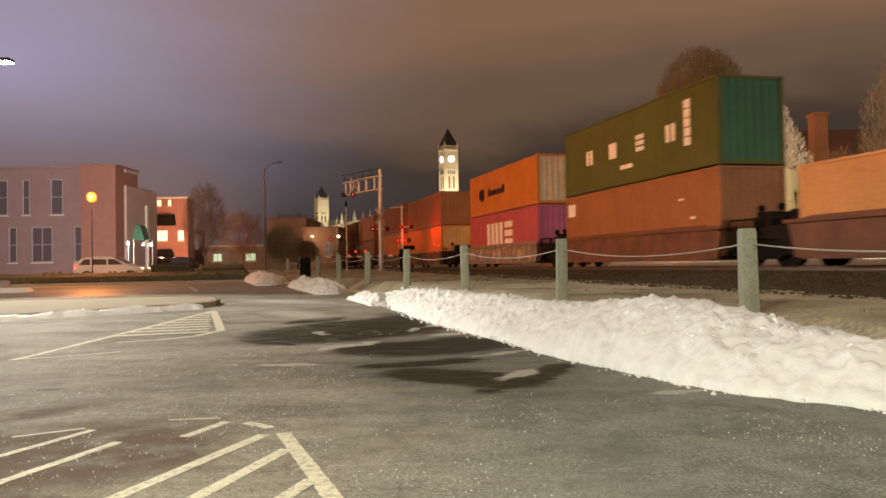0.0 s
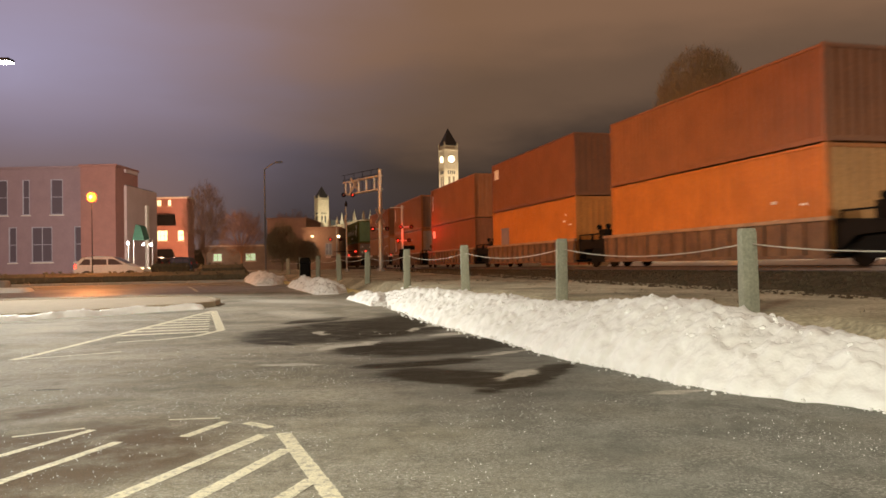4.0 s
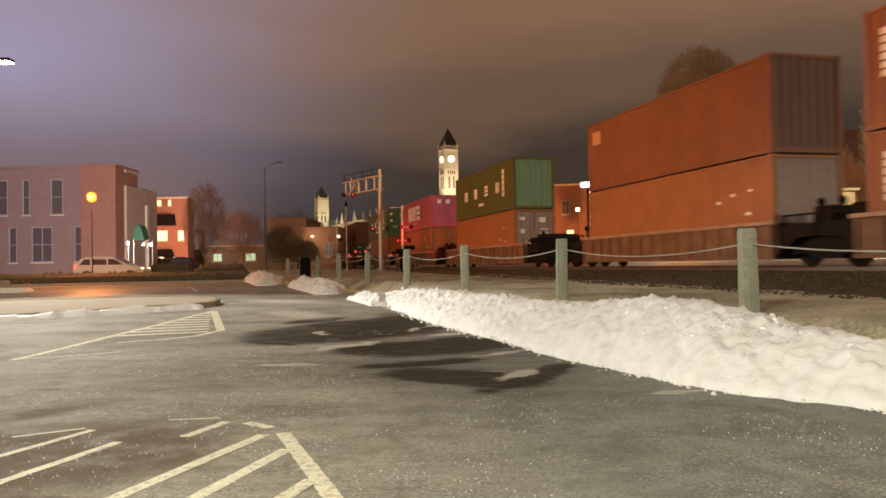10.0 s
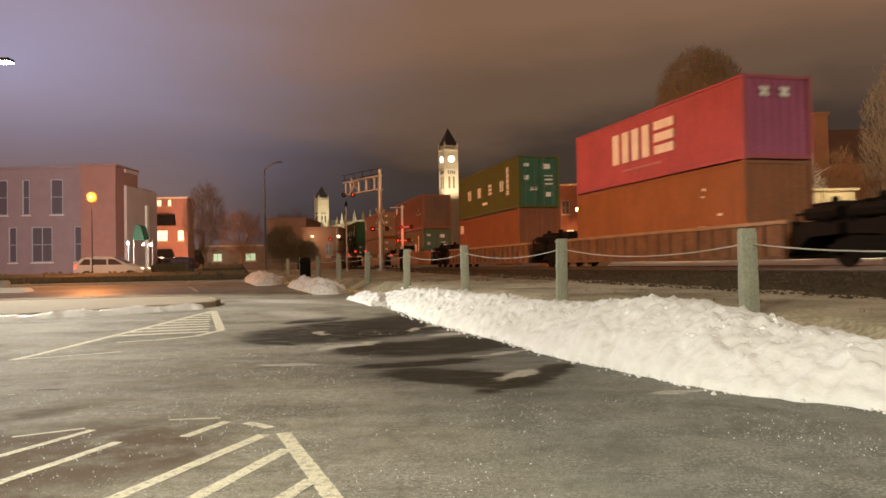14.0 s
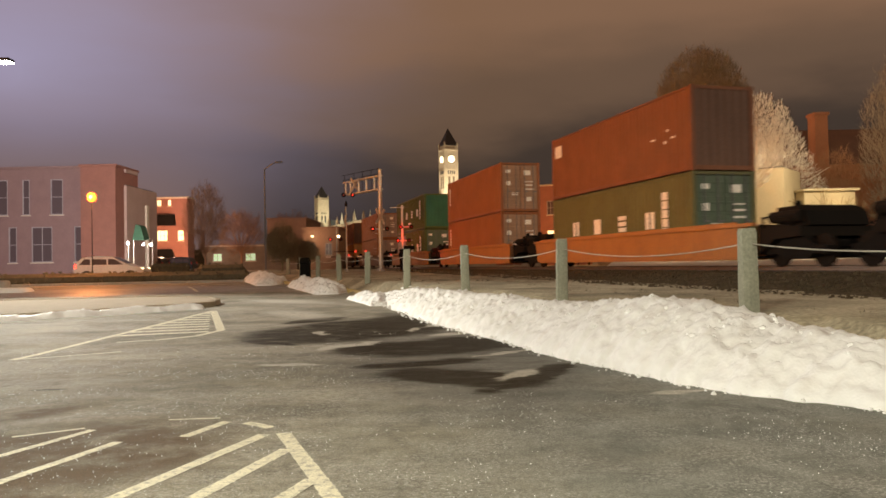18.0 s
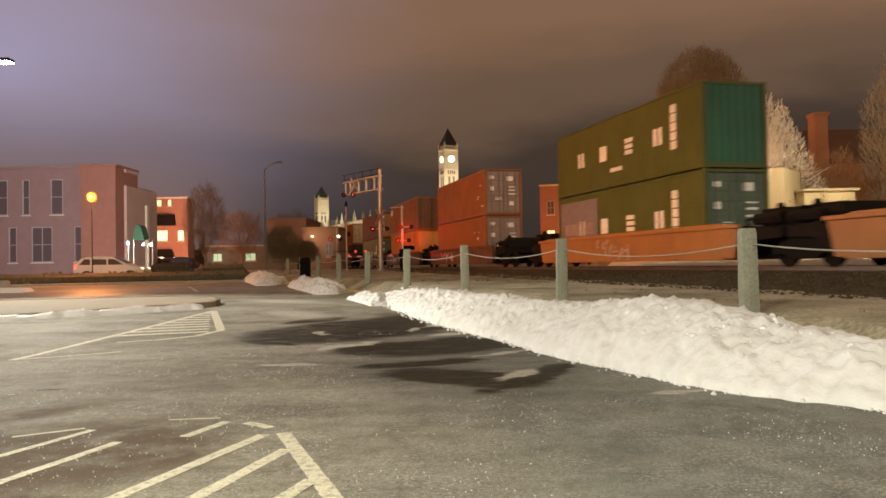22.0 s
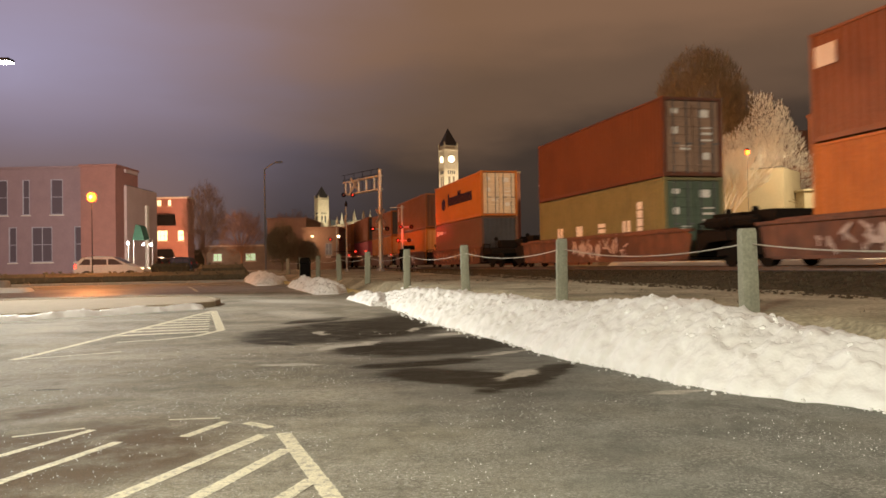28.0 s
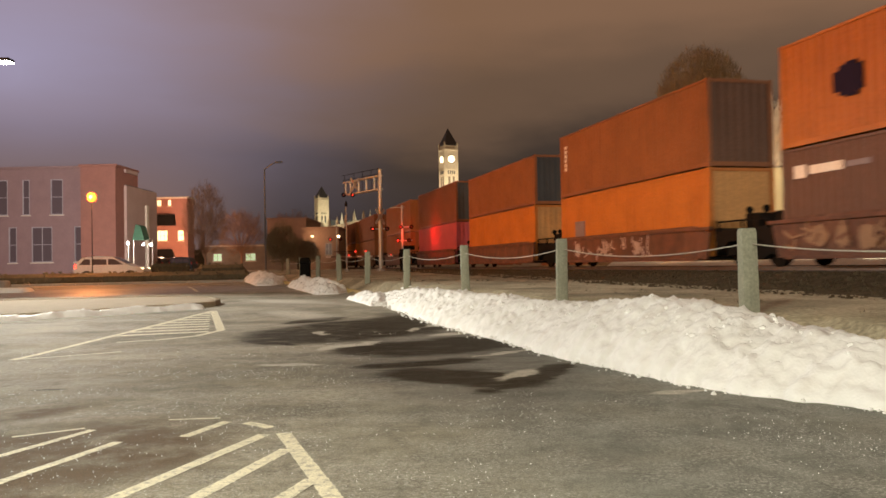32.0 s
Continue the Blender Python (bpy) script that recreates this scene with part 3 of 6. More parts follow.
# ---------------- snow ----------------
def snow_ridge(name, label, path, crest, width, seed, step=0.10, across=26, lump=0.11, foot=None):
    """A ploughed ridge: path(a) gives a point and its sideways direction, crest(a) the height of its top, width(a) its breadth."""
    a0, a1 = path["span"]
    n = int((a1 - a0) / step)
    s = Shape()
    for i in range(n + 1):
        a = a0 + (a1 - a0) * i / n
        w = width(a)
        for j in range(across + 1):
            t = j / across
            edge = (foot(a) if foot else 0.0) + 0.10 * noise.noise(Vector((a * 0.9, seed, 1))) + 0.08 * noise.noise(Vector((a * 3.3, seed, 4))) + 0.05 * (1 - t) ** 3 * noise.noise(Vector((a * 7.1, seed, 5)))
            b = edge + (w - edge) * t
            p = path["at"](a, b)
            base = ground_z(p.x, p.y)
            prof = min(1.0, (t / 0.42)) ** 0.62 if t < 0.42 else max(0.0, 1 - ((t - 0.42) / 0.58) ** 2.2)
            lumps = lump * (0.8 * noise.noise(Vector((p.x * 1.7, p.y * 1.7, seed))) + 0.7 * noise.noise(Vector((p.x * 3.9, p.y * 3.9, seed + 7))) + 0.5 * (0.3 - abs(noise.noise(Vector((p.x * 5.2, p.y * 5.2, seed + 9))))) + 0.8 * noise.noise(Vector((p.x * 9.5, p.y * 9.5, seed + 13))))
            z = lot_z(p.x, p.y) - 0.02 + (crest(a) - lot_z(p.x, p.y)) * prof + lumps * min(1, prof * 2.2)
            if t == 0 or t == 1:
                z = min(base, lot_z(p.x, p.y)) - 0.05 if t == 0 else base - 0.05
            jx = 0.03 * noise.noise(Vector((p.x * 6, p.y * 6, seed + 20)))
            s.v.append((p.x + jx, p.y + jx, z))
    w = across + 1
    s.f = [(i * w + j, i * w + j + 1, (i + 1) * w + j + 1, (i + 1) * w + j) for i in range(n) for j in range(across)]
    s.f += [tuple(range(w)), tuple(range(n * w, (n + 1) * w))[::-1]]
    return tagged(part(name, s, SNOW, smooth=True), label, "snow bank")


def table(rows):
    def f(v):
        if v <= rows[0][0]:
            return rows[0][1]
        for (a, x), (b, y) in zip(rows, rows[1:]):
            if v <= b:
                t = (v - a) / (b - a)
                return x + (y - x) * t * t * (3 - 2 * t)
        return rows[-1][1]
    return f


top = table([(-8, 0.55), (0, 0.55), (0.8, 0.61), (1.7, 0.69), (3.0, 0.88), (4.1, 0.97), (5.2, 0.88), (6.5, 0.77), (8.2, 0.75), (11, 0.80), (14.7, 0.83), (17, 0.78), (19, 0.66), (20.5, 0.55), (21.5, 0.33)])
wide = table([(-8, 2.2), (1, 2.0), (3, 2.0), (6, 1.75), (12, 1.6), (18, 1.5), (21.5, 0.8)])
foot_line = table([(-9, 0.1), (0, -0.02), (0.4, -0.15), (0.9, -0.42), (1.5, -0.64), (2.4, -0.75), (5, -0.77), (7.6, -0.6), (10, -0.65), (12.5, -0.62), (16, -0.33), (18.4, -0.05), (21.6, 0.0)])
bank = snow_ridge("snow_bank", "long dirty white ploughed snow bank along the kerb", {"span": (-9, 21.6), "at": lambda a, b: bank_point(a, b)}, top, wide, 2.0, 0.055, 52, 0.085, foot_line)
snow_ridge("snow_tongue", "low tongue of snow off the end of the bank", {"span": (18.0, 21.8), "at": lambda a, b: bank_point(a, b - 0.55)}, table([(18.0, 0.36), (19.0, 0.56), (20.6, 0.62), (21.8, 0.42)]), table([(18.0, 0.7), (19.6, 1.3), (21.8, 0.7)]), 15.0, 0.06, 22, 0.09)
snow_ridge("snow_heap", "low pile of ploughed snow on the kerb", {"span": (25.2, 33.4), "at": lambda a, b: bank_point(a, b - 1.05)}, table([(25.2, 0.45), (26.2, 0.76), (28, 0.95), (30, 0.92), (31.5, 1.02), (33.4, 0.66)]), table([(25.2, 1.1), (27, 1.9), (31, 1.5), (33.4, 0.8)]), 11.0, 0.07, 28, 0.14)
snow_ridge("snow_heap", "small snow pile at the corner of the lot", {"span": (34.6, 43.0), "at": lambda a, b: bank_point(a, b - 2.35)}, table([(34.6, 0.62), (36.5, 0.98), (38.5, 1.12), (41, 1.3), (43, 0.95)]), table([(34.6, 1.2), (38, 2.2), (43, 1.5)]), 17.0, 0.09, 22, 0.14)


def island_snow(a, b):
    a0, a1 = Vector((-15.2, 19.1)), Vector((-7.75, 25.0))
    u = (a1 - a0).normalized()
    p = a0 + u * a + Vector((-u.y, u.x)) * (b - 0.72)
    return Vector((p.x, p.y, 0))


snow_ridge("snow_strip", "thin strip of melting snow against the island kerb", {"span": (0, 9.35), "at": island_snow}, lambda a: 0.18 + lot_z(0, 19.1 + a * 0.63) + 0.02 * math.sin(a * 3.7), lambda a: 0.62 + 0.06 * math.sin(a * 2.1), 23.0, 0.08, 14, 0.04)
# clods that rolled off the ploughed snow, past counting
OCT = [(1, 0, 0), (-1, 0, 0), (0, 1, 0), (0, -1, 0), (0, 0, 1), (0, 0, -1)]
OCT_FACES = [(0, 2, 4), (2, 1, 4), (1, 3, 4), (3, 0, 4), (2, 0, 5), (1, 2, 5), (3, 1, 5), (0, 3, 5)]


def clod(shape, p, r, rnd):
    """A lump of snow: a rounded octahedron with dents."""
    vs, fs, seen = [Vector(v) for v in OCT], [], {}

    def mid(i, j):
        k = (min(i, j), max(i, j))
        if k not in seen:
            seen[k] = len(vs)
            vs.append((vs[i] + vs[j]).normalized())
        return seen[k]

    for i, j, k in OCT_FACES:
        ij, jk, ki = mid(i, j), mid(j, k), mid(k, i)
        fs += [(i, ij, ki), (ij, j, jk), (ki, jk, k), (ij, jk, ki)]
    m = Matrix.Translation(p) @ Euler((rnd.uniform(0, 6), rnd.uniform(0, 6), rnd.uniform(0, 6))).to_matrix().to_4x4()
    shape.add([v * r * rnd.uniform(0.72, 1.12) for v in vs], fs, m)


rs = random.Random(9)
s = Shape()
for i in range(500):
    a = rs.uniform(-6, 21)
    p = bank_point(a, foot_line(a) + rs.gauss(-0.02, 0.09))
    r = 0.006 + 0.03 * rs.random() ** 3
    clod(s, (p.x, p.y, lot_z(p.x, p.y) + r * 0.5), r, rs)
# lumps half buried along the foot of the bank
for i in range(420):
    a = rs.uniform(-6, 21)
    p = bank_point(a, foot_line(a) + rs.uniform(0.0, 0.16))
    r = 0.02 + 0.045 * rs.random() ** 2
    clod(s, (p.x, p.y, lot_z(p.x, p.y) + r * rs.uniform(-0.2, 0.35)), r, rs)
# crumbs along the crest and the face of the bank
crest = [v.co for v in bank.data.vertices if v.co.z > 0.5]
for i in range(1200):
    p = rs.choice(crest)
    r = 0.012 + 0.04 * rs.random() ** 2.4
    clod(s, (p.x + rs.uniform(-0.02, 0.02), p.y + rs.uniform(-0.02, 0.02), p.z - r * 0.45), r, rs)
tagged(part("snow_clods", s, SNOW, smooth=True), "small clods of snow at the foot of the bank", "snow", kind="stuff")

# grains of salt and ice strewn over the asphalt, past counting
rs = random.Random(33)
s = Shape()
made = 0
while made < 4800:
    x, y = rs.uniform(-9, 4.5), 3.9 + 17 * rs.random() ** 1.5
    if bank_b(x, y) > -0.8 or noise.noise(Vector((x * 0.55 + y * 0.25, y * 0.9 - x * 0.2, 11))) + 0.5 * noise.noise(Vector((x * 2.1, y * 2.6, 12))) - (0.6 if y > 9 and x > -1.2 or y > 15 else 0.15 if x > 0.5 else 0) < rs.uniform(-0.15, 0.45):
        continue
    r = (0.0022 + 0.0055 * rs.random() ** 3.5) * (0.7 + 0.05 * y)
    m = Matrix.Translation((x, y, lot_z(x, y) + 0.012 * noise.noise(Vector((x * 0.15, y * 0.15, 0))) + r * 0.5)) @ Euler((rs.uniform(0, 6), rs.uniform(0, 6), rs.uniform(0, 6))).to_matrix().to_4x4()
    s.add([(r, 0, 0.2 * r), (-r, 0.2 * r, 0), (0, r, 0.2 * r), (0.1 * r, -r, 0), (0, 0, r * 0.8), (0, 0.1 * r, -r * 0.8)], [(0, 2, 4), (2, 1, 4), (1, 3, 4), (3, 0, 4), (2, 0, 5), (1, 2, 5), (3, 1, 5), (0, 3, 5)], m)
    made += 1
tagged(part("salt_grains", s, SNOW), "white grains of road salt and ice on the asphalt", "road salt", kind="stuff")

# dead grass tufts on the verge, past counting
rs = random.Random(21)
s = Shape()
made = 0
while made < 130:
    a, b = rs.uniform(-3, 34), rs.uniform(1.9, 8.0)
    p = bank_point(a, b)
    if rail_q(p.x, p.y) > -4.2 or noise.noise(Vector((p.x * 0.45, p.y * 0.45, 6))) < 0.02:
        continue
    z = ground_z(p.x, p.y)
    for j in range(9):
        d = rs.uniform(0, 6.28)
        h, r = rs.uniform(0.03, 0.08), rs.uniform(0.0, 0.1)
        q = Vector((p.x + math.cos(d) * r, p.y + math.sin(d) * r, z - 0.02))
        e = Vector((math.cos(d) * h * 0.7, math.sin(d) * h * 0.7, h))
        w = Vector((-math.sin(d), math.cos(d), 0)) * 0.012
        s.add([q - w, q + w, q + e], [(0, 1, 2)])
    made += 1
tagged(part("grass_tufts", s, HEDGE), "small tufts of dead grass on the verge", "grass", kind="stuff")

# ---------------- post and cable fence ----------------
fence = thing("fence", "weathered wooden posts joined by slack steel cables", "fence")
FENCE = []
for i in range(-2, 9):
    p = Vector((4.28 - 1.84 * i, 11.0 + 5.21 * i, 0))
    g = ground_z(p.x, p.y)
    base, topz = 0.76 + 0.03 * i, 1.96 + 0.025 * min(max(i, -1), 4)
    if i == 0:
        topz = 1.93
    lean = Vector((0.02 * math.sin(i * 2.3), 0.03 * math.cos(i * 1.7), 0))
    s = Shape()
    w = 0.119
    rings = []
    for k, (h, sc) in enumerate(((base - 0.3, 1.04), (base + 0.4, 1.0), (topz - 0.05, 0.97), (topz, 0.86))):
        for j in range(12):
            t = 2 * math.pi * (j + 0.5) / 12
            c, sn = math.cos(t), math.sin(t)
            q = (abs(c) ** 5 + abs(sn) ** 5) ** -0.2
            r = w * sc * q * (1 + 0.05 * noise.noise(Vector((j * 3.1, k * 2.2, i * 7.7))))
            d = p + lean * (h - base)
            rings.append((d.x + r * c, d.y + r * sn, h + (0.02 * noise.noise(Vector((j, i, 9))) if k == 3 else 0)))
    s.v = rings
    s.f = [(k * 12 + j, k * 12 + (j + 1) % 12, (k + 1) * 12 + (j + 1) % 12, (k + 1) * 12 + j) for k in range(3) for j in range(12)] + [tuple(range(36, 48))]
    part("post", s, POST, fence)
    FENCE.append((p + lean * (topz - 0.2 - base)).to_3d() + Vector((0, 0, topz - 0.21)))
for a, b in zip(FENCE, FENCE[1:]):
    s = Shape()
    u = (b - a).normalized()
    w = u.cross(Vector((0, 0, 1)))
    for k in range(15):
        t = k / 14
        q = a.lerp(b, t) - Vector((0, 0, 0.17 * 4 * t * (1 - t)))
        s.v += [tuple(q + (w * math.cos(j * math.pi / 3) + Vector((0, 0, 1)) * math.sin(j * math.pi / 3)) * 0.011) for j in range(6)]
    s.f = [(k * 6 + j, k * 6 + (j + 1) % 6, (k + 1) * 6 + (j + 1) % 6, (k + 1) * 6 + j) for k in range(14) for j in range(6)]
    part("cable", s, ROPE, fence, smooth=True)

# ---------------- railway ----------------
s = Shape()
prof = [(-4.0, -0.62), (-3.2, -0.5), (-2.5, -0.42), (-1.2, -0.21), (-0.55, -0.16), (1.22, -0.15), (3.0, -0.14), (3.7, -0.1), (5.2, -0.08), (6.6, -0.4)]
ss = span(-420, -60, 36) + span(-58, 32, 160)
for a in ss:
    for q, h in prof:
        qq = q + (0.25 if q > -3.0 else 0.7) * noise.noise(Vector((a * 0.7, q, 2)))
        p = track_point(a, qq)
        s.v.append((p.x, p.y, RAIL + h + 0.03 * noise.noise(Vector((a * 2.5, q * 3, 5)))))
w = len(prof)
s.f = [(i * w + j, i * w + j + 1, (i + 1) * w + j + 1, (i + 1) * w + j) for i in range(len(ss) - 1) for j in range(w - 1)]
tagged(part("railway_ballast", s, BALLAST, smooth=True), "dark crushed stone ballast under the track", "ballast", kind="structure")
# loose stones on the near shoulder, past counting
rs = random.Random(5)
s = Shape()
for i in range(6500):
    a = rs.uniform(-40, 16)
    q = -0.3 - 3.9 * rs.random()
    h = RAIL + np.interp(q, [r[0] for r in prof], [r[1] for r in prof])
    p = track_point(a, q)
    p.z = max(h, ground_z(p.x, p.y) - 0.01)
    r = rs.uniform(0.025, 0.07)
    m = Matrix.Translation(p) @ Euler((rs.uniform(0, 6), rs.uniform(0, 6), rs.uniform(0, 6))).to_matrix().to_4x4()
    s.add([(r, 0, 0), (-r, 0.2 * r, 0), (0, r, 0.2 * r), (0.1 * r, -r, 0), (0, 0, r * 0.8), (0, 0.1 * r, -r * 0.8)], [(0, 2, 4), (2, 1, 4), (1, 3, 4), (3, 0, 4), (2, 0, 5), (1, 2, 5), (3, 1, 5), (0, 3, 5)], m)
tagged(part("ballast_stones", s, BALLAST), "loose dark ballast stones along the track", "ballast", kind="stuff")
track = thing("railway_track", "rusty steel rails on timber sleepers", "railway track", kind="structure")
for q in (1.22 - 0.7525, 1.22 + 0.7525):
    s = Shape()
    sec = [(-0.075, -0.15), (0.075, -0.15), (0.02, -0.12), (0.02, -0.045), (0.036, -0.035), (0.036, -0.004), (0.03, 0), (-0.03, 0), (-0.036, -0.004), (-0.036, -0.035), (-0.02, -0.045), (-0.02, -0.12)]
    a, b = track_point(-420, q, RAIL), track_point(32, q, RAIL)
    for e in (a, b):
        s.v += [(e.x + BEYOND.x * x, e.y + BEYOND.y * x, e.z + z) for x, z in sec]
    s.f = [(i, (i + 1) % 12, 12 + (i + 1) % 12, 12 + i) for i in range(12)]
    part("rail", s, STEEL, track)
tie = Shape().box((0, 0, 0), (0.22, 2.6, 0.16), cut=0.012).mesh("sleeper", TIE)
for i in range(120):
    p = track_point(16 - i * 0.54, 1.22, RAIL - 0.22)
    part("sleeper", tie, None, track, m=pose(p.x, p.y, p.z, 0, 0, HEADING))
# snow left lying beyond the track
snow_ridge("snow_strip", "low strip of old snow beyond the railway", {"span": (-60, 25), "at": lambda a, b: track_point(-a * 0.9, 6.2 + b)}, lambda a: 1.47 + 0.02 * math.sin(a * 0.31), lambda a: 2.2, 31.0, 0.5, 10, 0.06)

# ---------------- train ----------------
def paint(name, base, streak=0.35):
    return material(name, base, 0.55, other=tuple(c * 0.72 for c in base), scale=0.9, fine=18, mix=0.7, bump=0.12, dist=0.006, streak=streak, dirt=tuple(0.5 * c + 0.004 for c in base), spec=0.2)


# leading ends get colours of their own that paint in their whiter or dimmer light
PAINT = {
    "green": paint("green_container_paint", (0.086, 0.098, 0.02)),
    "teal_end_lit": paint("teal_green_as_lit_on_end", (0.155, 0.265, 0.17)),
    "green_end_lit": paint("green_paint_as_lit_on_end", (0.035, 0.135, 0.075)),
    "drab": paint("drab_green_door_paint", (0.1, 0.14, 0.095)),
    "oxide": paint("red_oxide_container_paint", (0.28, 0.103, 0.041)),
    "rust": paint("brown_red_container_paint", (0.225, 0.08, 0.035)),
    "brick": paint("dark_brick_red_container_paint", (0.15, 0.042, 0.016)),
    "salmon": paint("faded_red_container_paint", (0.31, 0.122, 0.05)),
    "orange": paint("orange_container_paint", (0.52, 0.175, 0.035)),
    "magenta": paint("magenta_container_paint", (0.43, 0.09, 0.118)),
    "magenta_end_lit": paint("magenta_paint_as_lit_on_end", (0.42, 0.1, 0.2)),
    "maroon": paint("maroon_paint_and_shaded_ends", (0.15, 0.077, 0.052)),
    "olive": paint("faded_olive_container_paint", (0.2, 0.175, 0.075)),
    "dusk": paint("grey_green_container_paint", (0.125, 0.118, 0.045)),
    "tan": paint("tan_paint_and_lit_orange_ends", (0.58, 0.3, 0.115)),
    "orange_end_lit": paint("orange_paint_as_lit_on_end", (0.6, 0.43, 0.29)),
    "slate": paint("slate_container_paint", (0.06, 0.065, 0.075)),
}
WELL = {
    "brown": material("rusty_brown_well", (0.2, 0.1, 0.048), 0.85, other=(0.095, 0.045, 0.025), scale=1.6, fine=14, mix=0.9, streak=0.6, dirt=(0.08, 0.04, 0.025)),
    "red": material("oxide_red_well", (0.165, 0.062, 0.034), 0.8, other=(0.075, 0.032, 0.02), scale=1.7, mix=1.0, streak=0.55, dirt=(0.2, 0.105, 0.06)),
    "grey": material("grey_tagged_well", (0.26, 0.2, 0.17), 0.75, other=(0.14, 0.09, 0.075), scale=1.4, mix=0.9, streak=0.5, dirt=(0.4, 0.35, 0.3)),
    "yellow": material("ochre_yellow_well", (0.38, 0.16, 0.045), 0.75, other=(0.28, 0.11, 0.035), scale=1.0, mix=0.7, streak=0.35, dirt=(0.2, 0.09, 0.04)),
}
CHORD = material("scuffed_top_chord", (0.36, 0.23, 0.14), 0.7, other=(0.22, 0.13, 0.08), scale=2, mix=0.9)
WHITE = material("white_lettering", (0.86, 0.83, 0.77), 0.6, other=(0.62, 0.56, 0.48), scale=3)
BLUE = material("dark_blue_lettering", (0.022, 0.014, 0.04), 0.8, spec=0.1)
TAG = material("pale_spray_paint", (0.5, 0.38, 0.33), 0.6, other=(0.3, 0.2, 0.17), scale=2.5)
TAGBROWN = material("faded_ochre_spray_paint", (0.3, 0.17, 0.09), 0.7, other=(0.2, 0.1, 0.055), scale=2.5)
TAGPINK = material("faint_pink_lettering", (0.5, 0.2, 0.22), 0.6)
TAGBLUE = material("violet_spray_paint", (0.19, 0.15, 0.17), 0.6, other=(0.26, 0.22, 0.23), scale=2.5)
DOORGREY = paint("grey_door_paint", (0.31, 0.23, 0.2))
# brown doors lightened to stand in for light that the ends lack
DOORBROWN = paint("lightened_brown_door_paint", (0.36, 0.225, 0.15))
PALEDOOR = paint("pale_grey_door_paint", (0.85, 0.7, 0.5))
LONG, WIDE = 12.192, 2.438
cache = {}


def shared(key, build):
    if key not in cache:
        cache[key] = build()
    return cache[key]


def corrugated(length, z0, z1, depth=0.036, pitch=0.278):
    """A pressed steel sheet along x that stands at y = 0, its grooves pushed to +y."""
    s = Shape()
    n = int(length / pitch)
    pitch = length / n
    xs = []
    for i in range(n):
        xs += [(i * pitch, 0), (i * pitch + 0.27 * pitch, 0), (i * pitch + 0.5 * pitch, depth), (i * pitch + 0.77 * pitch, depth)]
    xs.append((length, 0))
    s.v = [(x, y, z) for x, y in xs for z in (z0, z1)]
    s.f = [(2 * i, 2 * i + 2, 2 * i + 3, 2 * i + 1) for i in range(len(xs) - 1)]
    return s


def container_frame(h):
    s = Shape()
    for x in (0.08, LONG - 0.08):
        for y in (0.08, WIDE - 0.08):
            s.box((x, y, h / 2), (0.16, 0.16, h - 0.22), cut=0.012)
            for z in (0.06, h - 0.06):
                s.box((x, y, z), (0.178, 0.162, 0.118), cut=0.01)
    for y in (0.04, WIDE - 0.04):
        s.box((LONG / 2, y, 0.09), (LONG - 0.34, 0.06, 0.14), cut=0.008)
        s.box((LONG / 2, y, h - 0.06), (LONG - 0.34, 0.06, 0.08), cut=0.008)
    for x in (0.06, LONG - 0.06):
        s.box((x, WIDE / 2, 0.1), (0.1, WIDE - 0.32, 0.15), cut=0.008)
        s.box((x, WIDE / 2, h - 0.07), (0.1, WIDE - 0.32, 0.11), cut=0.008)
    s.box((LONG / 2, WIDE / 2, 0.13), (LONG - 0.2, WIDE - 0.14, 0.03))
    return s.mesh("container_frame", PAINT["oxide"])


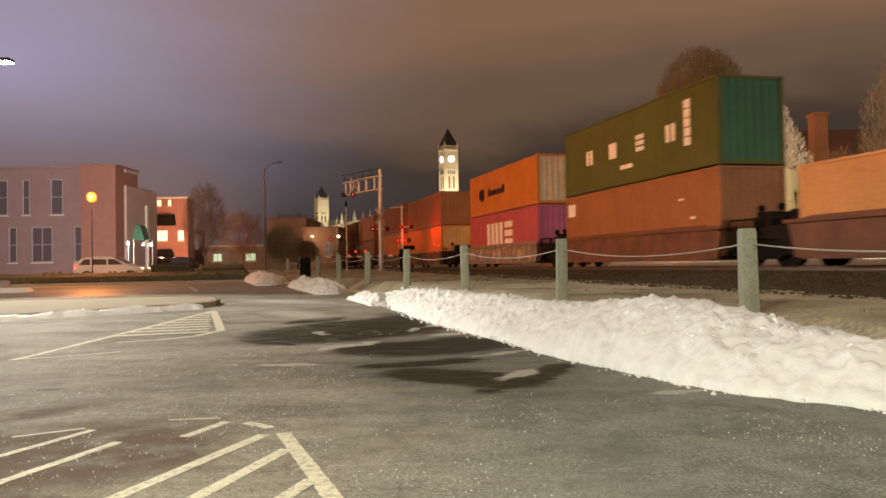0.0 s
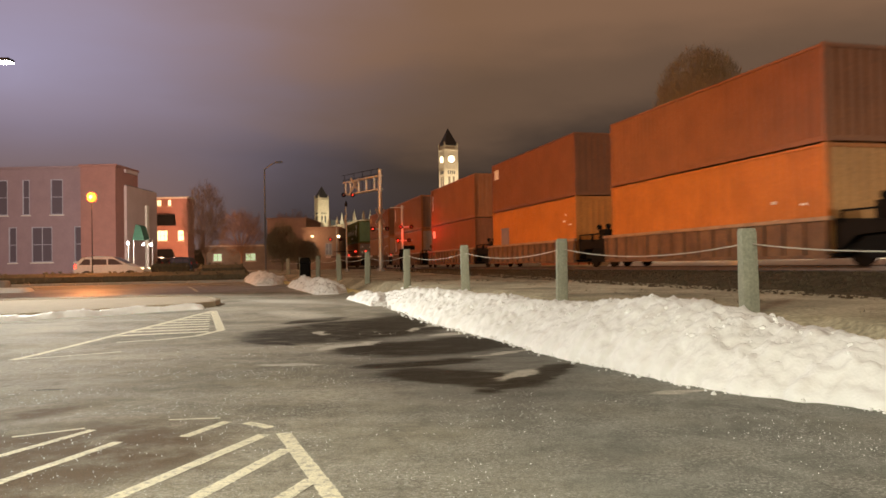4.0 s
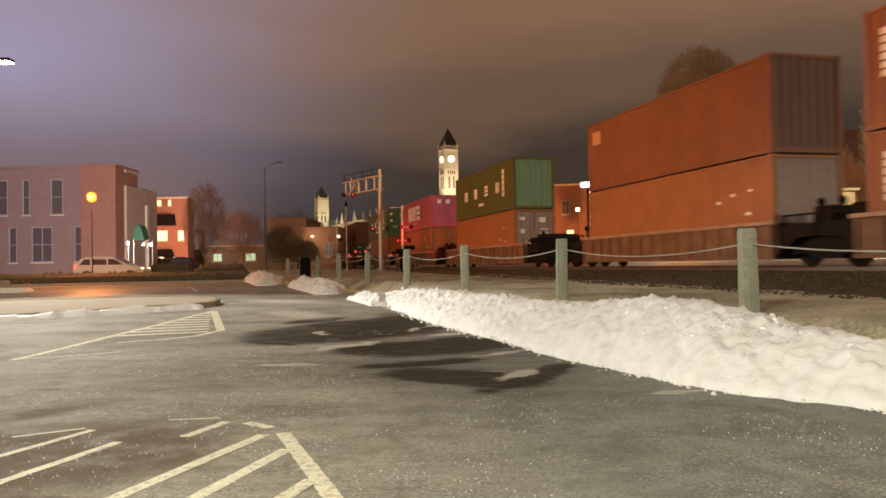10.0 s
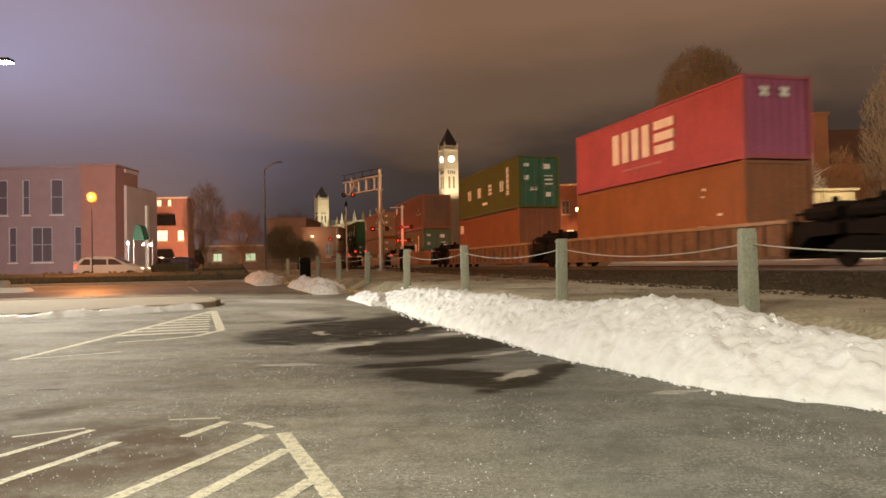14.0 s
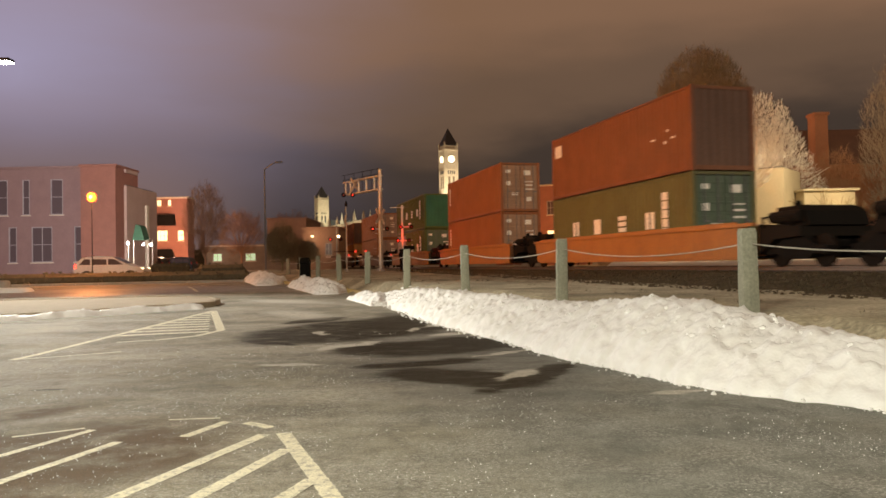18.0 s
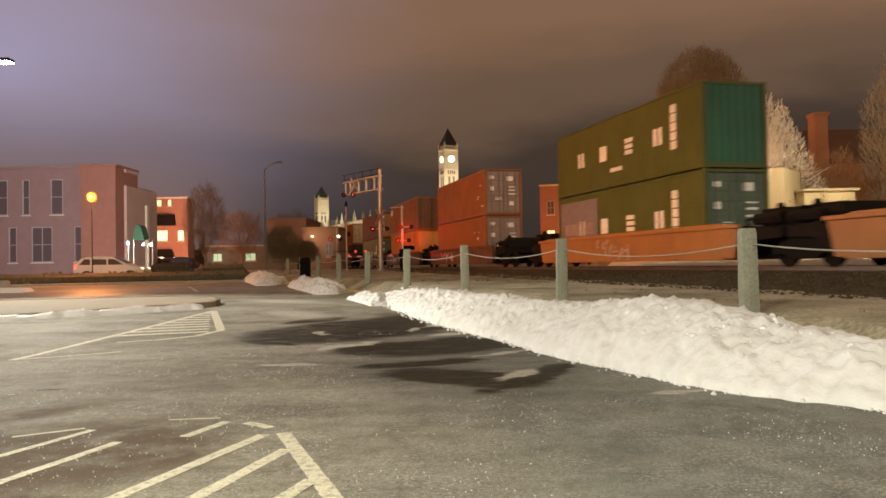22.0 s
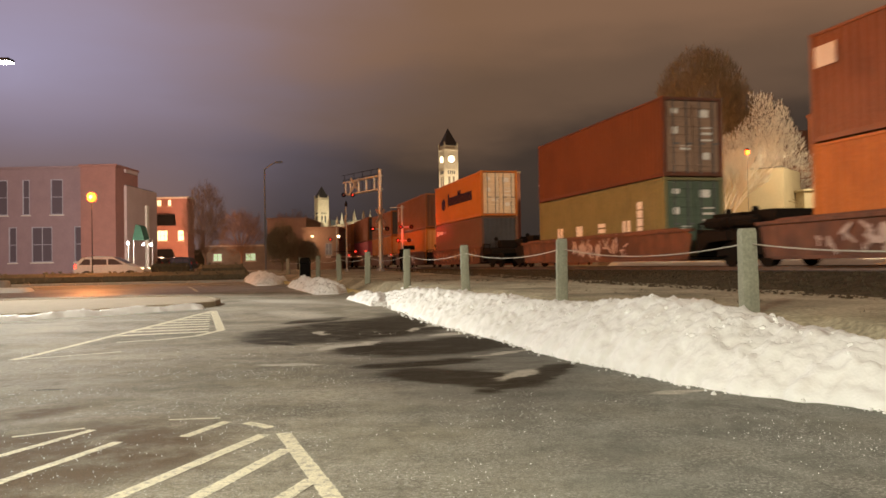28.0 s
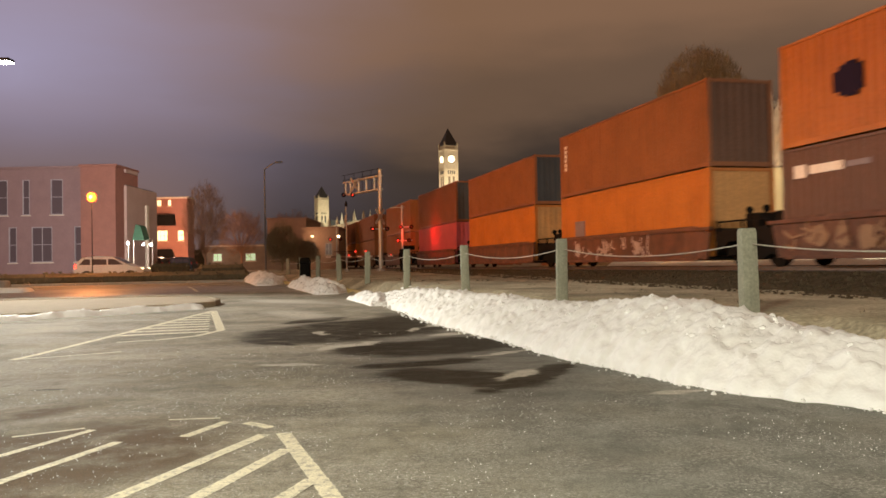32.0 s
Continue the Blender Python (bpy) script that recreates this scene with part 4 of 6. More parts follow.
def container(side, h, s0, z, front="wall", end=None, marks=(), label="", placards=False):
    """A forty-foot box. front: what its leading end shows, 'wall' or 'doors'."""
    paintwork = PAINT[side]
    # an end colour of its own carries the light on that end
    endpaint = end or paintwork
    t = thing("shipping_container", label, "container", group="containers on the train")
    part("frame", shared(("frame", h), lambda: container_frame(h)), paintwork, t)
    sw = shared(("side", h), lambda: corrugated(LONG - 0.3, 0.15, h - 0.09).mesh("side_wall", PAINT["oxide"]))
    part("side_wall", sw, paintwork, t, m=pose(0.15, 0.022, 0))
    part("side_wall", sw, paintwork, t, m=pose(LONG - 0.15, WIDE - 0.022, 0, 0, 0, 180))
    part("roof", shared("roof", lambda: Shape().box((LONG / 2, WIDE / 2, 0), (LONG - 0.14, WIDE - 0.1, 0.03)).mesh("roof", PAINT["oxide"])), paintwork, t, m=pose(0, 0, h - 0.045))
    ew = shared(("end", h), lambda: corrugated(WIDE - 0.3, 0.16, h - 0.11, 0.024).mesh("end_wall", PAINT["oxide"]))
    if front == "wall":
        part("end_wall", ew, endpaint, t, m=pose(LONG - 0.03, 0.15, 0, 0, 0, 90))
    else:
        w = (WIDE - 0.3) / 2
        for k in range(2):
            def leaf():
                d = Shape().box((0, 0, 0), (0.04, w - 0.02, h - 0.3), cut=0.008)
                for i in range(4):
                    d.box((0.03, 0, -h / 2 + 0.15 + (h - 0.3) * (i + 0.5) / 4), (0.03, w - 0.16, (h - 0.3) / 4 - 0.12), cut=0.012)
                return d.mesh("door", PAINT["oxide"])
            dr = part("door", shared(("leaf", h), leaf), endpaint, t, m=pose(LONG - 0.05, 0.15 + w * (k + 0.5), h / 2))
            for j in (-0.25, 0.25):
                rod = part("lock_rod", shared(("rod", h), lambda: Shape().rod((0.075, 0, -h / 2 + 0.1), (0.075, 0, h / 2 - 0.1), 0.02, n=6).box((0.08, 0.1, -0.25), (0.03, 0.26, 0.05)).mesh("lock_rod", DARKSTEEL)), None, dr, m=pose(0, j * w, 0))
            for j in (-0.36, -0.13, 0.13, 0.36):
                part("door_bar", shared("bar", lambda: Shape().box((0.07, 0, 0), (0.03, w - 0.12, 0.05), cut=0.008).mesh("door_bar", PAINT["oxide"])), endpaint, dr, m=pose(0, 0, j * h))
            if placards:
                for j, (yy, zz, a, b) in enumerate(((-0.2, 0.95, 0.3, 0.22), (-0.2, 0.25, 0.26, 0.3), (0.2, -0.4, 0.4, 0.16)) if k == 0 else ((-0.1, 0.85, 0.42, 0.28), (0.05, 0.35, 0.5, 0.1), (0.05, 0.12, 0.5, 0.08), (0.05, -0.12, 0.5, 0.07), (0.0, -0.7, 0.3, 0.25))):
                    part("placard", Shape().box((0.052, yy, zz * h / 2.9), (0.006, a, b)), WHITE, dr, "white placard")
    if side == "magenta" and h < 2.8:
        for y in (0.75, 1.45):
            for a in (0, 90):
                part("end_emblem", Shape().box((0, 0, 0), (0.012, 0.4, 0.13), Matrix.Translation((LONG + 0.004, y, h * 0.8)) @ Matrix.Rotation(radians(45 + a), 4, "X")), WHITE, t, "white emblem bar")
    part("end_wall", ew, paintwork, t, m=pose(0.03, WIDE - 0.15, 0, 0, 0, -90))
    for name, mat, x0, x1, z0, z1, lab in marks:
        part(name, Shape().box(((x0 + x1) / 2, 0.004, (z0 + z1) / 2), (x1 - x0, 0.02, z1 - z0)), mat, t, lab)
    MOVING.append((t, s0, z))
    return t


def strokes(x, z, w, h, kind, mat, lab="white lettering drawn as plain strokes"):
    """Plain bars that fill the place of one big painted sign."""
    bars = {
        "block": [(0, w, 0, h)],
        "pair": [(0, w * 0.4, 0, h), (w * 0.6, w, 0, h)],
        "bands": [(0, w, 0, h * 0.26), (0, w, h * 0.37, h * 0.63), (0, w, h * 0.74, h)],
    }[kind]
    return [("lettering", mat, x + a, x + c, z + d, z + e, lab) for a, c, d, e in bars]


def green_sign(h, low=0.0):
    m = []
    for x, k in ((2.35, "pair"), (4.55, "block"), (6.8, "bands"), (9.0, "pair")):
        m += strokes(x, h * 0.40 - low, 0.62, 0.62, k, WHITE)
    for i in range(5):
        m.append(("lettering", WHITE, 10.2, 10.58, h * 0.30 - low + i * 0.32, h * 0.30 - low + i * 0.32 + 0.28, "white lettering bar"))
    m.append(("lettering", WHITE, 5.5, 6.5, 0.62 - low * 0.5, 0.78 - low * 0.5, "white lettering bar"))
    return m


def pink_sign(h):
    m = []
    for x, k in ((3.6, "pair"), (5.2, "pair"), (6.9, "bands")):
        m += strokes(x, h * 0.33, 1.35, h * 0.46, k, WHITE)
    m.append(("lettering", TAGPINK, 4.4, 7.4, 0.5, 0.58, "faint lettering bar"))
    return m


def orange_sign(h, reach=4.5, tall=0.36):
    m = [("emblem", BLUE, 2.05 + i * 0.2, 2.25 + i * 0.2, h * (0.40 - 0.02 * k), h * (0.58 + 0.02 * k), "dark blue emblem") for i, k in enumerate((0, 2, 3, 3, 1))]
    n = int(reach / 0.45)
    for i in range(n):
        m.append(("lettering", BLUE, 3.9 + i * 0.45, 3.9 + i * 0.45 + 0.3, h * 0.42, h * 0.42 + tall * (1.5 if i in (0, 6, 7) else 1.0), "dark blue lettering bar"))
    return m


def corner_tag(h, x=0.5, mat=None):
    return [("panel_sign", mat or WHITE, x, x + 0.75, h - 0.95, h - 0.4, "small white panel")]


def side_line(h):
    """A short emblem and a long faint line of writing near the top."""
    return [("emblem", WHITE, 0.5, 0.95, h - 0.85, h - 0.5, "white emblem"), ("lettering", WHITE, 1.1, 2.3, h - 0.78, h - 0.55, "white lettering bar"), ("lettering", TAGBLUE, 2.4, 3.2, h - 0.74, h - 0.6, "faint lettering bar")]


def edge_code(h, x=0.55):
    return [("lettering", WHITE, x, x + 0.22, h * 0.42 + i * 0.2, h * 0.42 + i * 0.2 + 0.15, "white code bar") for i in range(6)]


def dashes(seed, n=4):
    r = random.Random(seed)
    m = []
    for i in range(n):
        x, z = r.uniform(9.5, 11.5), r.uniform(0.5, 2.2)
        m.append(("lettering", WHITE, x, x + r.uniform(0.12, 0.3), z, z + r.uniform(0.05, 0.1), "small white lettering bar"))
    return m


MOVING = []


def truck_mesh():
    s = Shape()
    for y in (-0.98, 0.98):
        s.prism([(-1.25, 0.30), (-1.25, 0.55), (-0.75, 0.6), (-0.45, 0.82), (0.45, 0.82), (0.75, 0.6), (1.25, 0.55), (1.25, 0.30), (0.8, 0.36), (0.5, 0.2), (-0.5, 0.2), (-0.8, 0.36)], y - 0.09, y + 0.09)
        for k in (-0.22, 0, 0.22):
            s.rod((k, y, 0.26), (k, y, 0.6), 0.07, n=8)
    s.box((0, 0, 0.62), (0.4, 2.1, 0.24), cut=0.03)
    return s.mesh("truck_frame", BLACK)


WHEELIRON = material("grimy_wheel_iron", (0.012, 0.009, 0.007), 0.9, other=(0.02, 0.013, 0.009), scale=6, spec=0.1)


def wheel_mesh():
    s = Shape()
    s.lathe([(0.12, -0.07), (0.40, -0.06), (0.42, -0.05), (0.42, 0.05), (0.45, 0.055), (0.45, 0.08), (0.36, 0.08), (0.15, 0.06), (0.08, 0.09)], n=20, m=pose(0, 0, 0, 90))
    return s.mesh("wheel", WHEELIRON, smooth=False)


def well_car(kind, s0, behind, before, lead=False, ribs=True, graffiti=None, label=""):
    """One well of a double-stack car; behind and before: how far the well runs past its load. Heights are over the rail."""
    mat = WELL[kind]
    t = thing("well_car", label, "railway wagon", group="wagons of the train")
    x0, x1 = -behind, LONG + before
    L = x1 - x0
    lo, hi = 0.24, 1.22
    cx = (x0 + x1) / 2
    key = (round(L, 2),)
    for y, sg in ((-0.16, -1), (WIDE + 0.16, 1)):
        if ribs:
            s = Shape().box((cx, y, (lo + hi) / 2), (L, 0.03, hi - lo))
        else:
            s = Shape().prism([(x0, hi - 0.05), (x0 + 0.25, lo), (x1 - 0.2, lo), (x1, hi - 0.15), (x1 - 0.9, hi + 0.12), (x0 + 0.9, hi + 0.12)], y - 0.02, y + 0.02)
        part("side_plate", s, mat, t)
        part("top_chord", Shape().box((cx, y + sg * 0.02, hi), (L + 0.2, 0.15, 0.11), cut=0.012), CHORD if ribs else mat, t)
        part("bottom_chord", Shape().box((cx, y + sg * 0.015, lo), (L - (0 if ribs else 1.2), 0.13, 0.1), cut=0.012), mat, t)
        if ribs:
            n = round(L / 0.85)
            rib = shared(("rib",), lambda: Shape().box((0, 0, (lo + hi) / 2), (0.12, 0.09, hi - lo - 0.1), cut=0.015).mesh("rib", WELL["brown"]))
            for i in range(n + 1):
                part("rib", rib, mat, t, m=pose(x0 + 0.1 + (L - 0.2) * i / n, y + sg * 0.045, 0))
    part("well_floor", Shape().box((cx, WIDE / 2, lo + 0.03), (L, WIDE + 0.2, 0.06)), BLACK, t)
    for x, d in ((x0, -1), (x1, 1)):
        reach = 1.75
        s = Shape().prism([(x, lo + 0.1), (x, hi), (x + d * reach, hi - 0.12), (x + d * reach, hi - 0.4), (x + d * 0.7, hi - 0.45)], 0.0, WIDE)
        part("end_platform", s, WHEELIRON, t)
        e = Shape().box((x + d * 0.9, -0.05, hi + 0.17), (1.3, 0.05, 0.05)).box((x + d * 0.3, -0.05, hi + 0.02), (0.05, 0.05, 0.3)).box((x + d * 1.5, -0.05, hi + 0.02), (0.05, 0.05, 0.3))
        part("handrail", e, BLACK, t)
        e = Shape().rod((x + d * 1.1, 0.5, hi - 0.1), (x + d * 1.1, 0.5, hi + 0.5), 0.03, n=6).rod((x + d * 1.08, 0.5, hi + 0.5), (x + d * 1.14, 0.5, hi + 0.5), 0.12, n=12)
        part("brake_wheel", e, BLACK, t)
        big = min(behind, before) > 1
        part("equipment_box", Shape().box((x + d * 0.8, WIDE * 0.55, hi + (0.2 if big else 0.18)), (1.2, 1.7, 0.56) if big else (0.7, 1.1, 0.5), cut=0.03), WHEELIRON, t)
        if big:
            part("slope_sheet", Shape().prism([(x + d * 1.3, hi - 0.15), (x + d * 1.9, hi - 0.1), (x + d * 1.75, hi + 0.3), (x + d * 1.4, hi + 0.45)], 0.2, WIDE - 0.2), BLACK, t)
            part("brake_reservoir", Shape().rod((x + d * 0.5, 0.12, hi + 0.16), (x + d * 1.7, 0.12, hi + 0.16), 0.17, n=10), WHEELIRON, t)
    tm, wm = shared("truck", truck_mesh), shared("wheel", wheel_mesh)
    for x in ([x0 - 1.35] + ([x1 + 1.35] if lead else [])):
        tr = part("truck_frame", tm, None, t, m=pose(x, WIDE / 2, 0))
        for a in (-0.88, 0.88):
            for b in (-0.75, 0.75):
                part("wheel", wm, None, tr, m=pose(a, b, 0.42))
    if graffiti:
        r = random.Random(graffiti[0])
        x, end, mt = graffiti[1], graffiti[2], graffiti[3]
        while x < end:
            w = r.uniform(0.55, 1.0)
            cz = (lo + hi) / 2 + r.uniform(-0.06, 0.08)
            if r.random() < 0.45:
                ring = []
                for j in range(14):
                    g = 2 * math.pi * j / 14
                    k = r.uniform(0.62, 1.1)
                    ring.append((x + w / 2 + math.cos(g) * w * 0.42 * k, cz + math.sin(g) * 0.34 * k))
                part("graffiti_letter", Shape().prism(ring, -0.240, -0.236), mt, t, "faded sprayed graffiti letter")
            for j in range(5):
                px, pz = x + r.uniform(0.05, 0.95) * w, cz + r.uniform(-0.25, 0.25)
                ang, dd = r.uniform(-1.7, 1.7), r.uniform(0.25, 0.6)
                part("graffiti_stroke", Shape().box((0, 0, 0), (dd, 0.004, r.uniform(0.05, 0.1)), Matrix.Translation((px, -0.243 - 0.001 * j, pz)) @ Matrix.Rotation(-ang, 4, "Y")), mt if j < 4 else mat, t, "faded sprayed graffiti stroke")
            x += w * 1.02
    MOVING.append((t, s0, RAIL))
    return t


TALL, LOW = 2.896, 2.591
SEAM = 4.50
OX = "red oxide steel container with dull corrugated sides, stacked on the train"
TOPS = [
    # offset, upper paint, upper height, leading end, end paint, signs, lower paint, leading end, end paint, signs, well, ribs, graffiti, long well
    (12.91, "green", TALL, "wall", PAINT["green_end_lit"], green_sign(TALL), "salmon", "wall", None, corner_tag(TALL, 0.3) + dashes(1), "red", False, None, 0),
    (28.75, "orange", LOW, "wall", PAINT["orange_end_lit"], orange_sign(LOW, 3.4, 0.32), "magenta", "wall", PAINT["magenta_end_lit"], pink_sign(TALL), "grey", False, (4, 0.4, 11.5, TAG), 0),
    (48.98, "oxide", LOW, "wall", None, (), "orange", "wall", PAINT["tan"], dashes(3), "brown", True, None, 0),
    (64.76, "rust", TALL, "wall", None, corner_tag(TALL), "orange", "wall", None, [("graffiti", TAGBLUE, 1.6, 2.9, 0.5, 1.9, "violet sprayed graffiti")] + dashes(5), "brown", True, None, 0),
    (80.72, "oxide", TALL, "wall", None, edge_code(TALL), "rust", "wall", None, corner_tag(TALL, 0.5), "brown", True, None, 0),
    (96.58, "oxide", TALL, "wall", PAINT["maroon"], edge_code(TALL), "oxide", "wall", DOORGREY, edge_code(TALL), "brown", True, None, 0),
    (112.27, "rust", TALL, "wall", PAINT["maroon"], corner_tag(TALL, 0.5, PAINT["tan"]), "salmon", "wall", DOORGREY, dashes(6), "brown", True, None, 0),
    (134.24, "green", TALL, "wall", PAINT["teal_end_lit"], green_sign(TALL), "salmon", "doors", DOORGREY, dashes(7), "brown", True, None, 1),
    (154.26, "magenta", LOW, "wall", PAINT["magenta_end_lit"], pink_sign(LOW), "oxide", "wall", None, dashes(8), "brown", True, None, 1),
    (174.19, "green", TALL, "doors", PAINT["green_end_lit"], green_sign(TALL), "rust", "wall", None, corner_tag(TALL, 0.3), "brown", True, None, 1),
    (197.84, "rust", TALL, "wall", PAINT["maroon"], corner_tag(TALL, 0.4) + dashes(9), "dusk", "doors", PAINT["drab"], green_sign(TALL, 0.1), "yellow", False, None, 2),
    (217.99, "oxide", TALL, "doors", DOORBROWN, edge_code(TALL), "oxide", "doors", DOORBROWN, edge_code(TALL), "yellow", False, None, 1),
    (237.91, "green", TALL, "wall", PAINT["green_end_lit"], green_sign(TALL), "green", "doors", PAINT["drab"], green_sign(TALL, 0.1) + [("graffiti", TAGBLUE, 0.3, 4.2, 0.9, 2.6, "violet sprayed graffiti"), ("graffiti", TAG, 0.8, 3.8, 1.1, 1.6, "pale sprayed graffiti")], "yellow", False, (5, 4.4, 7.0, TAG), 1),
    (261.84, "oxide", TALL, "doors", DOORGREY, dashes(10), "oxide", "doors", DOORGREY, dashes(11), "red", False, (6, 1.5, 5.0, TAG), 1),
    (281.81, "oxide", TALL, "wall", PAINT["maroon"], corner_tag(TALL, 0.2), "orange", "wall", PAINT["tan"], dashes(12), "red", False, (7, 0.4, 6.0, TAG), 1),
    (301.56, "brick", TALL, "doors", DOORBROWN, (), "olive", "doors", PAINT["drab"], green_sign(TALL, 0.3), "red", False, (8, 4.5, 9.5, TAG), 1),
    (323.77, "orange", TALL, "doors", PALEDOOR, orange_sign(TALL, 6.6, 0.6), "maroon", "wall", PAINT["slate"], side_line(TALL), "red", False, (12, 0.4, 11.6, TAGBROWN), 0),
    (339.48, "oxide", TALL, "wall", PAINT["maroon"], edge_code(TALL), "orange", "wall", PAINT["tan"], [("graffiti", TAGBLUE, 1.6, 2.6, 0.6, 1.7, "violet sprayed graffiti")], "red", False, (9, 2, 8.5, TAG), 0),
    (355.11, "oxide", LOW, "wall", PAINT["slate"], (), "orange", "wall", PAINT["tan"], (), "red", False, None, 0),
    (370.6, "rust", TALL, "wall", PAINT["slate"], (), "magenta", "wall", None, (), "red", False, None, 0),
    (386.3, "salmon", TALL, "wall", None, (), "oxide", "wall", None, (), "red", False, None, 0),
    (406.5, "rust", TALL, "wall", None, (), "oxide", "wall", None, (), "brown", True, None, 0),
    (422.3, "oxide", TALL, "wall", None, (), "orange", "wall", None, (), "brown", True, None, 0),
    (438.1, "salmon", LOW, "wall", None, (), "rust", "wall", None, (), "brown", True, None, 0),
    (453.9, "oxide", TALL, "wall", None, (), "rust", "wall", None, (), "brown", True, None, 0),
]
WORDS = {"green": "dark green steel container with corrugated sides and white lettering bars", "orange": "orange steel container with corrugated sides, stacked on the train",
         "magenta": "magenta steel container with broad white lettering bars", "maroon": "dark maroon steel container in the wagon's well", "salmon": "faded red steel container with corrugated sides", "oxide": OX, "rust": "brownish red steel container with corrugated sides and small white marks", "brick": "dark brick red steel container with corrugated sides", "tan": "tan steel container low in its well", "olive": "faded olive steel container with white lettering bars", "dusk": "grey-green steel container with white lettering bars"}
WELLWORDS = {"brown": "rusty brown well wagon with ribbed sides", "red": "oxide red well wagon with plain side plates", "grey": "grey well wagon covered in faded graffiti", "yellow": "ochre yellow well wagon with plain side plates"}
LEADS = (12.91, 48.98, 134.24, 197.84, 261.84, 323.77, 406.5)
for off, up, uh, uf, ue, us, dn, df, de, ds, wk, rb, gr, lg in TOPS:
    container(up, uh, off, SEAM + 0.012, uf, ue, us, WORDS[up], placards=uf == "doors")
    container(dn, TALL, off, SEAM - TALL, df, de, ds, WORDS[dn], placards=df == "doors")
    behind, before = ((0.25, 0.25), (2.0, 2.0), (2.0, 3.4))[lg]
    well_car(wk, off, behind, before, off in LEADS, rb, gr, WELLWORDS[wk])
# the wagon ahead carries one box only
container("tan", 2.438, -2.9, SEAM - TALL, label=WORDS["tan"])
well_car("red", -2.9, 0.25, 0.25, False, False, None, WELLWORDS["red"])

# ---------------- street furniture ----------------
RED = glow("red_signal_lens", (1.0, 0.05, 0.03), 1.5)
REDDIM = glow("unlit_red_lens", (0.25, 0.02, 0.015), 0.1)
SODIUM = glow("sodium_lamp", (1.0, 0.17, 0.025), 5.0)
SODIUM_FAR = glow("far_sodium_lamp", (1.0, 0.15, 0.035), 2.2)
WARMLAMP = glow("warm_white_lamp", (1.0, 0.80, 0.5), 6.0)
COOLLAMP = glow("cool_white_lamp", (0.85, 0.9, 1.0), 40.0)
SIGNWHITE = material("crossbuck_white", (0.75, 0.6, 0.5), 0.5)


def flasher(parent, p, lit, aim=1):
    """A round red light with a black backboard and hood."""
    p = Vector(p)
    part("backboard", Shape().rod(p + Vector((0, 0.06, 0)), p + Vector((0, 0.1, 0)), 0.17, n=18), BLACK, parent)
    part("lens", Shape().rod(p + Vector((0, -0.02, 0)), p + Vector((0, 0.05, 0)), 0.07, n=16), RED if lit else REDDIM, parent, "glowing red lens" if lit else "dark red lens")
    s = Shape()
    n = 10
    for i in range(n):
        a0, a1 = math.pi * (i / n), math.pi * ((i + 1) / n)
        pts = [(math.cos(a) * 0.15, d, math.sin(a) * 0.15) for a in (a0, a1) for d in (-0.28, 0.06)]
        s.add([tuple(p + Vector(q)) for q in pts], [(0, 1, 3, 2)])
    part("hood", s, BLACK, parent)


def crossbuck(parent, p, size=0.6):
    for a in (45, -45):
        part("crossbuck_board", Shape().box((0, 0, 0), (2 * size, 0.03, 0.2), Matrix.Translation(p) @ Matrix.Rotation(radians(58), 4, "Z") @ Matrix.Rotation(radians(a), 4, "Y")), SIGNWHITE, parent)


# cantilever crossing signal
PALESTEEL = material("pale_galvanised_steel", (0.62, 0.54, 0.46), 0.6, other=(0.5, 0.43, 0.36), scale=4)
sig = thing("crossing_signal", "tall galvanised crossing signal with a cantilever arm and red flashers", "railway signal")
MX, MY = -4.6, 58.0
part("mast", Shape().rod((MX, MY, 1.0), (MX, MY, 8.5), 0.17, 0.14, n=14).lathe([(0.34, 1.0), (0.34, 1.25), (0.2, 1.3)], (MX, MY, 0), 12), ALUMINIUM, sig, smooth=False)
arm = Shape()
A0, A1 = Vector((MX, MY, 0)), Vector((-7.7, 62.6, 0))
for z in (8.15, 7.15):
    for d in (-0.2, 0.2):
        arm.rod((A0.x + d, A0.y, z), (A1.x + d, A1.y, z), 0.055, n=8)
part("arm_chord", arm, PALESTEEL, sig)
for t in (0.15, 0.38, 0.6, 0.85, 1.0):
    q = A0.lerp(A1, t)
    part("arm_post", Shape().box((q.x, q.y, 7.65), (0.12, 0.3, 1.1)), ALUMINIUM, sig)
rail = Shape()
for z in (8.35, 8.75):
    rail.rod((A0.x, A0.y + 0.3, z), (A1.x - 0.3, A1.y + 0.3, z), 0.02, n=5)
for t in (0.0, 0.25, 0.5, 0.75, 1.05):
    q = A0.lerp(A1, t)
    rail.rod((q.x, q.y + 0.3, 7.2), (q.x, q.y + 0.3, 8.75), 0.02, n=5)
part("walkway_rail", rail, BLACK, sig)
crossbuck(sig, Vector((-6.75, 60.6, 7.75)), 0.72)
for dx, lit in ((-0.45, False), (0.25, True)):
    flasher(sig, (-7.25 + dx, 61.2, 7.05), lit)
crossbuck(sig, Vector((MX, MY - 0.25, 5.1)), 0.75)
for dx, lit in ((-0.55, True), (0.5, False)):
    flasher(sig, (MX + dx, MY - 0.25, 4.2), lit)
part("bracket", Shape().box((MX, MY - 0.1, 4.2), (1.3, 0.08, 0.08)), ALUMINIUM, sig)
part("bell", Shape().lathe([(0.05, 8.5), (0.16, 8.52), (0.16, 8.62), (0.06, 8.68)], (MX, MY, 0), 12), ALUMINIUM, sig)

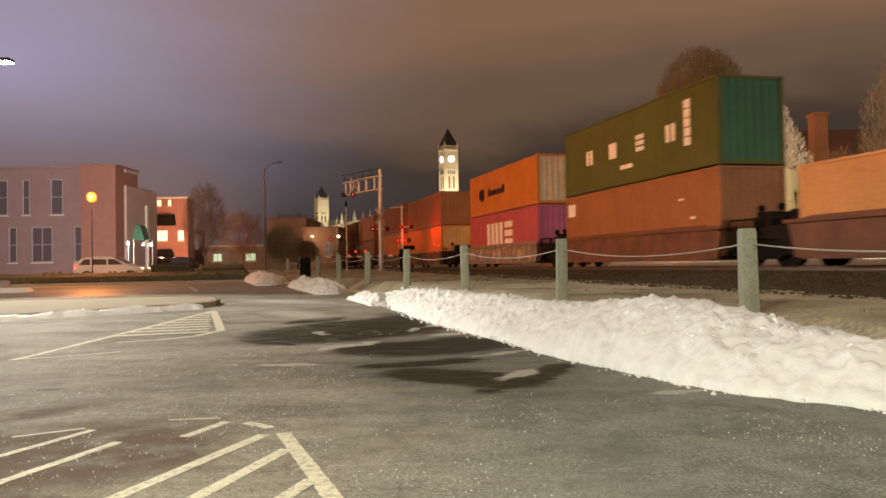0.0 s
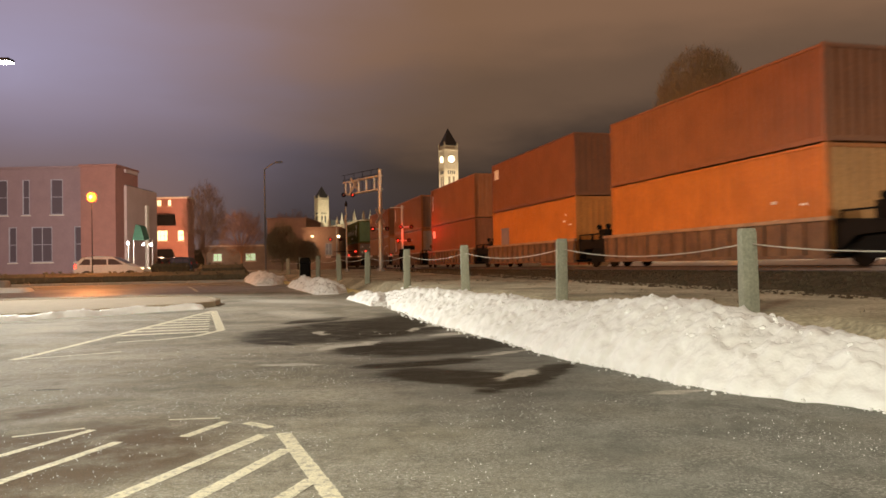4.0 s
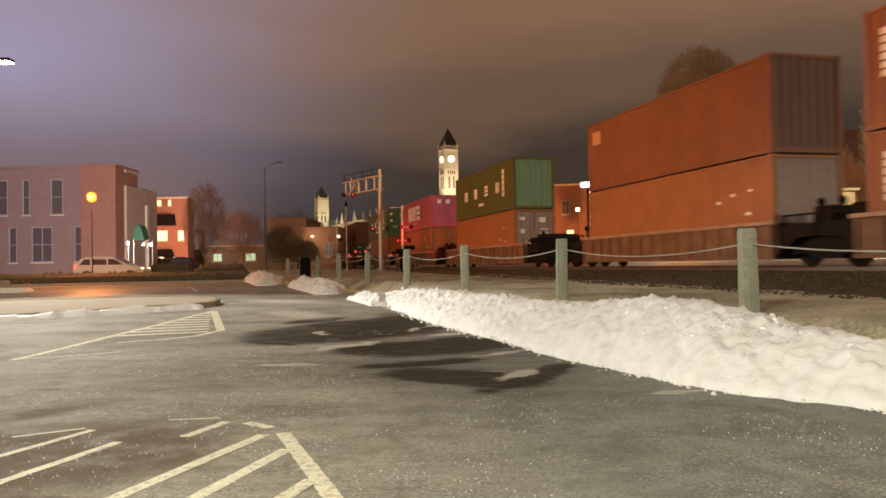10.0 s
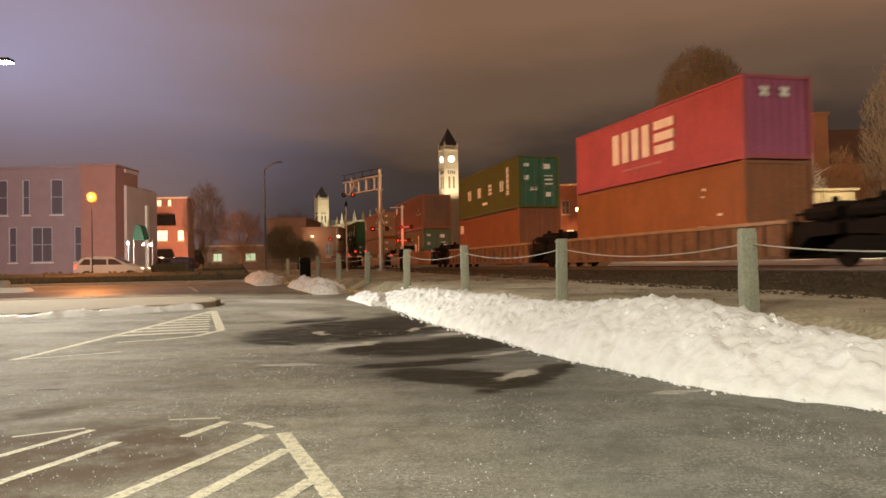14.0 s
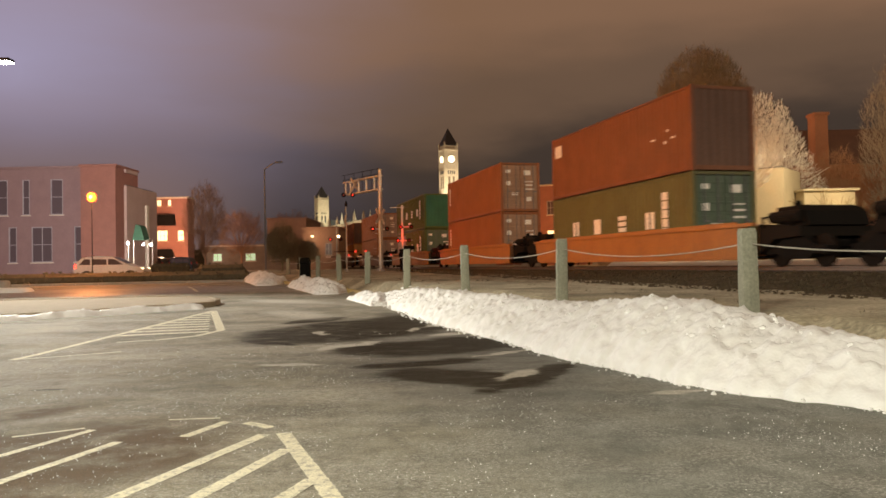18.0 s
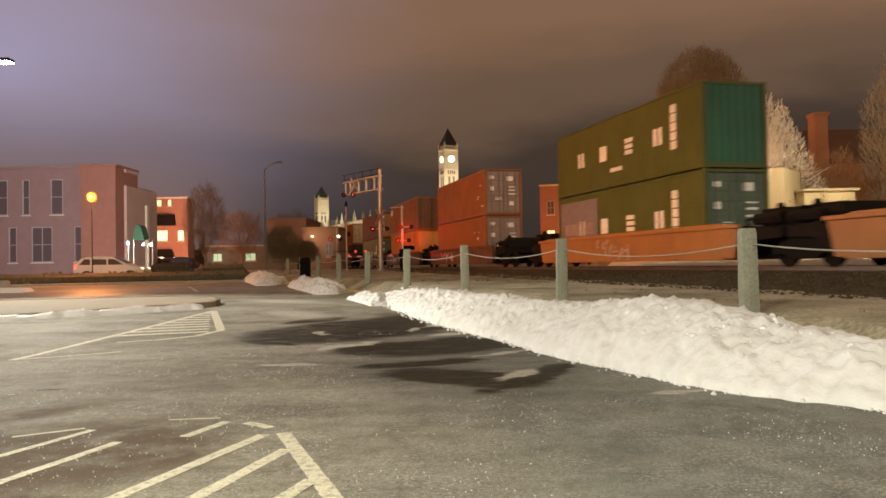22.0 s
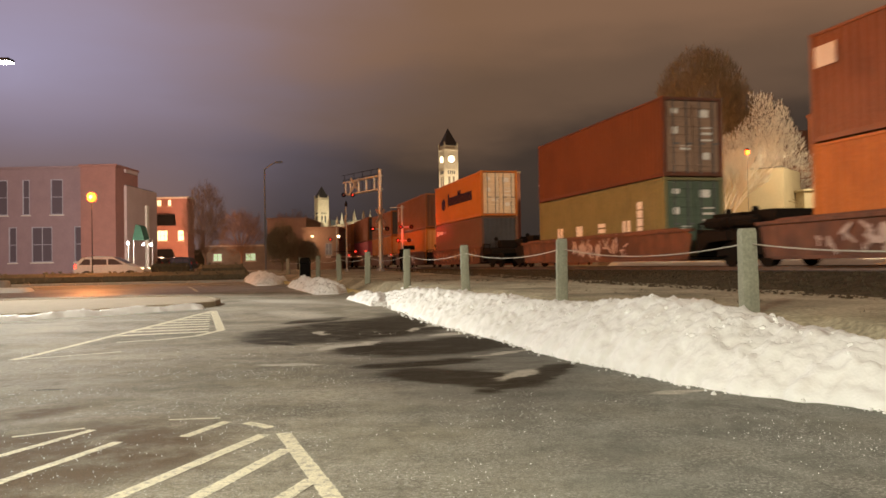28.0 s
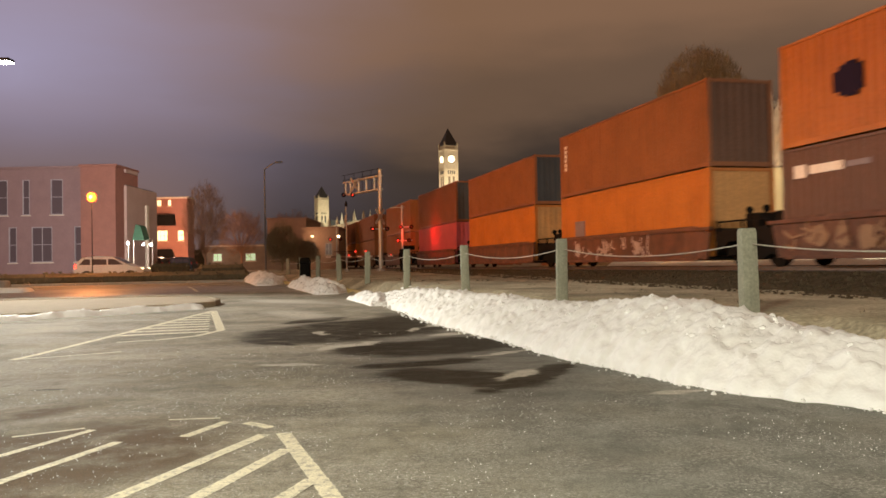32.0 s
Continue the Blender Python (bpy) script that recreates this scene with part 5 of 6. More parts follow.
# second signal mast with a gate mechanism
sg2 = thing("crossing_signal", "crossing signal mast with flashers, crossbuck and counterweighted gate", "railway signal")
NX, NY = -3.3, 64.0
part("mast", Shape().rod((NX, NY, 1.0), (NX, NY, 6.4), 0.09, n=12), ALUMINIUM, sg2)
part("mechanism", Shape().box((NX, NY - 0.1, 2.4), (0.5, 0.5, 0.8), cut=0.05), BLACK, sg2)
part("counterweight", Shape().box((NX + 0.55, NY - 0.2, 2.9), (0.9, 0.12, 0.35), cut=0.03), BLACK, sg2)
for dx, lit in ((-0.35, True), (0.55, False)):
    flasher(sg2, (NX + dx, NY - 0.25, 3.5), lit)
for dx, lit in ((-0.1, False), (0.75, False)):
    flasher(sg2, (NX + dx, NY - 0.25, 4.6), lit)
part("bracket", Shape().box((NX + 0.2, NY - 0.1, 3.5), (1.2, 0.07, 0.07)).box((NX + 0.3, NY - 0.1, 4.6), (1.1, 0.07, 0.07)).box((NX - 0.4, NY - 0.1, 6.2), (1.2, 0.07, 0.07)), ALUMINIUM, sg2)
gate = thing("crossing_gate", "lowered red and white gate arm with small red lights", "railway gate")
for i in range(14):
    a = NX - 0.3 - i * 0.42
    part("gate_stripe", Shape().box((a - 0.21, NY - 0.7, 2.25), (0.42, 0.05, 0.12)), SIGNWHITE if i % 2 else RUST, gate)
part("gate_pivot", Shape().box((NX - 0.1, NY - 0.6, 2.3), (0.4, 0.3, 0.3), cut=0.04).rod((NX - 0.1, NY - 0.6, 1.0), (NX - 0.1, NY - 0.6, 2.3), 0.12), BLACK, gate)
for a in (-0.9, -4.3, -5.2):
    part("gate_light", Shape().rod((NX + a, NY - 0.8, 2.36), (NX + a, NY - 0.72, 2.36), 0.07, n=10), RED, gate, "small red lamp")


def pole(name, label, x, y, z0, z1, r=0.09, mat=None, arm=None):
    t = thing(name, label, "pole")
    part("shaft", Shape().rod((x, y, z0), (x, y, z1), r, r * 0.6, n=10), mat or ALUMINIUM, t, smooth=False)
    part("footing", Shape().lathe([(r * 2.6, z0 - 0.1), (r * 2.6, z0 + 0.12), (r * 1.8, z0 + 0.2)], (x, y, 0), 10), CONCRETE, t)
    return t


p = pole("signal_pole", "slim pale steel pole beside the crossing", -7.38, 60, 1.05, 6.1, 0.07)
part("cap", Shape().lathe([(0.06, 6.05), (0.12, 6.2), (0.02, 6.5)], (-7.38, 60, 0), 8), BLACK, p)
p = pole("signal_pole", "slim pale steel pole with two red lamps", -8.95, 66, 1.1, 5.2, 0.07)
for dx in (-0.5, 0.35):
    flasher(p, (-8.95 + dx, 65.8, 3.75), dx < 0)
for dx in (0.05, 0.9):
    part("lamp_lens", Shape().rod((-7.4 + dx, 65.8, 2.7), (-7.4 + dx, 65.7, 2.7), 0.09, n=10), RED, p, "small red lamp")
part("work_lamp", Shape().lathe([(0.05, -0.1), (0.13, -0.04), (0.13, 0.04), (0.05, 0.1)], (-8.75, 65.7, 3.98), 10), WARMLAMP, p, "small warm white lamp")
part("lamp_bracket", Shape().box((-8.85, 65.85, 3.98), (0.25, 0.05, 0.05)), BLACK, p)
part("crossarm", Shape().box((-8.2, 65.9, 2.7), (2.2, 0.06, 0.06)), BLACK, p)

p = pole("street_light_pole", "tall grey street light pole with a bent arm, unlit", -14.05, 62, 1.1, 9.3, 0.08, DARKSTEEL)
arm = Shape()
for a, b in zip(span(0, 1, 4), span(0, 1, 4)[1:]):
    arm.rod((-14.05 + 1.0 * a, 62, 9.25 + 0.55 * math.sin(a * 1.5)), (-14.05 + 1.0 * b, 62, 9.25 + 0.55 * math.sin(b * 1.5)), 0.04, n=6)
part("arm", arm, DARKSTEEL, p)
part("lamp_head", Shape().box((-12.9, 62, 9.82), (0.6, 0.22, 0.12), cut=0.03), DARKSTEEL, p)

# floodlight pole of the car park
p = pole("floodlight_pole", "tall grey steel car park pole with a bright white lamp head", -21.65, 38, 0.5, 11.6, 0.11, ALUMINIUM)
part("lamp_head", Shape().box((-21.2, 37.8, 11.75), (0.9, 0.6, 0.16), cut=0.04), BLACK, p)
part("lamp_lens", Shape().box((-21.15, 37.75, 11.64), (0.8, 0.5, 0.06)), COOLLAMP, p, "glowing cool white lens")
part("pole_plinth", Shape().lathe([(0.58, 0.4), (0.58, 1.0), (0.5, 1.08)], (-21.65, 38, 0), 14), CONCRETE, p)
snow_ridge("snow_patch", "patch of snow round the foot of the lamp pole", {"span": (0, 3.0), "at": lambda a, b: Vector((-22.9 + a, 37.0 + b, 0))}, lambda a: 0.75, lambda a: 1.2, 41.0, 0.2, 8, 0.05)

# sodium globe lamp by the street
p = pole("globe_lamp_post", "slim lamp post with a glowing orange globe", -20.6, 46, 0.7, 5.5, 0.035, BLACK)
part("globe", Shape().lathe([(0.09, -0.27), (0.2, -0.22), (0.265, -0.08), (0.265, 0.08), (0.2, 0.22), (0.09, 0.27)], (-20.6, 46, 5.8), 16), SODIUM, p, "glowing orange globe", smooth=True)
lamp("globe_light", "POINT", pose(-20.6, 45.5, 5.8), 2000, (1.0, 0.36, 0.12), 0.3)

# bin beside the fence
b = thing("litter_bin", "dark square litter bin with a pitched lid", "litter bin")
part("body", Shape().box((-7.4, 42, 1.25), (0.5, 0.5, 0.9), cut=0.04), BLACK, b)
part("lid", Shape().prism([(-0.28, 0), (0.28, 0), (0.2, 0.28), (-0.2, 0.28)], -0.28, 0.28, Matrix.Translation((-7.4, 42, 1.7))), BLACK, b)

# red glare of the flashers on passing wagons
lamp("flasher_beam", "SPOT", look((-4.2, 58.2, 4.25), (-2.9, 70, 3.9)), 3800, (1.0, 0.03, 0.02), 0.15, 22, 0.9)
lamp("flasher_beam_low", "SPOT", look((-2.7, 62.0, 4.1), (-0.3, 61.2, 4.0)), 480, (1.0, 0.03, 0.02), 0.15, 125, 0.9)


# ---------------- hedge and street on the left ----------------
def hedge(name, label, a, b, w, h, seed):
    a, b = Vector(a), Vector(b)
    r = random.Random(seed)
    d = b - a
    side = Vector((-d.y, d.x)).normalized()
    s = Shape()
    n = int(d.length / 0.22)
    for i in range(n * 9):
        t = r.random()
        o = r.uniform(-0.5, 0.5) * w
        q = a + d * t + side * o
        z = lot_z(q.x, q.y) + h * (0.1 + 0.9 * r.random() ** 0.6) * (1 - 0.5 * (2 * o / w) ** 2) * (1 + 0.12 * noise.noise(Vector((t * 40, seed, 0))))
        k = r.uniform(0.06, 0.15)
        m = Matrix.Translation((q.x, q.y, z)) @ Euler((r.uniform(0, 6), r.uniform(0, 6), r.uniform(0, 6))).to_matrix().to_4x4()
        s.add([(-k, -k * 0.4, 0), (k, -k * 0.4, 0), (0, k, 0), (0, 0, k)], [(0, 1, 2), (0, 1, 3), (1, 2, 3), (2, 0, 3)], m)
    t = thing(name, label, "hedge")
    part("leaves", s, HEDGE, t)
    L = d.length
    ang = math.degrees(math.atan2(d.y, d.x))
    mid = (a + b) / 2
    part("stem", Shape().box((0, 0, 0), (L, w * 0.85, h * 0.92), cut=0.2), HEDGE, t, m=pose(mid.x, mid.y, lot_z(mid.x, mid.y) + h * 0.45, 0, 0, ang))
    return t


hedge("low_hedge", "long low clipped winter hedge along the street", (-40, 43.5), (-11.5, 46.5), 1.4, 0.72, 3)
hedge("clipped_shrub", "low clipped shrubs beside the entrance drive", (-22.35, 60), (-19.77, 61), 1.3, 1.0, 5)
hedge("dark_shrub", "dark shrub at the end of the hedge", (-15.04, 48), (-12.46, 49), 1.6, 1.05, 7)
kerb_run("kerb_street", [(-40, 41.9), (-11.0, 45.2)], CONCRETE, "pale concrete kerb below the hedge", 0.16, 0.14)
s = Shape()
for x in span(-60, 12, 40):
    for y, z in ((47.5, 0.02), (54.0, 0.02)):
        yy = y + (x + 40) * 0.08
        s.v.append((x, yy, lot_z(x, yy) + z + 0.03))
s.f = [(2 * i, 2 * i + 2, 2 * i + 3, 2 * i + 1) for i in range(40)]
tagged(part("road_street", s, ASPHALT), "dark asphalt street behind the hedge", "road", kind="structure")


# ---------------- cars ----------------
CARPAINT = material("silver_car_paint", (0.82, 0.82, 0.84), 0.35, metal=0.0, other=(0.76, 0.76, 0.78), bump=0.0)
TYRE = material("tyre_rubber", (0.02, 0.02, 0.02), 0.9)
TAIL = glow("tail_lamp", (1.0, 0.05, 0.03), 5.0)
HEADL = glow("head_lamp", (1.0, 0.75, 0.45), 4.0)


def tapered(outline, half):
    """A side outline whose half width changes from point to point, with softened shoulders."""
    s = Shape()
    n = len(outline)
    cx, cz = sum(p[0] for p in outline) / n, sum(p[1] for p in outline) / n
    for k, inset in ((-1.0, 0.93), (-0.93, 1.0), (0.93, 1.0), (1.0, 0.93)):
        s.v += [(cx + (x - cx) * (1 - (1 - inset) * 0.4), k * half(x, z), cz + (z - cz) * inset) for x, z in outline]
    s.f = [(r * n + i, (r + 1) * n + i, (r + 1) * n + (i + 1) % n, r * n + (i + 1) % n) for r in range(3) for i in range(n)]
    s.f += [tuple(range(n)), tuple(range(4 * n - 1, 3 * n - 1, -1))]
    return s


def side_at(z):
    return 0.86 - 0.24 * max(0.0, z - 1.06)


def car(name, label, m, paintwork, lights=True):
    """A tall estate car; it faces +x."""
    t = thing(name, label, "car", m)
    body = [(-2.28, 0.42), (-2.36, 0.6), (-2.36, 0.85), (-2.3, 1.0), (-2.15, 1.07), (-1.0, 1.08), (0.5, 1.08), (1.1, 1.06), (1.6, 1.0), (2.0, 0.92), (2.22, 0.82), (2.34, 0.65), (2.34, 0.5), (2.25, 0.38), (1.85, 0.32), (-1.9, 0.32)]
    part("body", tapered(body, lambda x, z: 0.93 - 0.10 * max(0, (abs(x) - 1.5)) ** 1.5 - 0.28 * max(0, z - 0.85) - 0.3 * max(0, 0.5 - z)), paintwork, t)
    roof = [(-2.26, 1.02), (-2.14, 1.36), (-1.9, 1.66), (-1.55, 1.79), (-0.95, 1.85), (-0.3, 1.83), (0.2, 1.73), (0.65, 1.5), (1.1, 1.22), (1.5, 1.03)]
    part("cabin", tapered(roof, lambda x, z: side_at(z)), paintwork, t)
    for y in (-0.79, 0.79):
        for x0, x1, x2, x3 in ((-1.98, -1.22, -1.27, -1.65), (-1.12, -0.15, -0.2, -1.14), (-0.05, 0.95, 0.36, -0.08)):
            g = 1 if y > 0 else -1
            out = [(x0, 1.16), (x1, 1.16), (x2, 1.58), (x3, 1.62)]
            vs = [(x, g * (side_at(z) + e), z) for e in (-0.02, 0.012) for x, z in out]
            part("window", Shape().add(vs, [(0, 1, 2, 3), (7, 6, 5, 4), (0, 4, 5, 1), (1, 5, 6, 2), (2, 6, 7, 3), (3, 7, 4, 0)]), PANE, t)
        for x in (-1.45, 1.4):
            w = part("tyre", Shape().lathe([(0.2, -0.1), (0.33, -0.1), (0.35, -0.06), (0.35, 0.06), (0.33, 0.1), (0.2, 0.1)], n=20, m=pose(x, y * 1.08, 0.35, 90)), TYRE, t)
            part("rim", Shape().lathe([(0.05, -0.112), (0.22, -0.105), (0.22, 0.105), (0.05, 0.112)], n=12, m=pose(x, y * 1.08, 0.35, 90)), ALUMINIUM, w)
        part("tail_light", Shape().box((-2.22, y * 0.93, 1.06), (0.16, 0.22, 0.34), cut=0.03), TAIL if lights else REDDIM, t, "red tail light")
        part("head_light", Shape().box((2.16, y * 0.9, 0.8), (0.2, 0.28, 0.14), cut=0.02), HEADL if lights else ALUMINIUM, t, "head light")
    part("windscreen", Shape().prism([(0.24, 1.71), (1.08, 1.24), (1.1, 1.27), (0.26, 1.75)], -0.62, 0.62), PANE, t)
    return t


car("estate_car", "silver estate car with lit red tail lights", pose(-22.75, 54, 0.87, 0, 0, 4) @ Matrix.Diagonal((1, 1, 0.86, 1)), CARPAINT)
DARKCAR = material("dark_car_paint", (0.02, 0.02, 0.022), 0.5, bump=0)
car("parked_car", "dark parked car near the lit entrance", pose(-34.66, 92, 1.1, 0, 0, 170), DARKCAR, False)
car("parked_car", "dim grey parked car beside the street", pose(-32.37, 95, 1.1, 0, 0, 175), DARKCAR, False)


# ---------------- buildings ----------------
def window(parent, x, z, w, h, y=0.0, lit=False, bars=1, cross=1, name="window", frame=None, glassmat=None):
    """A framed window in a wall whose face is at y; y points into the house."""
    t = 0.09
    f = Shape()
    f.box((x - w / 2 + t / 2, y - 0.01, z), (t, 0.12, h)).box((x + w / 2 - t / 2, y - 0.01, z), (t, 0.12, h))
    f.box((x, y - 0.01, z + h / 2 - t / 2), (w - 2 * t, 0.12, t)).box((x, y - 0.01, z - h / 2 + t / 2), (w - 2 * t, 0.12, t))
    for i in range(bars - 1):
        f.box((x - w / 2 + w * (i + 1) / bars, y - 0.005, z), (0.06, 0.1, h - 2 * t))
    for i in range(cross - 1):
        f.box((x, y - 0.005, z - h / 2 + h * (i + 1) / cross), (w - 2 * t, 0.09, 0.06))
    win = part(name, f, frame or FRAME, parent)
    part("pane", Shape().box((x, y + 0.03, z), (w - 2 * t, 0.02, h - 2 * t)), (glassmat or LIT) if lit else PANE, win, "lit pane" if lit else "")
    part("sill", Shape().box((x, y - 0.08, z - h / 2 - 0.06), (w + 0.2, 0.2, 0.1), cut=0.02), LIMESTONE, win)
    return win


def walls_with_holes(w, h, holes, thick=0.3):
    """A wall in x and z with openings, each (x, z, w, h) by its middle; it stands from y = 0 to thick."""
    xs = sorted({0.0, w, *[round(c, 4) for x, z, a, b in holes for c in (x - a / 2, x + a / 2)]})
    zs = sorted({0.0, h, *[round(c, 4) for x, z, a, b in holes for c in (z - b / 2, z + b / 2)]})
    nx, nz = len(xs), len(zs)
    s = Shape()
    s.v = [(x, y, z) for y in (0.0, thick) for z in zs for x in xs]

    def at(i, k, y):
        return y * nx * nz + k * nx + i

    def solid(i, k):
        if not (0 <= i < nx - 1 and 0 <= k < nz - 1):
            return False
        cx, cz = (xs[i] + xs[i + 1]) / 2, (zs[k] + zs[k + 1]) / 2
        return not any(abs(cx - x) < a / 2 and abs(cz - z) < b / 2 for x, z, a, b in holes)

    for i in range(nx - 1):
        for k in range(nz - 1):
            if not solid(i, k):
                continue
            for y in (0, 1):
                s.f.append((at(i, k, y), at(i + 1, k, y), at(i + 1, k + 1, y), at(i, k + 1, y)))
            for di, dk, e0, e1 in ((-1, 0, (i, k), (i, k + 1)), (1, 0, (i + 1, k), (i + 1, k + 1)), (0, -1, (i, k), (i + 1, k)), (0, 1, (i, k + 1), (i + 1, k + 1))):
                if not solid(i + di, k + dk):
                    s.f.append((at(*e0, 0), at(*e1, 0), at(*e1, 1), at(*e0, 1)))
    return s


def house(name, label, m, w, d, h, wallmat, front=(), side=(), roof="flat", roofmat=None, trim=None, glassmat=None):
    """A block with a front wall along x at y = 0; windows are (x, z, w, h, lit, bars, cross)."""
    t = thing(name, label, "building", m)
    part("wall", walls_with_holes(w, h, [q[:4] for q in front]), wallmat, t)
    for q in front:
        window(t, q[0], q[1], q[2], q[3], 0.1, q[4], q[5], q[6], glassmat=glassmat)
    mm = Matrix.Translation((w, 0.3, 0)) @ Matrix.Rotation(radians(90), 4, "Z")
    sw = part("wall", walls_with_holes(d - 0.3, h, [q[:4] for q in side]), wallmat, t, m=mm)
    for q in side:
        window(sw, q[0], q[1], q[2], q[3], 0.1, q[4], q[5], q[6], name="window", glassmat=glassmat)
    part("wall", Shape().box((0.15, d / 2 + 0.15, h / 2), (0.3, d - 0.3, h)), wallmat, t)
    part("wall", Shape().box((w / 2, d + 0.15, h / 2), (w, 0.3, h)), wallmat, t)
    if roof in ("flat", "slab"):
        part("roof", Shape().box((w / 2, d / 2, h + 0.05), (w - 0.3, d - 0.3, 0.1)), SLATE, t)
    if roof == "flat":
        part("parapet", Shape().box((w / 2, 0.12, h + 0.12), (w + 0.3, 0.5, 0.24), cut=0.03).box((w - 0.1, d / 2 + 0.3, h + 0.12), (0.5, d, 0.24), cut=0.03), trim or LIMESTONE, t)
    elif roof == "gable":
        part("roof", Shape().prism([(-0.4, h), (w + 0.4, h), (w / 2, h + w * 0.42)], -0.4, d + 0.4), roofmat or SLATE, t)
    elif roof == "side_gable":
        mm = Matrix.Rotation(radians(90), 4, "Z")
        part("roof", Shape().prism([(-0.5, h), (d + 0.5, h), (d / 2, h + d * 0.38)], -w - 0.4, 0.4, mm), roofmat or SLATE, t)
    return t


# brick building at the far left, in two blocks
L0 = -56.0
front = []
for x, w, bars in ((-51.5, 0.8, 1), (-48.5, 1.5, 2), (-45.2, 0.8, 1), (-42.4, 1.5, 2), (-39.9, 0.72, 1), (-36.95, 1.2, 1)):
    front.append((x - L0, 8.6 - 1.1, w, 3.4, False, 1, 2))
for x, w, bars in ((-48.5, 1.5, 2), (-44.6, 1.5, 2), (-41.2, 0.8, 1), (-38.4, 2.0, 2), (-34.85, 0.9, 1)):
    front.append((x - L0, 4.05 - 1.1, w, 3.4, False, bars, 2))
house("brick_building", "two-storey dark brick building with tall pale-framed windows", pose(L0, 75, 1.1), 21.75, 6, 10.2, BRICK_DARK, front, trim=BRICK_DARK)
house("brick_block", "red brick corner block with a flat parapet roof", pose(-34.2, 74, 1.1), 3.3, 5.2, 10.2, BRICK, trim=BRICK)
house("stuccoed_wing", "lower stuccoed wing with a pale eaves band", pose(-38.0, 76.0, 1.1), 7.35, 7.7, 8.6, PLASTER, roof="slab")
t = thing("cornice_band", "pale stone band under the parapet of the corner block", "cornice")
part("band", Shape().box((-30.82, 77.6, 11.15), (0.2, 3.0, 0.35), cut=0.03), PLASTER, t)
t = thing("pilaster", "pale pilaster on the wall of the stuccoed wing", "pilaster")
part("shaft", Shape().box((-30.55, 81.0, 4.6), (0.2, 0.7, 7.0), cut=0.03), LIMESTONE, t)
# green entrance canopy with its lamps
c = thing("entrance_canopy", "green fabric entrance canopy on white posts with bright lamps", "canopy")
CANVAS = material("green_canvas", (0.028, 0.085, 0.045), 0.8, other=(0.035, 0.11, 0.06))
part("canopy_cloth", Shape().prism([(0, 0), (1.05, 0.0), (1.05, 0.2), (0.75, 1.3), (0.3, 1.45)], -0.7, 0.7, Matrix.Translation((-28.4, 72.3, 4.2))), CANVAS, c)
for x in (-28.43, -27.95, -26.65, -26.25):
    for y in (70.8,):
        part("canopy_post", Shape().rod((x, y, 1.05), (x, y, 4.15), 0.04, n=8), SIGNWHITE, c)
for x, z in ((-28.41, 3.9), (-26.99, 3.75), (-26.33, 3.74)):
    part("canopy_lamp", Shape().lathe([(0.04, -0.11), (0.1, -0.06), (0.1, 0.06), (0.04, 0.11)], (x, 70.6, z), 10), COOLLAMP, c, "glowing white lamp")
lamp("canopy_light", "POINT", pose(-27.9, 69.8, 3.4), 170, (0.9, 1.0, 0.95), 0.3)
# house with lit windows behind
front = ((1.2, 9.7, 0.7, 0.9, True, 2, 1), (2.65, 9.7, 0.55, 0.9, True, 1, 1), (1.6, 5.1, 1.5, 1.5, True, 3, 2), (4.2, 5.1, 0.9, 1.5, True, 2, 2), (1.7, 0.9, 1.6, 0.9, True, 2, 1))
house("brick_house", "brick house with three rows of warmly lit windows", pose(-41, 110, 1.1), 5.2, 2.5, 10.3, BRICK, front)
part("awning", Shape().prism([(-1.6, 0), (1.6, 0), (1.1, 1.3), (-1.1, 1.3)], -0.5, 0.1, Matrix.Translation((-39.1, 110, 3.0))), BLACK, thing("dark_awning", "dark curved awning under the lit windows", "awning"))
part("awning", Shape().prism([(-1.6, 0), (1.6, 0), (1.4, 1.5), (-1.4, 1.5)], -0.5, 0.1, Matrix.Translation((-39.0, 109.92, 7.6))), BLACK, thing("dark_awning", "dark square awning between two rows of lit windows", "awning"))
front = ((2, 2.0, 1.4, 1.2, True, 2, 1), (7, 2.0, 1.6, 1.2, True, 2, 1), (11, 2.2, 2.0, 1.4, False, 2, 1))
house("low_shop", "low brick building with a greenish lit shop window", pose(-36, 118, 1.1), 14, 10, 3.6, WOOD, front, glassmat=glow("greenish_window", (0.5, 0.85, 0.6), 0.5))

# added light without a fixture, brightens the brick house, trees and warehouse
lamp("brick_house_fill", "POINT", pose(-36.0, 102, 6.0), 5200, (1.0, 0.55, 0.38), 0.3)
# long low building and houses along the street beyond the crossing
house("warehouse", "long plain stuccoed building with a flat roof", pose(-26.9, 120, 1.1), 6.0, 14, 7.7, TANBRICK, ((1.5, 3, 1, 1.4, False, 2, 2), (4.5, 3, 1, 1.4, False, 2, 2)), trim=TANBRICK)
house("depot_office", "low tan brick office with a lamp on its wall", pose(-17.8, 100, 1.1), 4.5, 8, 5.2, TANBRICK, ((1.2, 2.6, 0.9, 1.5, False, 2, 2), (3.2, 2.6, 0.9, 1.5, False, 2, 2)), trim=TANBRICK)
t = thing("wall_lamp", "small warm lamp on the office wall", "wall lamp")
part("bulb", Shape().lathe([(0.05, -0.12), (0.15, -0.05), (0.15, 0.05), (0.05, 0.12)], (-16.6, 99.6, 5.35), 10), WARMLAMP, t, "glowing lamp glass")
part("bracket", Shape().box((-16.6, 99.8, 5.5), (0.08, 0.45, 0.08)), BLACK, t)
lamp("wall_light", "POINT", pose(-16.4, 97.6, 5.2), 260, (1.0, 0.6, 0.36), 0.2)

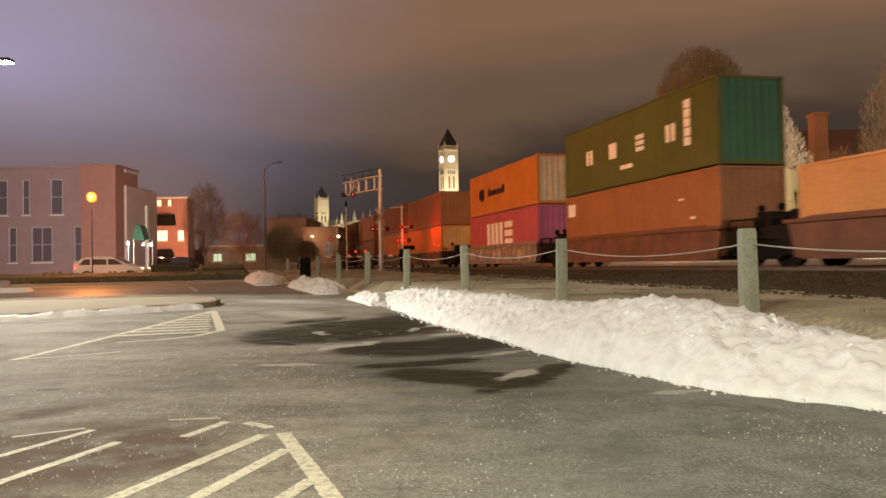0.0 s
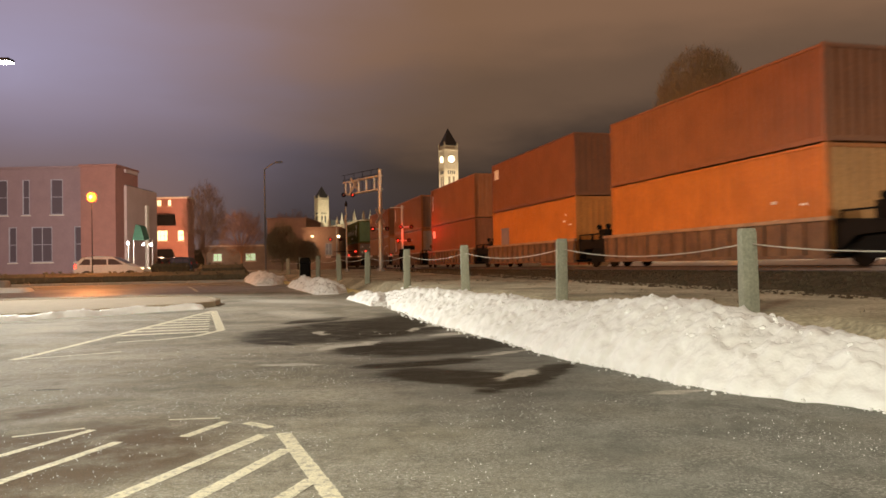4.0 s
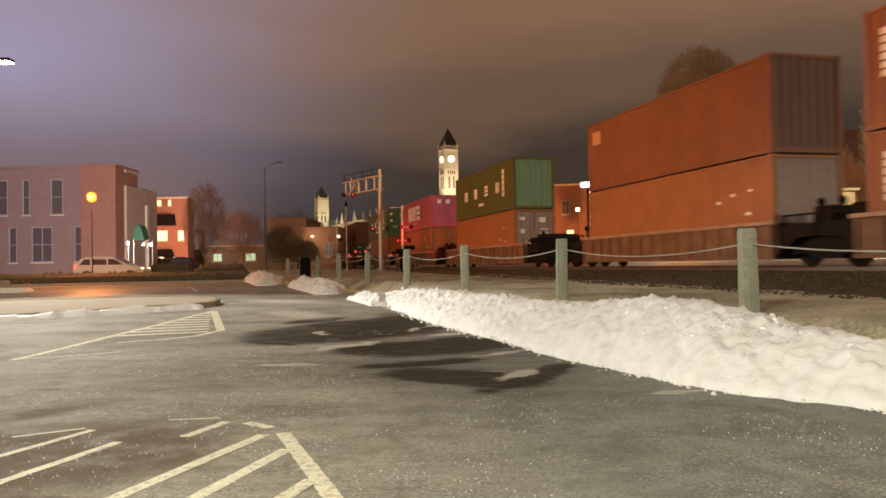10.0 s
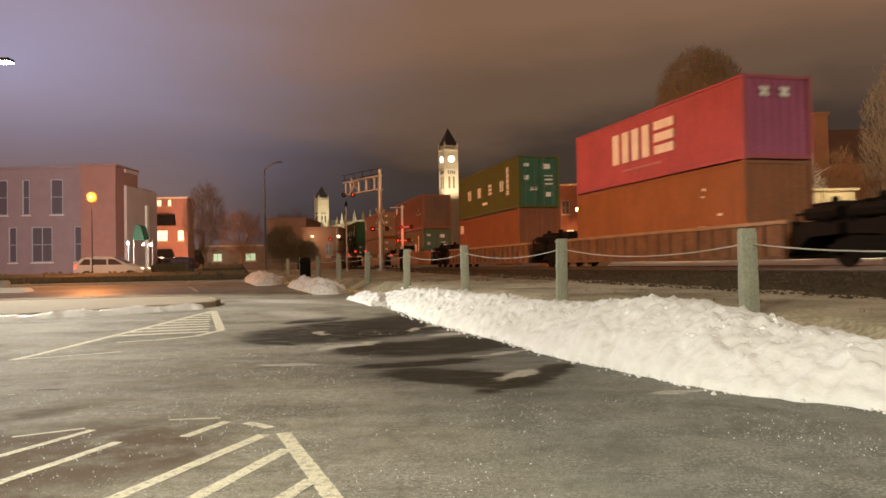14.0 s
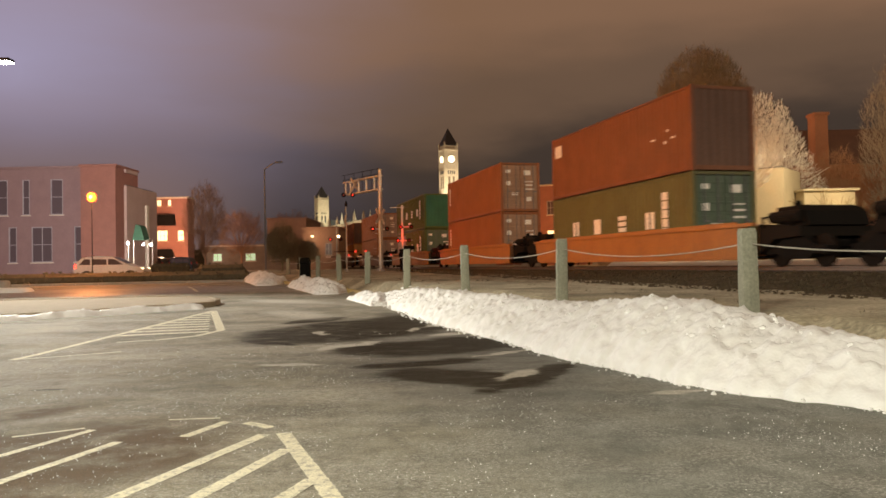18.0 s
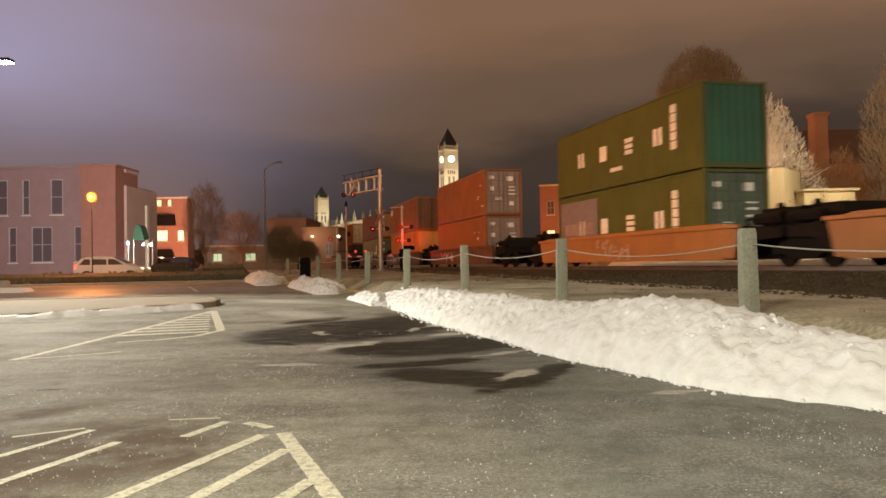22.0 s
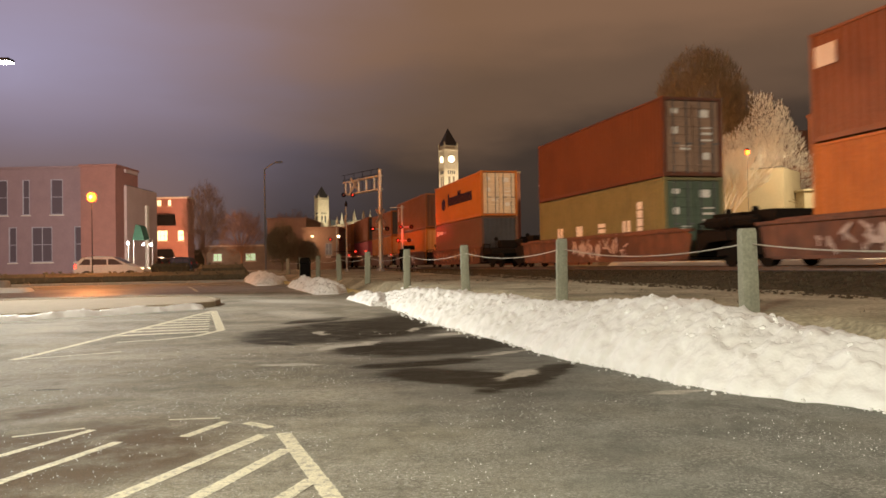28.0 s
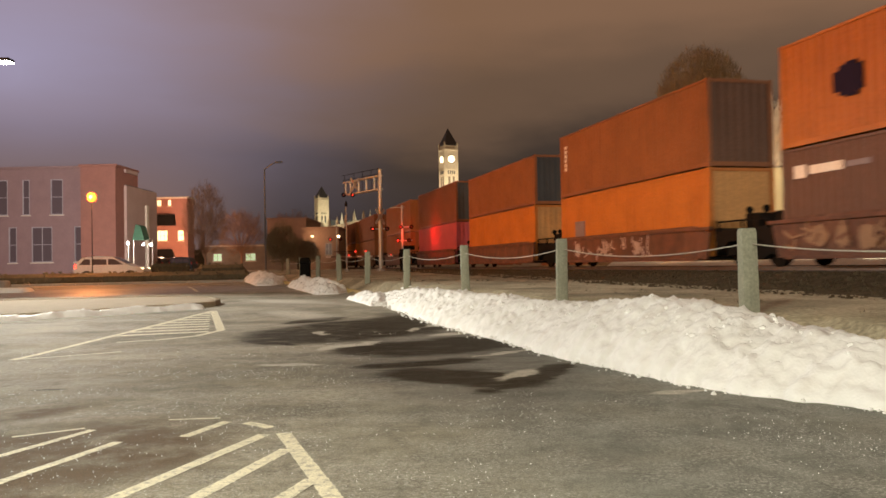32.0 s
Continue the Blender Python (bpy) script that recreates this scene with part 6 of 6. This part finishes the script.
# ---------------- clock tower and station ----------------
CLOCKFACE = glow("lit_clock_face", (1.0, 0.86, 0.62), 3.2)


def stone_tower(name, label, x, y, w, h, spire, turn, clock=True, z0=1.1):
    t = thing(name, label, "tower", pose(x, y, z0, 0, 0, turn))
    part("shaft", Shape().box((0, 0, h * 0.5), (w, w, h), cut=0.15), LIMESTONE, t)
    for z, k in ((h * 0.62, 1.06), (h * 0.80, 1.08), (h * 0.965, 1.12)):
        part("cornice", Shape().box((0, 0, z), (w * k, w * k, 0.5), cut=0.12), LIMESTONE, t)
    for a in range(4):
        r = pose(0, 0, 0, 0, 0, 90 * a)
        for sx in (-1, 1):
            part("buttress", Shape().box((sx * w * 0.44, -w / 2 - 0.06, h * 0.5), (w * 0.12, 0.25, h)), LIMESTONE, t, m=r)
        if clock:
            part("clock_face", Shape().rod((0, -w / 2 - 0.02, h * 0.885), (0, -w / 2 - 0.12, h * 0.885), w * 0.25, n=24), CLOCKFACE, t, "glowing round clock face", m=r)
            part("clock_ring", Shape().rod((0, -w / 2, h * 0.885), (0, -w / 2 - 0.08, h * 0.885), w * 0.29, n=24), SLATE, t, m=r)
        for i in range(4):
            part("louvre", Shape().box(((i - 1.5) * w * 0.16, -w / 2 - 0.03, h * 0.775), (w * 0.08, 0.1, h * 0.028)), SLATE, t, m=r)
        for i in range(2):
            part("slit_window", Shape().box(((i - 0.5) * w * 0.34, -w / 2 - 0.03, h * 0.69), (w * 0.16, 0.1, h * 0.10)), SLATE if not clock else WOOD, t, m=r)
    s = Shape()
    k = w * 0.54
    s.add([(-k, -k, h), (k, -k, h), (k, k, h), (-k, k, h), (0, 0, h + spire)], [(0, 1, 4), (1, 2, 4), (2, 3, 4), (3, 0, 4), (0, 3, 2, 1)])
    part("spire", s, SLATE, t, "dark slate spire")
    for sx in (-1, 1):
        for sy in (-1, 1):
            part("pinnacle", Shape().lathe([(w * 0.07, h), (w * 0.07, h + w * 0.14), (0.02, h + w * 0.28)], (sx * w * 0.5, sy * w * 0.5, 0), 8), LIMESTONE, t)
    return t


TW = 4.25
stone_tower("clock_tower", "floodlit limestone clock tower with glowing dials and a slate spire", 2.1, 240, TW, 36.6, 5.6, 24)
for dx, dy in ((-5, -9), (6, -9)):
    lamp("tower_floodlight", "SPOT", look((2.1 + dx, 240 + dy, 16.0), (2.1, 238, 36)), 19000, (1.0, 0.86, 0.64), 0.4, 70, 0.7)
stone_tower("station_tower", "smaller floodlit stone tower with a pointed slate roof", -37.0, 240, 3.1, 21.4, 3.6, 30, clock=False)
lamp("station_floodlight", "SPOT", look((-40.5, 231, 13.0), (-37, 239, 20)), 2400, (1.0, 0.88, 0.6), 0.4, 70, 0.7)
lamp("station_floodlight_east", "SPOT", look((-33, 231, 13.0), (-37, 239, 20)), 2400, (1.0, 0.88, 0.6), 0.4, 70, 0.7)
st = thing("station", "long stone station building with lit white gables", "building")
part("wall", Shape().box((-28, 246, 7.6), (32, 9, 13)), LIMESTONE, st)
part("roof", Shape().prism([(-17, 0), (17, 0), (15, 1.6), (-15, 1.6)], -5, 5, Matrix.Translation((-28, 246, 14.1))), SLATE, st)
part("cornice", Shape().box((-28, 241.1, 13.7), (32.6, 0.9, 0.7), cut=0.08), LIMESTONE, st, "floodlit pale stone cornice")
for x, w, h in ((-30.9, 1.5, 8.5), (-27.0, 1.8, 9.2), (-22.2, 1.6, 9.2), (-36, 1.0, 4.5), (-33.6, 1.0, 4.8)):
    g = part("gable", Shape().prism([(-w / 2, 0), (w / 2, 0), (w / 2, h * 0.45), (0, h), (-w / 2, h * 0.45)], -0.4, 0.4, Matrix.Translation((x, 240.6, 9.4))), LIMESTONE, st, "floodlit pale stone gable")
    part("gable_window", Shape().box((x, 240.1, 9.4 + h * 0.35), (w * 0.3, 0.2, h * 0.2)), WOOD, g)
WING = Matrix.Translation((-26.9, 210.7, 0)) @ Matrix.Rotation(radians(-67.4), 4, "Z")
part("wing_wall", Shape().box((0, 0, 6.6), (64, 6, 11.2)), LIMESTONE, st, m=WING)
part("wing_cornice", Shape().box((0, -3.15, 12.0), (64, 0.5, 0.55), cut=0.06).box((0, -3.08, 10.9), (64, 0.3, 0.25), cut=0.04), LIMESTONE, st, "floodlit pale stone cornice", m=WING)
for i in range(14):
    w = part("wing_window", Shape().box((-29 + i * 4.4, -3.06, 8.2), (1.6, 0.24, 3.2), cut=0.05), LIMESTONE, st, m=WING)
    part("pane", Shape().box((-29 + i * 4.4, -3.2, 8.2), (1.2, 0.06, 2.8)), PANE, w)
for i in range(8):
    part("pinnacle", Shape().lathe([(0.35, 12.2), (0.35, 13.2), (0.05, 14.6)], (-28 + i * 8, -2.6, 0), 8), LIMESTONE, st, m=WING)
for k in (0.25, 0.6, 0.9):
    q = WING @ Vector((-30 + 60 * k, -9, 7.5))
    r = WING @ Vector((-30 + 60 * k, -3, 11.8))
    lamp("wing_floodlight", "SPOT", look(tuple(q), tuple(r)), 2600, (1.0, 0.88, 0.62), 0.3, 110, 0.8)
lamp("gable_floodlight", "AREA", look((-28, 231, 11), (-28, 241, 15)), 1300, (0.95, 1.0, 0.8), 6.0)
# cornice of a shop block seen over the wagons
house("corner_block", "tall stone-trimmed shop block with a lit cornice", pose(11.5, 170, 1.1, 0, 0, -4), 5.5, 14, 20.0, BRICK, ((1.3, 16.5, 1.2, 2.4, True, 2, 2), (3.9, 16.5, 1.2, 2.4, False, 2, 2)))
lamp("cornice_light", "SPOT", look((13, 163, 14), (14, 170, 20)), 2500, (1.0, 0.75, 0.45), 0.3, 80)

# ---------------- beyond the railway ----------------
house("beige_building", "tall plain beige building with a stepped parapet", pose(17.8, 90, 1.1, 0, 0, -11), 4.5, 9, 11.5, DULLTAN)
part("stepped_parapet", Shape().box((20.85, 89.7, 13.1), (2.5, 0.5, 1.0), cut=0.03), DULLTAN, thing("parapet", "raised step of the beige building's parapet", "parapet"))
# added light without a fixture, brightens the beige wall
lamp("beige_wall_fill", "POINT", pose(19.6, 85, 7.0), 330, (1.0, 0.6, 0.3), 0.3)
house("brick_shop", "orange-lit brick shop with a glowing sign", pose(14.0, 112, 1.1, 0, 0, -7), 7.2, 9, 11.3, BRICK, ((1.5, 8.2, 1.1, 2, False, 2, 2), (3.6, 8.2, 1.1, 2, False, 2, 2), (1.5, 4, 1.1, 2, True, 2, 2), (4.2, 4, 1.1, 2, True, 2, 2)))
t = thing("shop_sign", "white glowing sign board on the shop front", "sign")
part("sign_pole", Shape().rod((20.5, 110.2, 1.0), (20.5, 110.2, 12.0), 0.14, n=10), BLACK, t)
part("sign_board", Shape().box((20.5, 110, 12.3), (2.2, 0.2, 1.0), cut=0.05), SLATE, t)
for i in range(4):
    part("sign_lettering", Shape().box((19.75 + i * 0.5, 109.87, 12.3), (0.36, 0.05, 0.6)), COOLLAMP, t, "glowing white lettering bar")
for i in range(5):
    part("sign_bulb", Shape().lathe([(0.04, -0.1), (0.12, 0), (0.04, 0.1)], (20.7, 109.6, 11.2 - i * 1.1), 8), WARMLAMP, t, "small white bulb")
house("cream_house", "cream rendered house lit by a street lamp", pose(18.48, 58.0, 1.1, 0, 0, -38), 6.5, 4.2, 6.7, CREAM, ((1.6, 2.2, 1.0, 1.3, False, 2, 2), (4.6, 2.2, 1.0, 1.3, False, 2, 2)), roof="slab")
house("brick_chimney_house", "dark red brick house with a tall chimney", pose(30.2, 66, 1.1), 10, 10, 8.2, LAMPTINTBRICK, ((2, 3, 1, 1.4, False, 2, 2), (5, 3, 1, 1.4, False, 2, 2)), roof="side_gable", roofmat=SHINGLE)
t = thing("chimney", "tall red brick chimney stack", "chimney")
part("shaft", Shape().box((31.45, 65.2, 7.1), (1.1, 1.3, 12.4), cut=0.03), LAMPTINTBRICK, t)
part("cap", Shape().box((31.45, 65.2, 13.4), (1.3, 1.5, 0.25), cut=0.04), LAMPTINTBRICK, t)
t = thing("annex", "low cream annex with a flat projecting roof", "building")
part("roof", Shape().box((27.2, 56.2, 6.25), (4.0, 3.2, 0.18), cut=0.04), CREAM, t)
part("wall", Shape().box((27.2, 56.2, 3.55), (3.6, 2.6, 5.2), cut=0.03), CREAM, t)
house("low_outbuilding", "low cream building washed by a warm street lamp", pose(19.87, 80, 1.1, 0, 0, -13), 8.2, 6, 7.93, CREAM)
# small added light without a fixture in front of the annex wall
lamp("annex_fill", "POINT", pose(27.6, 54.0, 5.0), 40, (1.0, 0.72, 0.42), 0.2)


def street_lamp(label, x, y, z, mat, energy, colour, size=0.16, shaft=None):
    t = thing("street_lamp", label, "street lamp")
    part("shaft", Shape().rod((x, y, 1.0), (x, y, z - 0.2), 0.02 if shaft else 0.04, 0.015 if shaft else 0.025, n=8), shaft or BLACK, t)
    part("lantern", Shape().lathe([(size * 0.5, -size), (size, -size * 0.4), (size, size * 0.4), (size * 0.5, size)], (x, y, z), 12), mat, t, "glowing lamp glass", smooth=True)
    part("cap", Shape().lathe([(size * 1.15, size * 0.9), (size * 0.7, size * 1.4), (0.03, size * 1.8)], (x, y, z), 12), BLACK, t)
    lamp("street_light", "POINT", pose(x, y - 0.4, z), energy, colour, 0.25)
    return t


street_lamp("street lamp glowing orange behind the railway", 19.5, 70, 9.66, SODIUM_FAR, 1500, (1.0, 0.4, 0.14), 0.22)
street_lamp("orange street lamp in front of the pale tree", 17.6, 45, 7.63, SODIUM_FAR, 160, (1.0, 0.42, 0.14), 0.14, DARKSTEEL)
street_lamp("warm white street lamp between the trees", 22.98, 75, 6.84, WARMLAMP, 1500, (1.0, 0.82, 0.5), 0.3)
# added light without a fixture, brightens the cream house, annex and pale trees
lamp("pale_tree_fill", "POINT", pose(24.5, 46.5, 9.5), 4600, (1.0, 0.84, 0.58), 0.4)


street_lamp("warm street lamp before the brick shop", 18.65, 108, 8.74, WARMLAMP, 2600, (1.0, 0.45, 0.16), 0.28)
pole("lamp_pole", "slim pale pole in front of the shop block", 14.9, 165, 1.05, 15.90, 0.1, SIGNWHITE)
part("downpipe", Shape().rod((22.15, 89.8, 1.1), (22.15, 89.8, 12.02), 0.09, n=8), SIGNWHITE, thing("downpipe", "pale downpipe on the corner of the beige building", "downpipe"))


# ---------------- trees ----------------
def tree(name, label, x, y, z, height, spread, mat, seed, levels=5, trunk=0.28, up=0.55, twigs=3, stem=0.25, stems=1):
    """A bare tree: tapered trunk, limbs that fork, and fine twigs at the ends."""
    r = random.Random(seed)
    wood, fine = Shape(), Shape()

    def grow(p, d, length, rad, level):
        q = p + d * length
        if level < 3:
            wood.rod(p, q, rad, rad * 0.68, n=7 if level == 0 else 5, caps=False)
        else:
            fine.rod(p, q, max(rad, 0.012), max(rad * 0.6, 0.008), n=3, caps=False)
        if level == levels:
            return
        for i in range(3 if level < 2 else twigs):
            a = r.uniform(0, 2 * math.pi)
            side = Vector((math.cos(a), math.sin(a), 0)) * spread
            nd = (d * up + side * r.uniform(0.45, 1.0) + Vector((0, 0, r.uniform(-0.05, 0.3)))).normalized()
            t = r.uniform(0.55, 1.0) if i else 1.0
            grow(p + d * length * t, nd, length * r.uniform(0.62, 0.86), rad * 0.6, level + 1)

    base = Vector((x, y, z))
    trunk_len = height * stem
    for i in range(stems):
        a, lean = 6.283 * i / stems, 0.05 if stems == 1 else r.uniform(0.15, 0.4)
        grow(base, Vector((math.cos(a) * lean, math.sin(a) * lean, 1)).normalized(), trunk_len * r.uniform(0.8, 1.1), trunk, 0)
    t = thing(name, label, "tree")
    part("trunk", wood, mat, t)
    part("crown", fine, mat, t)
    return t


tree("bare_tree", "multi-stemmed bare tree lit from below", 17.45, 50, 1.05, 15.0, 0.44, PALEBARK, 8, 5, 0.1, 1.0, 4, 0.17, 5)


def twig_crown(name, label, x, y, z0, trunk_h, centre_z, rx, rz, mat, seed, n, size, cone=0.0, trunk=0.3, limbs=14, twig=0.022, uneven=0.14):
    """A bare tree seen against the sky: trunk, limbs that fan out, and a crown of many fine twigs with gaps in it."""
    r = random.Random(seed)
    wood, fine = Shape(), Shape()
    fork = Vector((x, y, z0 + trunk_h))
    wood.rod((x, y, z0 - 0.2), fork, trunk, trunk * 0.7, n=9)
    for i in range(limbs):
        a, e = r.uniform(0, 6.28), r.uniform(-0.2, 1.0)
        p = Vector((x, y, z0 + trunk_h * r.uniform(0.55, 1.0)))
        tip = Vector((x + math.cos(a) * rx * 0.75 * (1 - cone * max(0, e) * 0.8), y + math.sin(a) * rx * 0.75, centre_z + rz * 0.8 * e))
        mid = p.lerp(tip, 0.5) + Vector((0, 0, 0.12 * rz))
        wood.rod(p, mid, trunk * 0.4, trunk * 0.22, n=5, caps=False).rod(mid, tip, trunk * 0.22, trunk * 0.06, n=4, caps=False)
    made = 0
    while made < n:
        u = Vector((r.uniform(-1, 1), r.uniform(-1, 1), r.uniform(-1, 1)))
        if u.length > 1:
            continue
        lim = 1 - cone * (u.z + 1) / 2
        if math.hypot(u.x, u.y) > max(0.05, lim):
            continue
        p = Vector((x + u.x * rx, y + u.y * rx, centre_z + u.z * rz))
        if p.z < z0 + 0.8:
            continue
        if noise.noise(p * (2.2 / rx)) < -0.22 or u.length > 1 - uneven + uneven * noise.noise(p * (5 / rx)):
            continue
        d = (p - fork).normalized() + Vector((r.uniform(-0.6, 0.6), r.uniform(-0.6, 0.6), r.uniform(-0.3, 0.6)))
        L = size * r.uniform(0.5, 1.3)
        q = p + d.normalized() * L
        w = Vector((r.uniform(-1, 1), r.uniform(-1, 1), r.uniform(-1, 1))).normalized() * size * twig
        fine.add([p - w, p + w, q], [(0, 1, 2)])
        for k in range(2):
            b = p.lerp(q, r.uniform(0.2, 0.8))
            e = b + (d.normalized() + Vector((r.uniform(-1, 1), r.uniform(-1, 1), r.uniform(-1, 1)))).normalized() * L * 0.45
            fine.add([b - w * 0.7, b + w * 0.7, e], [(0, 1, 2)])
        made += 1
    t = thing(name, label, "tree")
    part("trunk", wood, mat, t)
    tagged(part("crown", fine, mat, t), kind="stuff")
    return t


twig_crown("large_tree", "large bare tree with a dense rounded crown", 26.2, 78, 1.0, 7.0, 15.1, 5.3, 8.3, BARK, 4, 30000, 0.6, 0.12, 0.5, 14, 0.035, 0.1)
twig_crown("pale_tree", "tall pale conical tree caught in the lamp light", 25.5, 62.5, 1.0, 3.0, 5.8, 9.6, 9.8, PALEBARK, 12, 38000, 0.36, 0.9, 0.2, 14, 0.09)
twig_crown("pale_tree", "pale bare tree at the edge of the yard", 35.3, 60, 1.0, 3.0, 9.6, 3.3, 7.8, DIMBARK, 19, 7000, 0.8, 0.3, 0.25)
twig_crown("street_tree", "small bare street tree in orange lamp light", -25.5, 84, 1.1, 2.0, 6.4, 2.6, 4.6, LAMPTINTBARK, 23, 3500, 0.8, 0.2, 0.14)
twig_crown("street_tree", "dim bare tree behind the light pole", -27.0, 105, 1.1, 2.5, 6.0, 3.4, 3.4, LAMPTINTBARK, 27, 2200, 0.9, 0.0, 0.18)
twig_crown("orange_lit_tree", "small bare tree in the orange glow beside the chimney", 30.3, 60.0, 1.0, 2.4, 6.6, 2.2, 3.6, LAMPTINTBARK, 31, 3200, 0.6, 0.2, 0.14)
tree("bare_shrub", "arching bare shrub in front of the annex", 27.0, 53.2, 1.0, 10.0, 0.7, BARK, 41, 4, 0.06, 0.9, 3, 0.19, 3)
twig_crown("dark_bush", "dark bare bush in front of the long building", -15.4, 75, 1.1, 0.8, 3.4, 2.0, 2.6, BARK, 35, 4200, 0.6, 0.35, 0.1, 14, 0.03, 0.3)
twig_crown("dark_bush", "lower dark bare bush beside the long building", -13.5, 77, 1.1, 0.6, 2.6, 1.6, 1.9, BARK, 36, 2200, 0.6, 0.3, 0.08, 14, 0.03, 0.3)
twig_crown("street_tree", "rounded bare tree over the long building's roof", -26.0, 135, 1.1, 4.0, 7.6, 4.2, 4.0, LAMPTINTBARK, 37, 2600, 0.9, 0.0, 0.2)
# dark wooded rise on the horizon
s = Shape()
xs = span(-700, 900, 160)
for x in xs:
    h = 14 + 10 * noise.noise(Vector((x * 0.006, 3, 0))) + 2.5 * noise.noise(Vector((x * 0.05, 8, 0))) + 1.5 * noise.noise(Vector((x * 0.2, 8, 5)))
    s.v += [(x, 640, 0), (x, 640, 1 + h), (x, 700, 0)]
s.f = [f for i in range(len(xs) - 1) for f in ((3 * i, 3 * i + 3, 3 * i + 4, 3 * i + 1), (3 * i + 1, 3 * i + 4, 3 * i + 5, 3 * i + 2))]
tagged(part("backdrop_woods", s, HEDGE), "dark wooded rise on the horizon", "woods", kind="structure")


# ---------------- moving things ----------------
def motions():
    for t, off, z in MOVING:
        rows = []
        for k in (0.0, 8.0, 16.0, 24.0, 32.0):
            p = track_point(SPEED * k - off, 0, z)
            rows.append((k, pose(p.x, p.y, p.z, 0, 0, HEADING)))
        walk(t, rows)


motions()
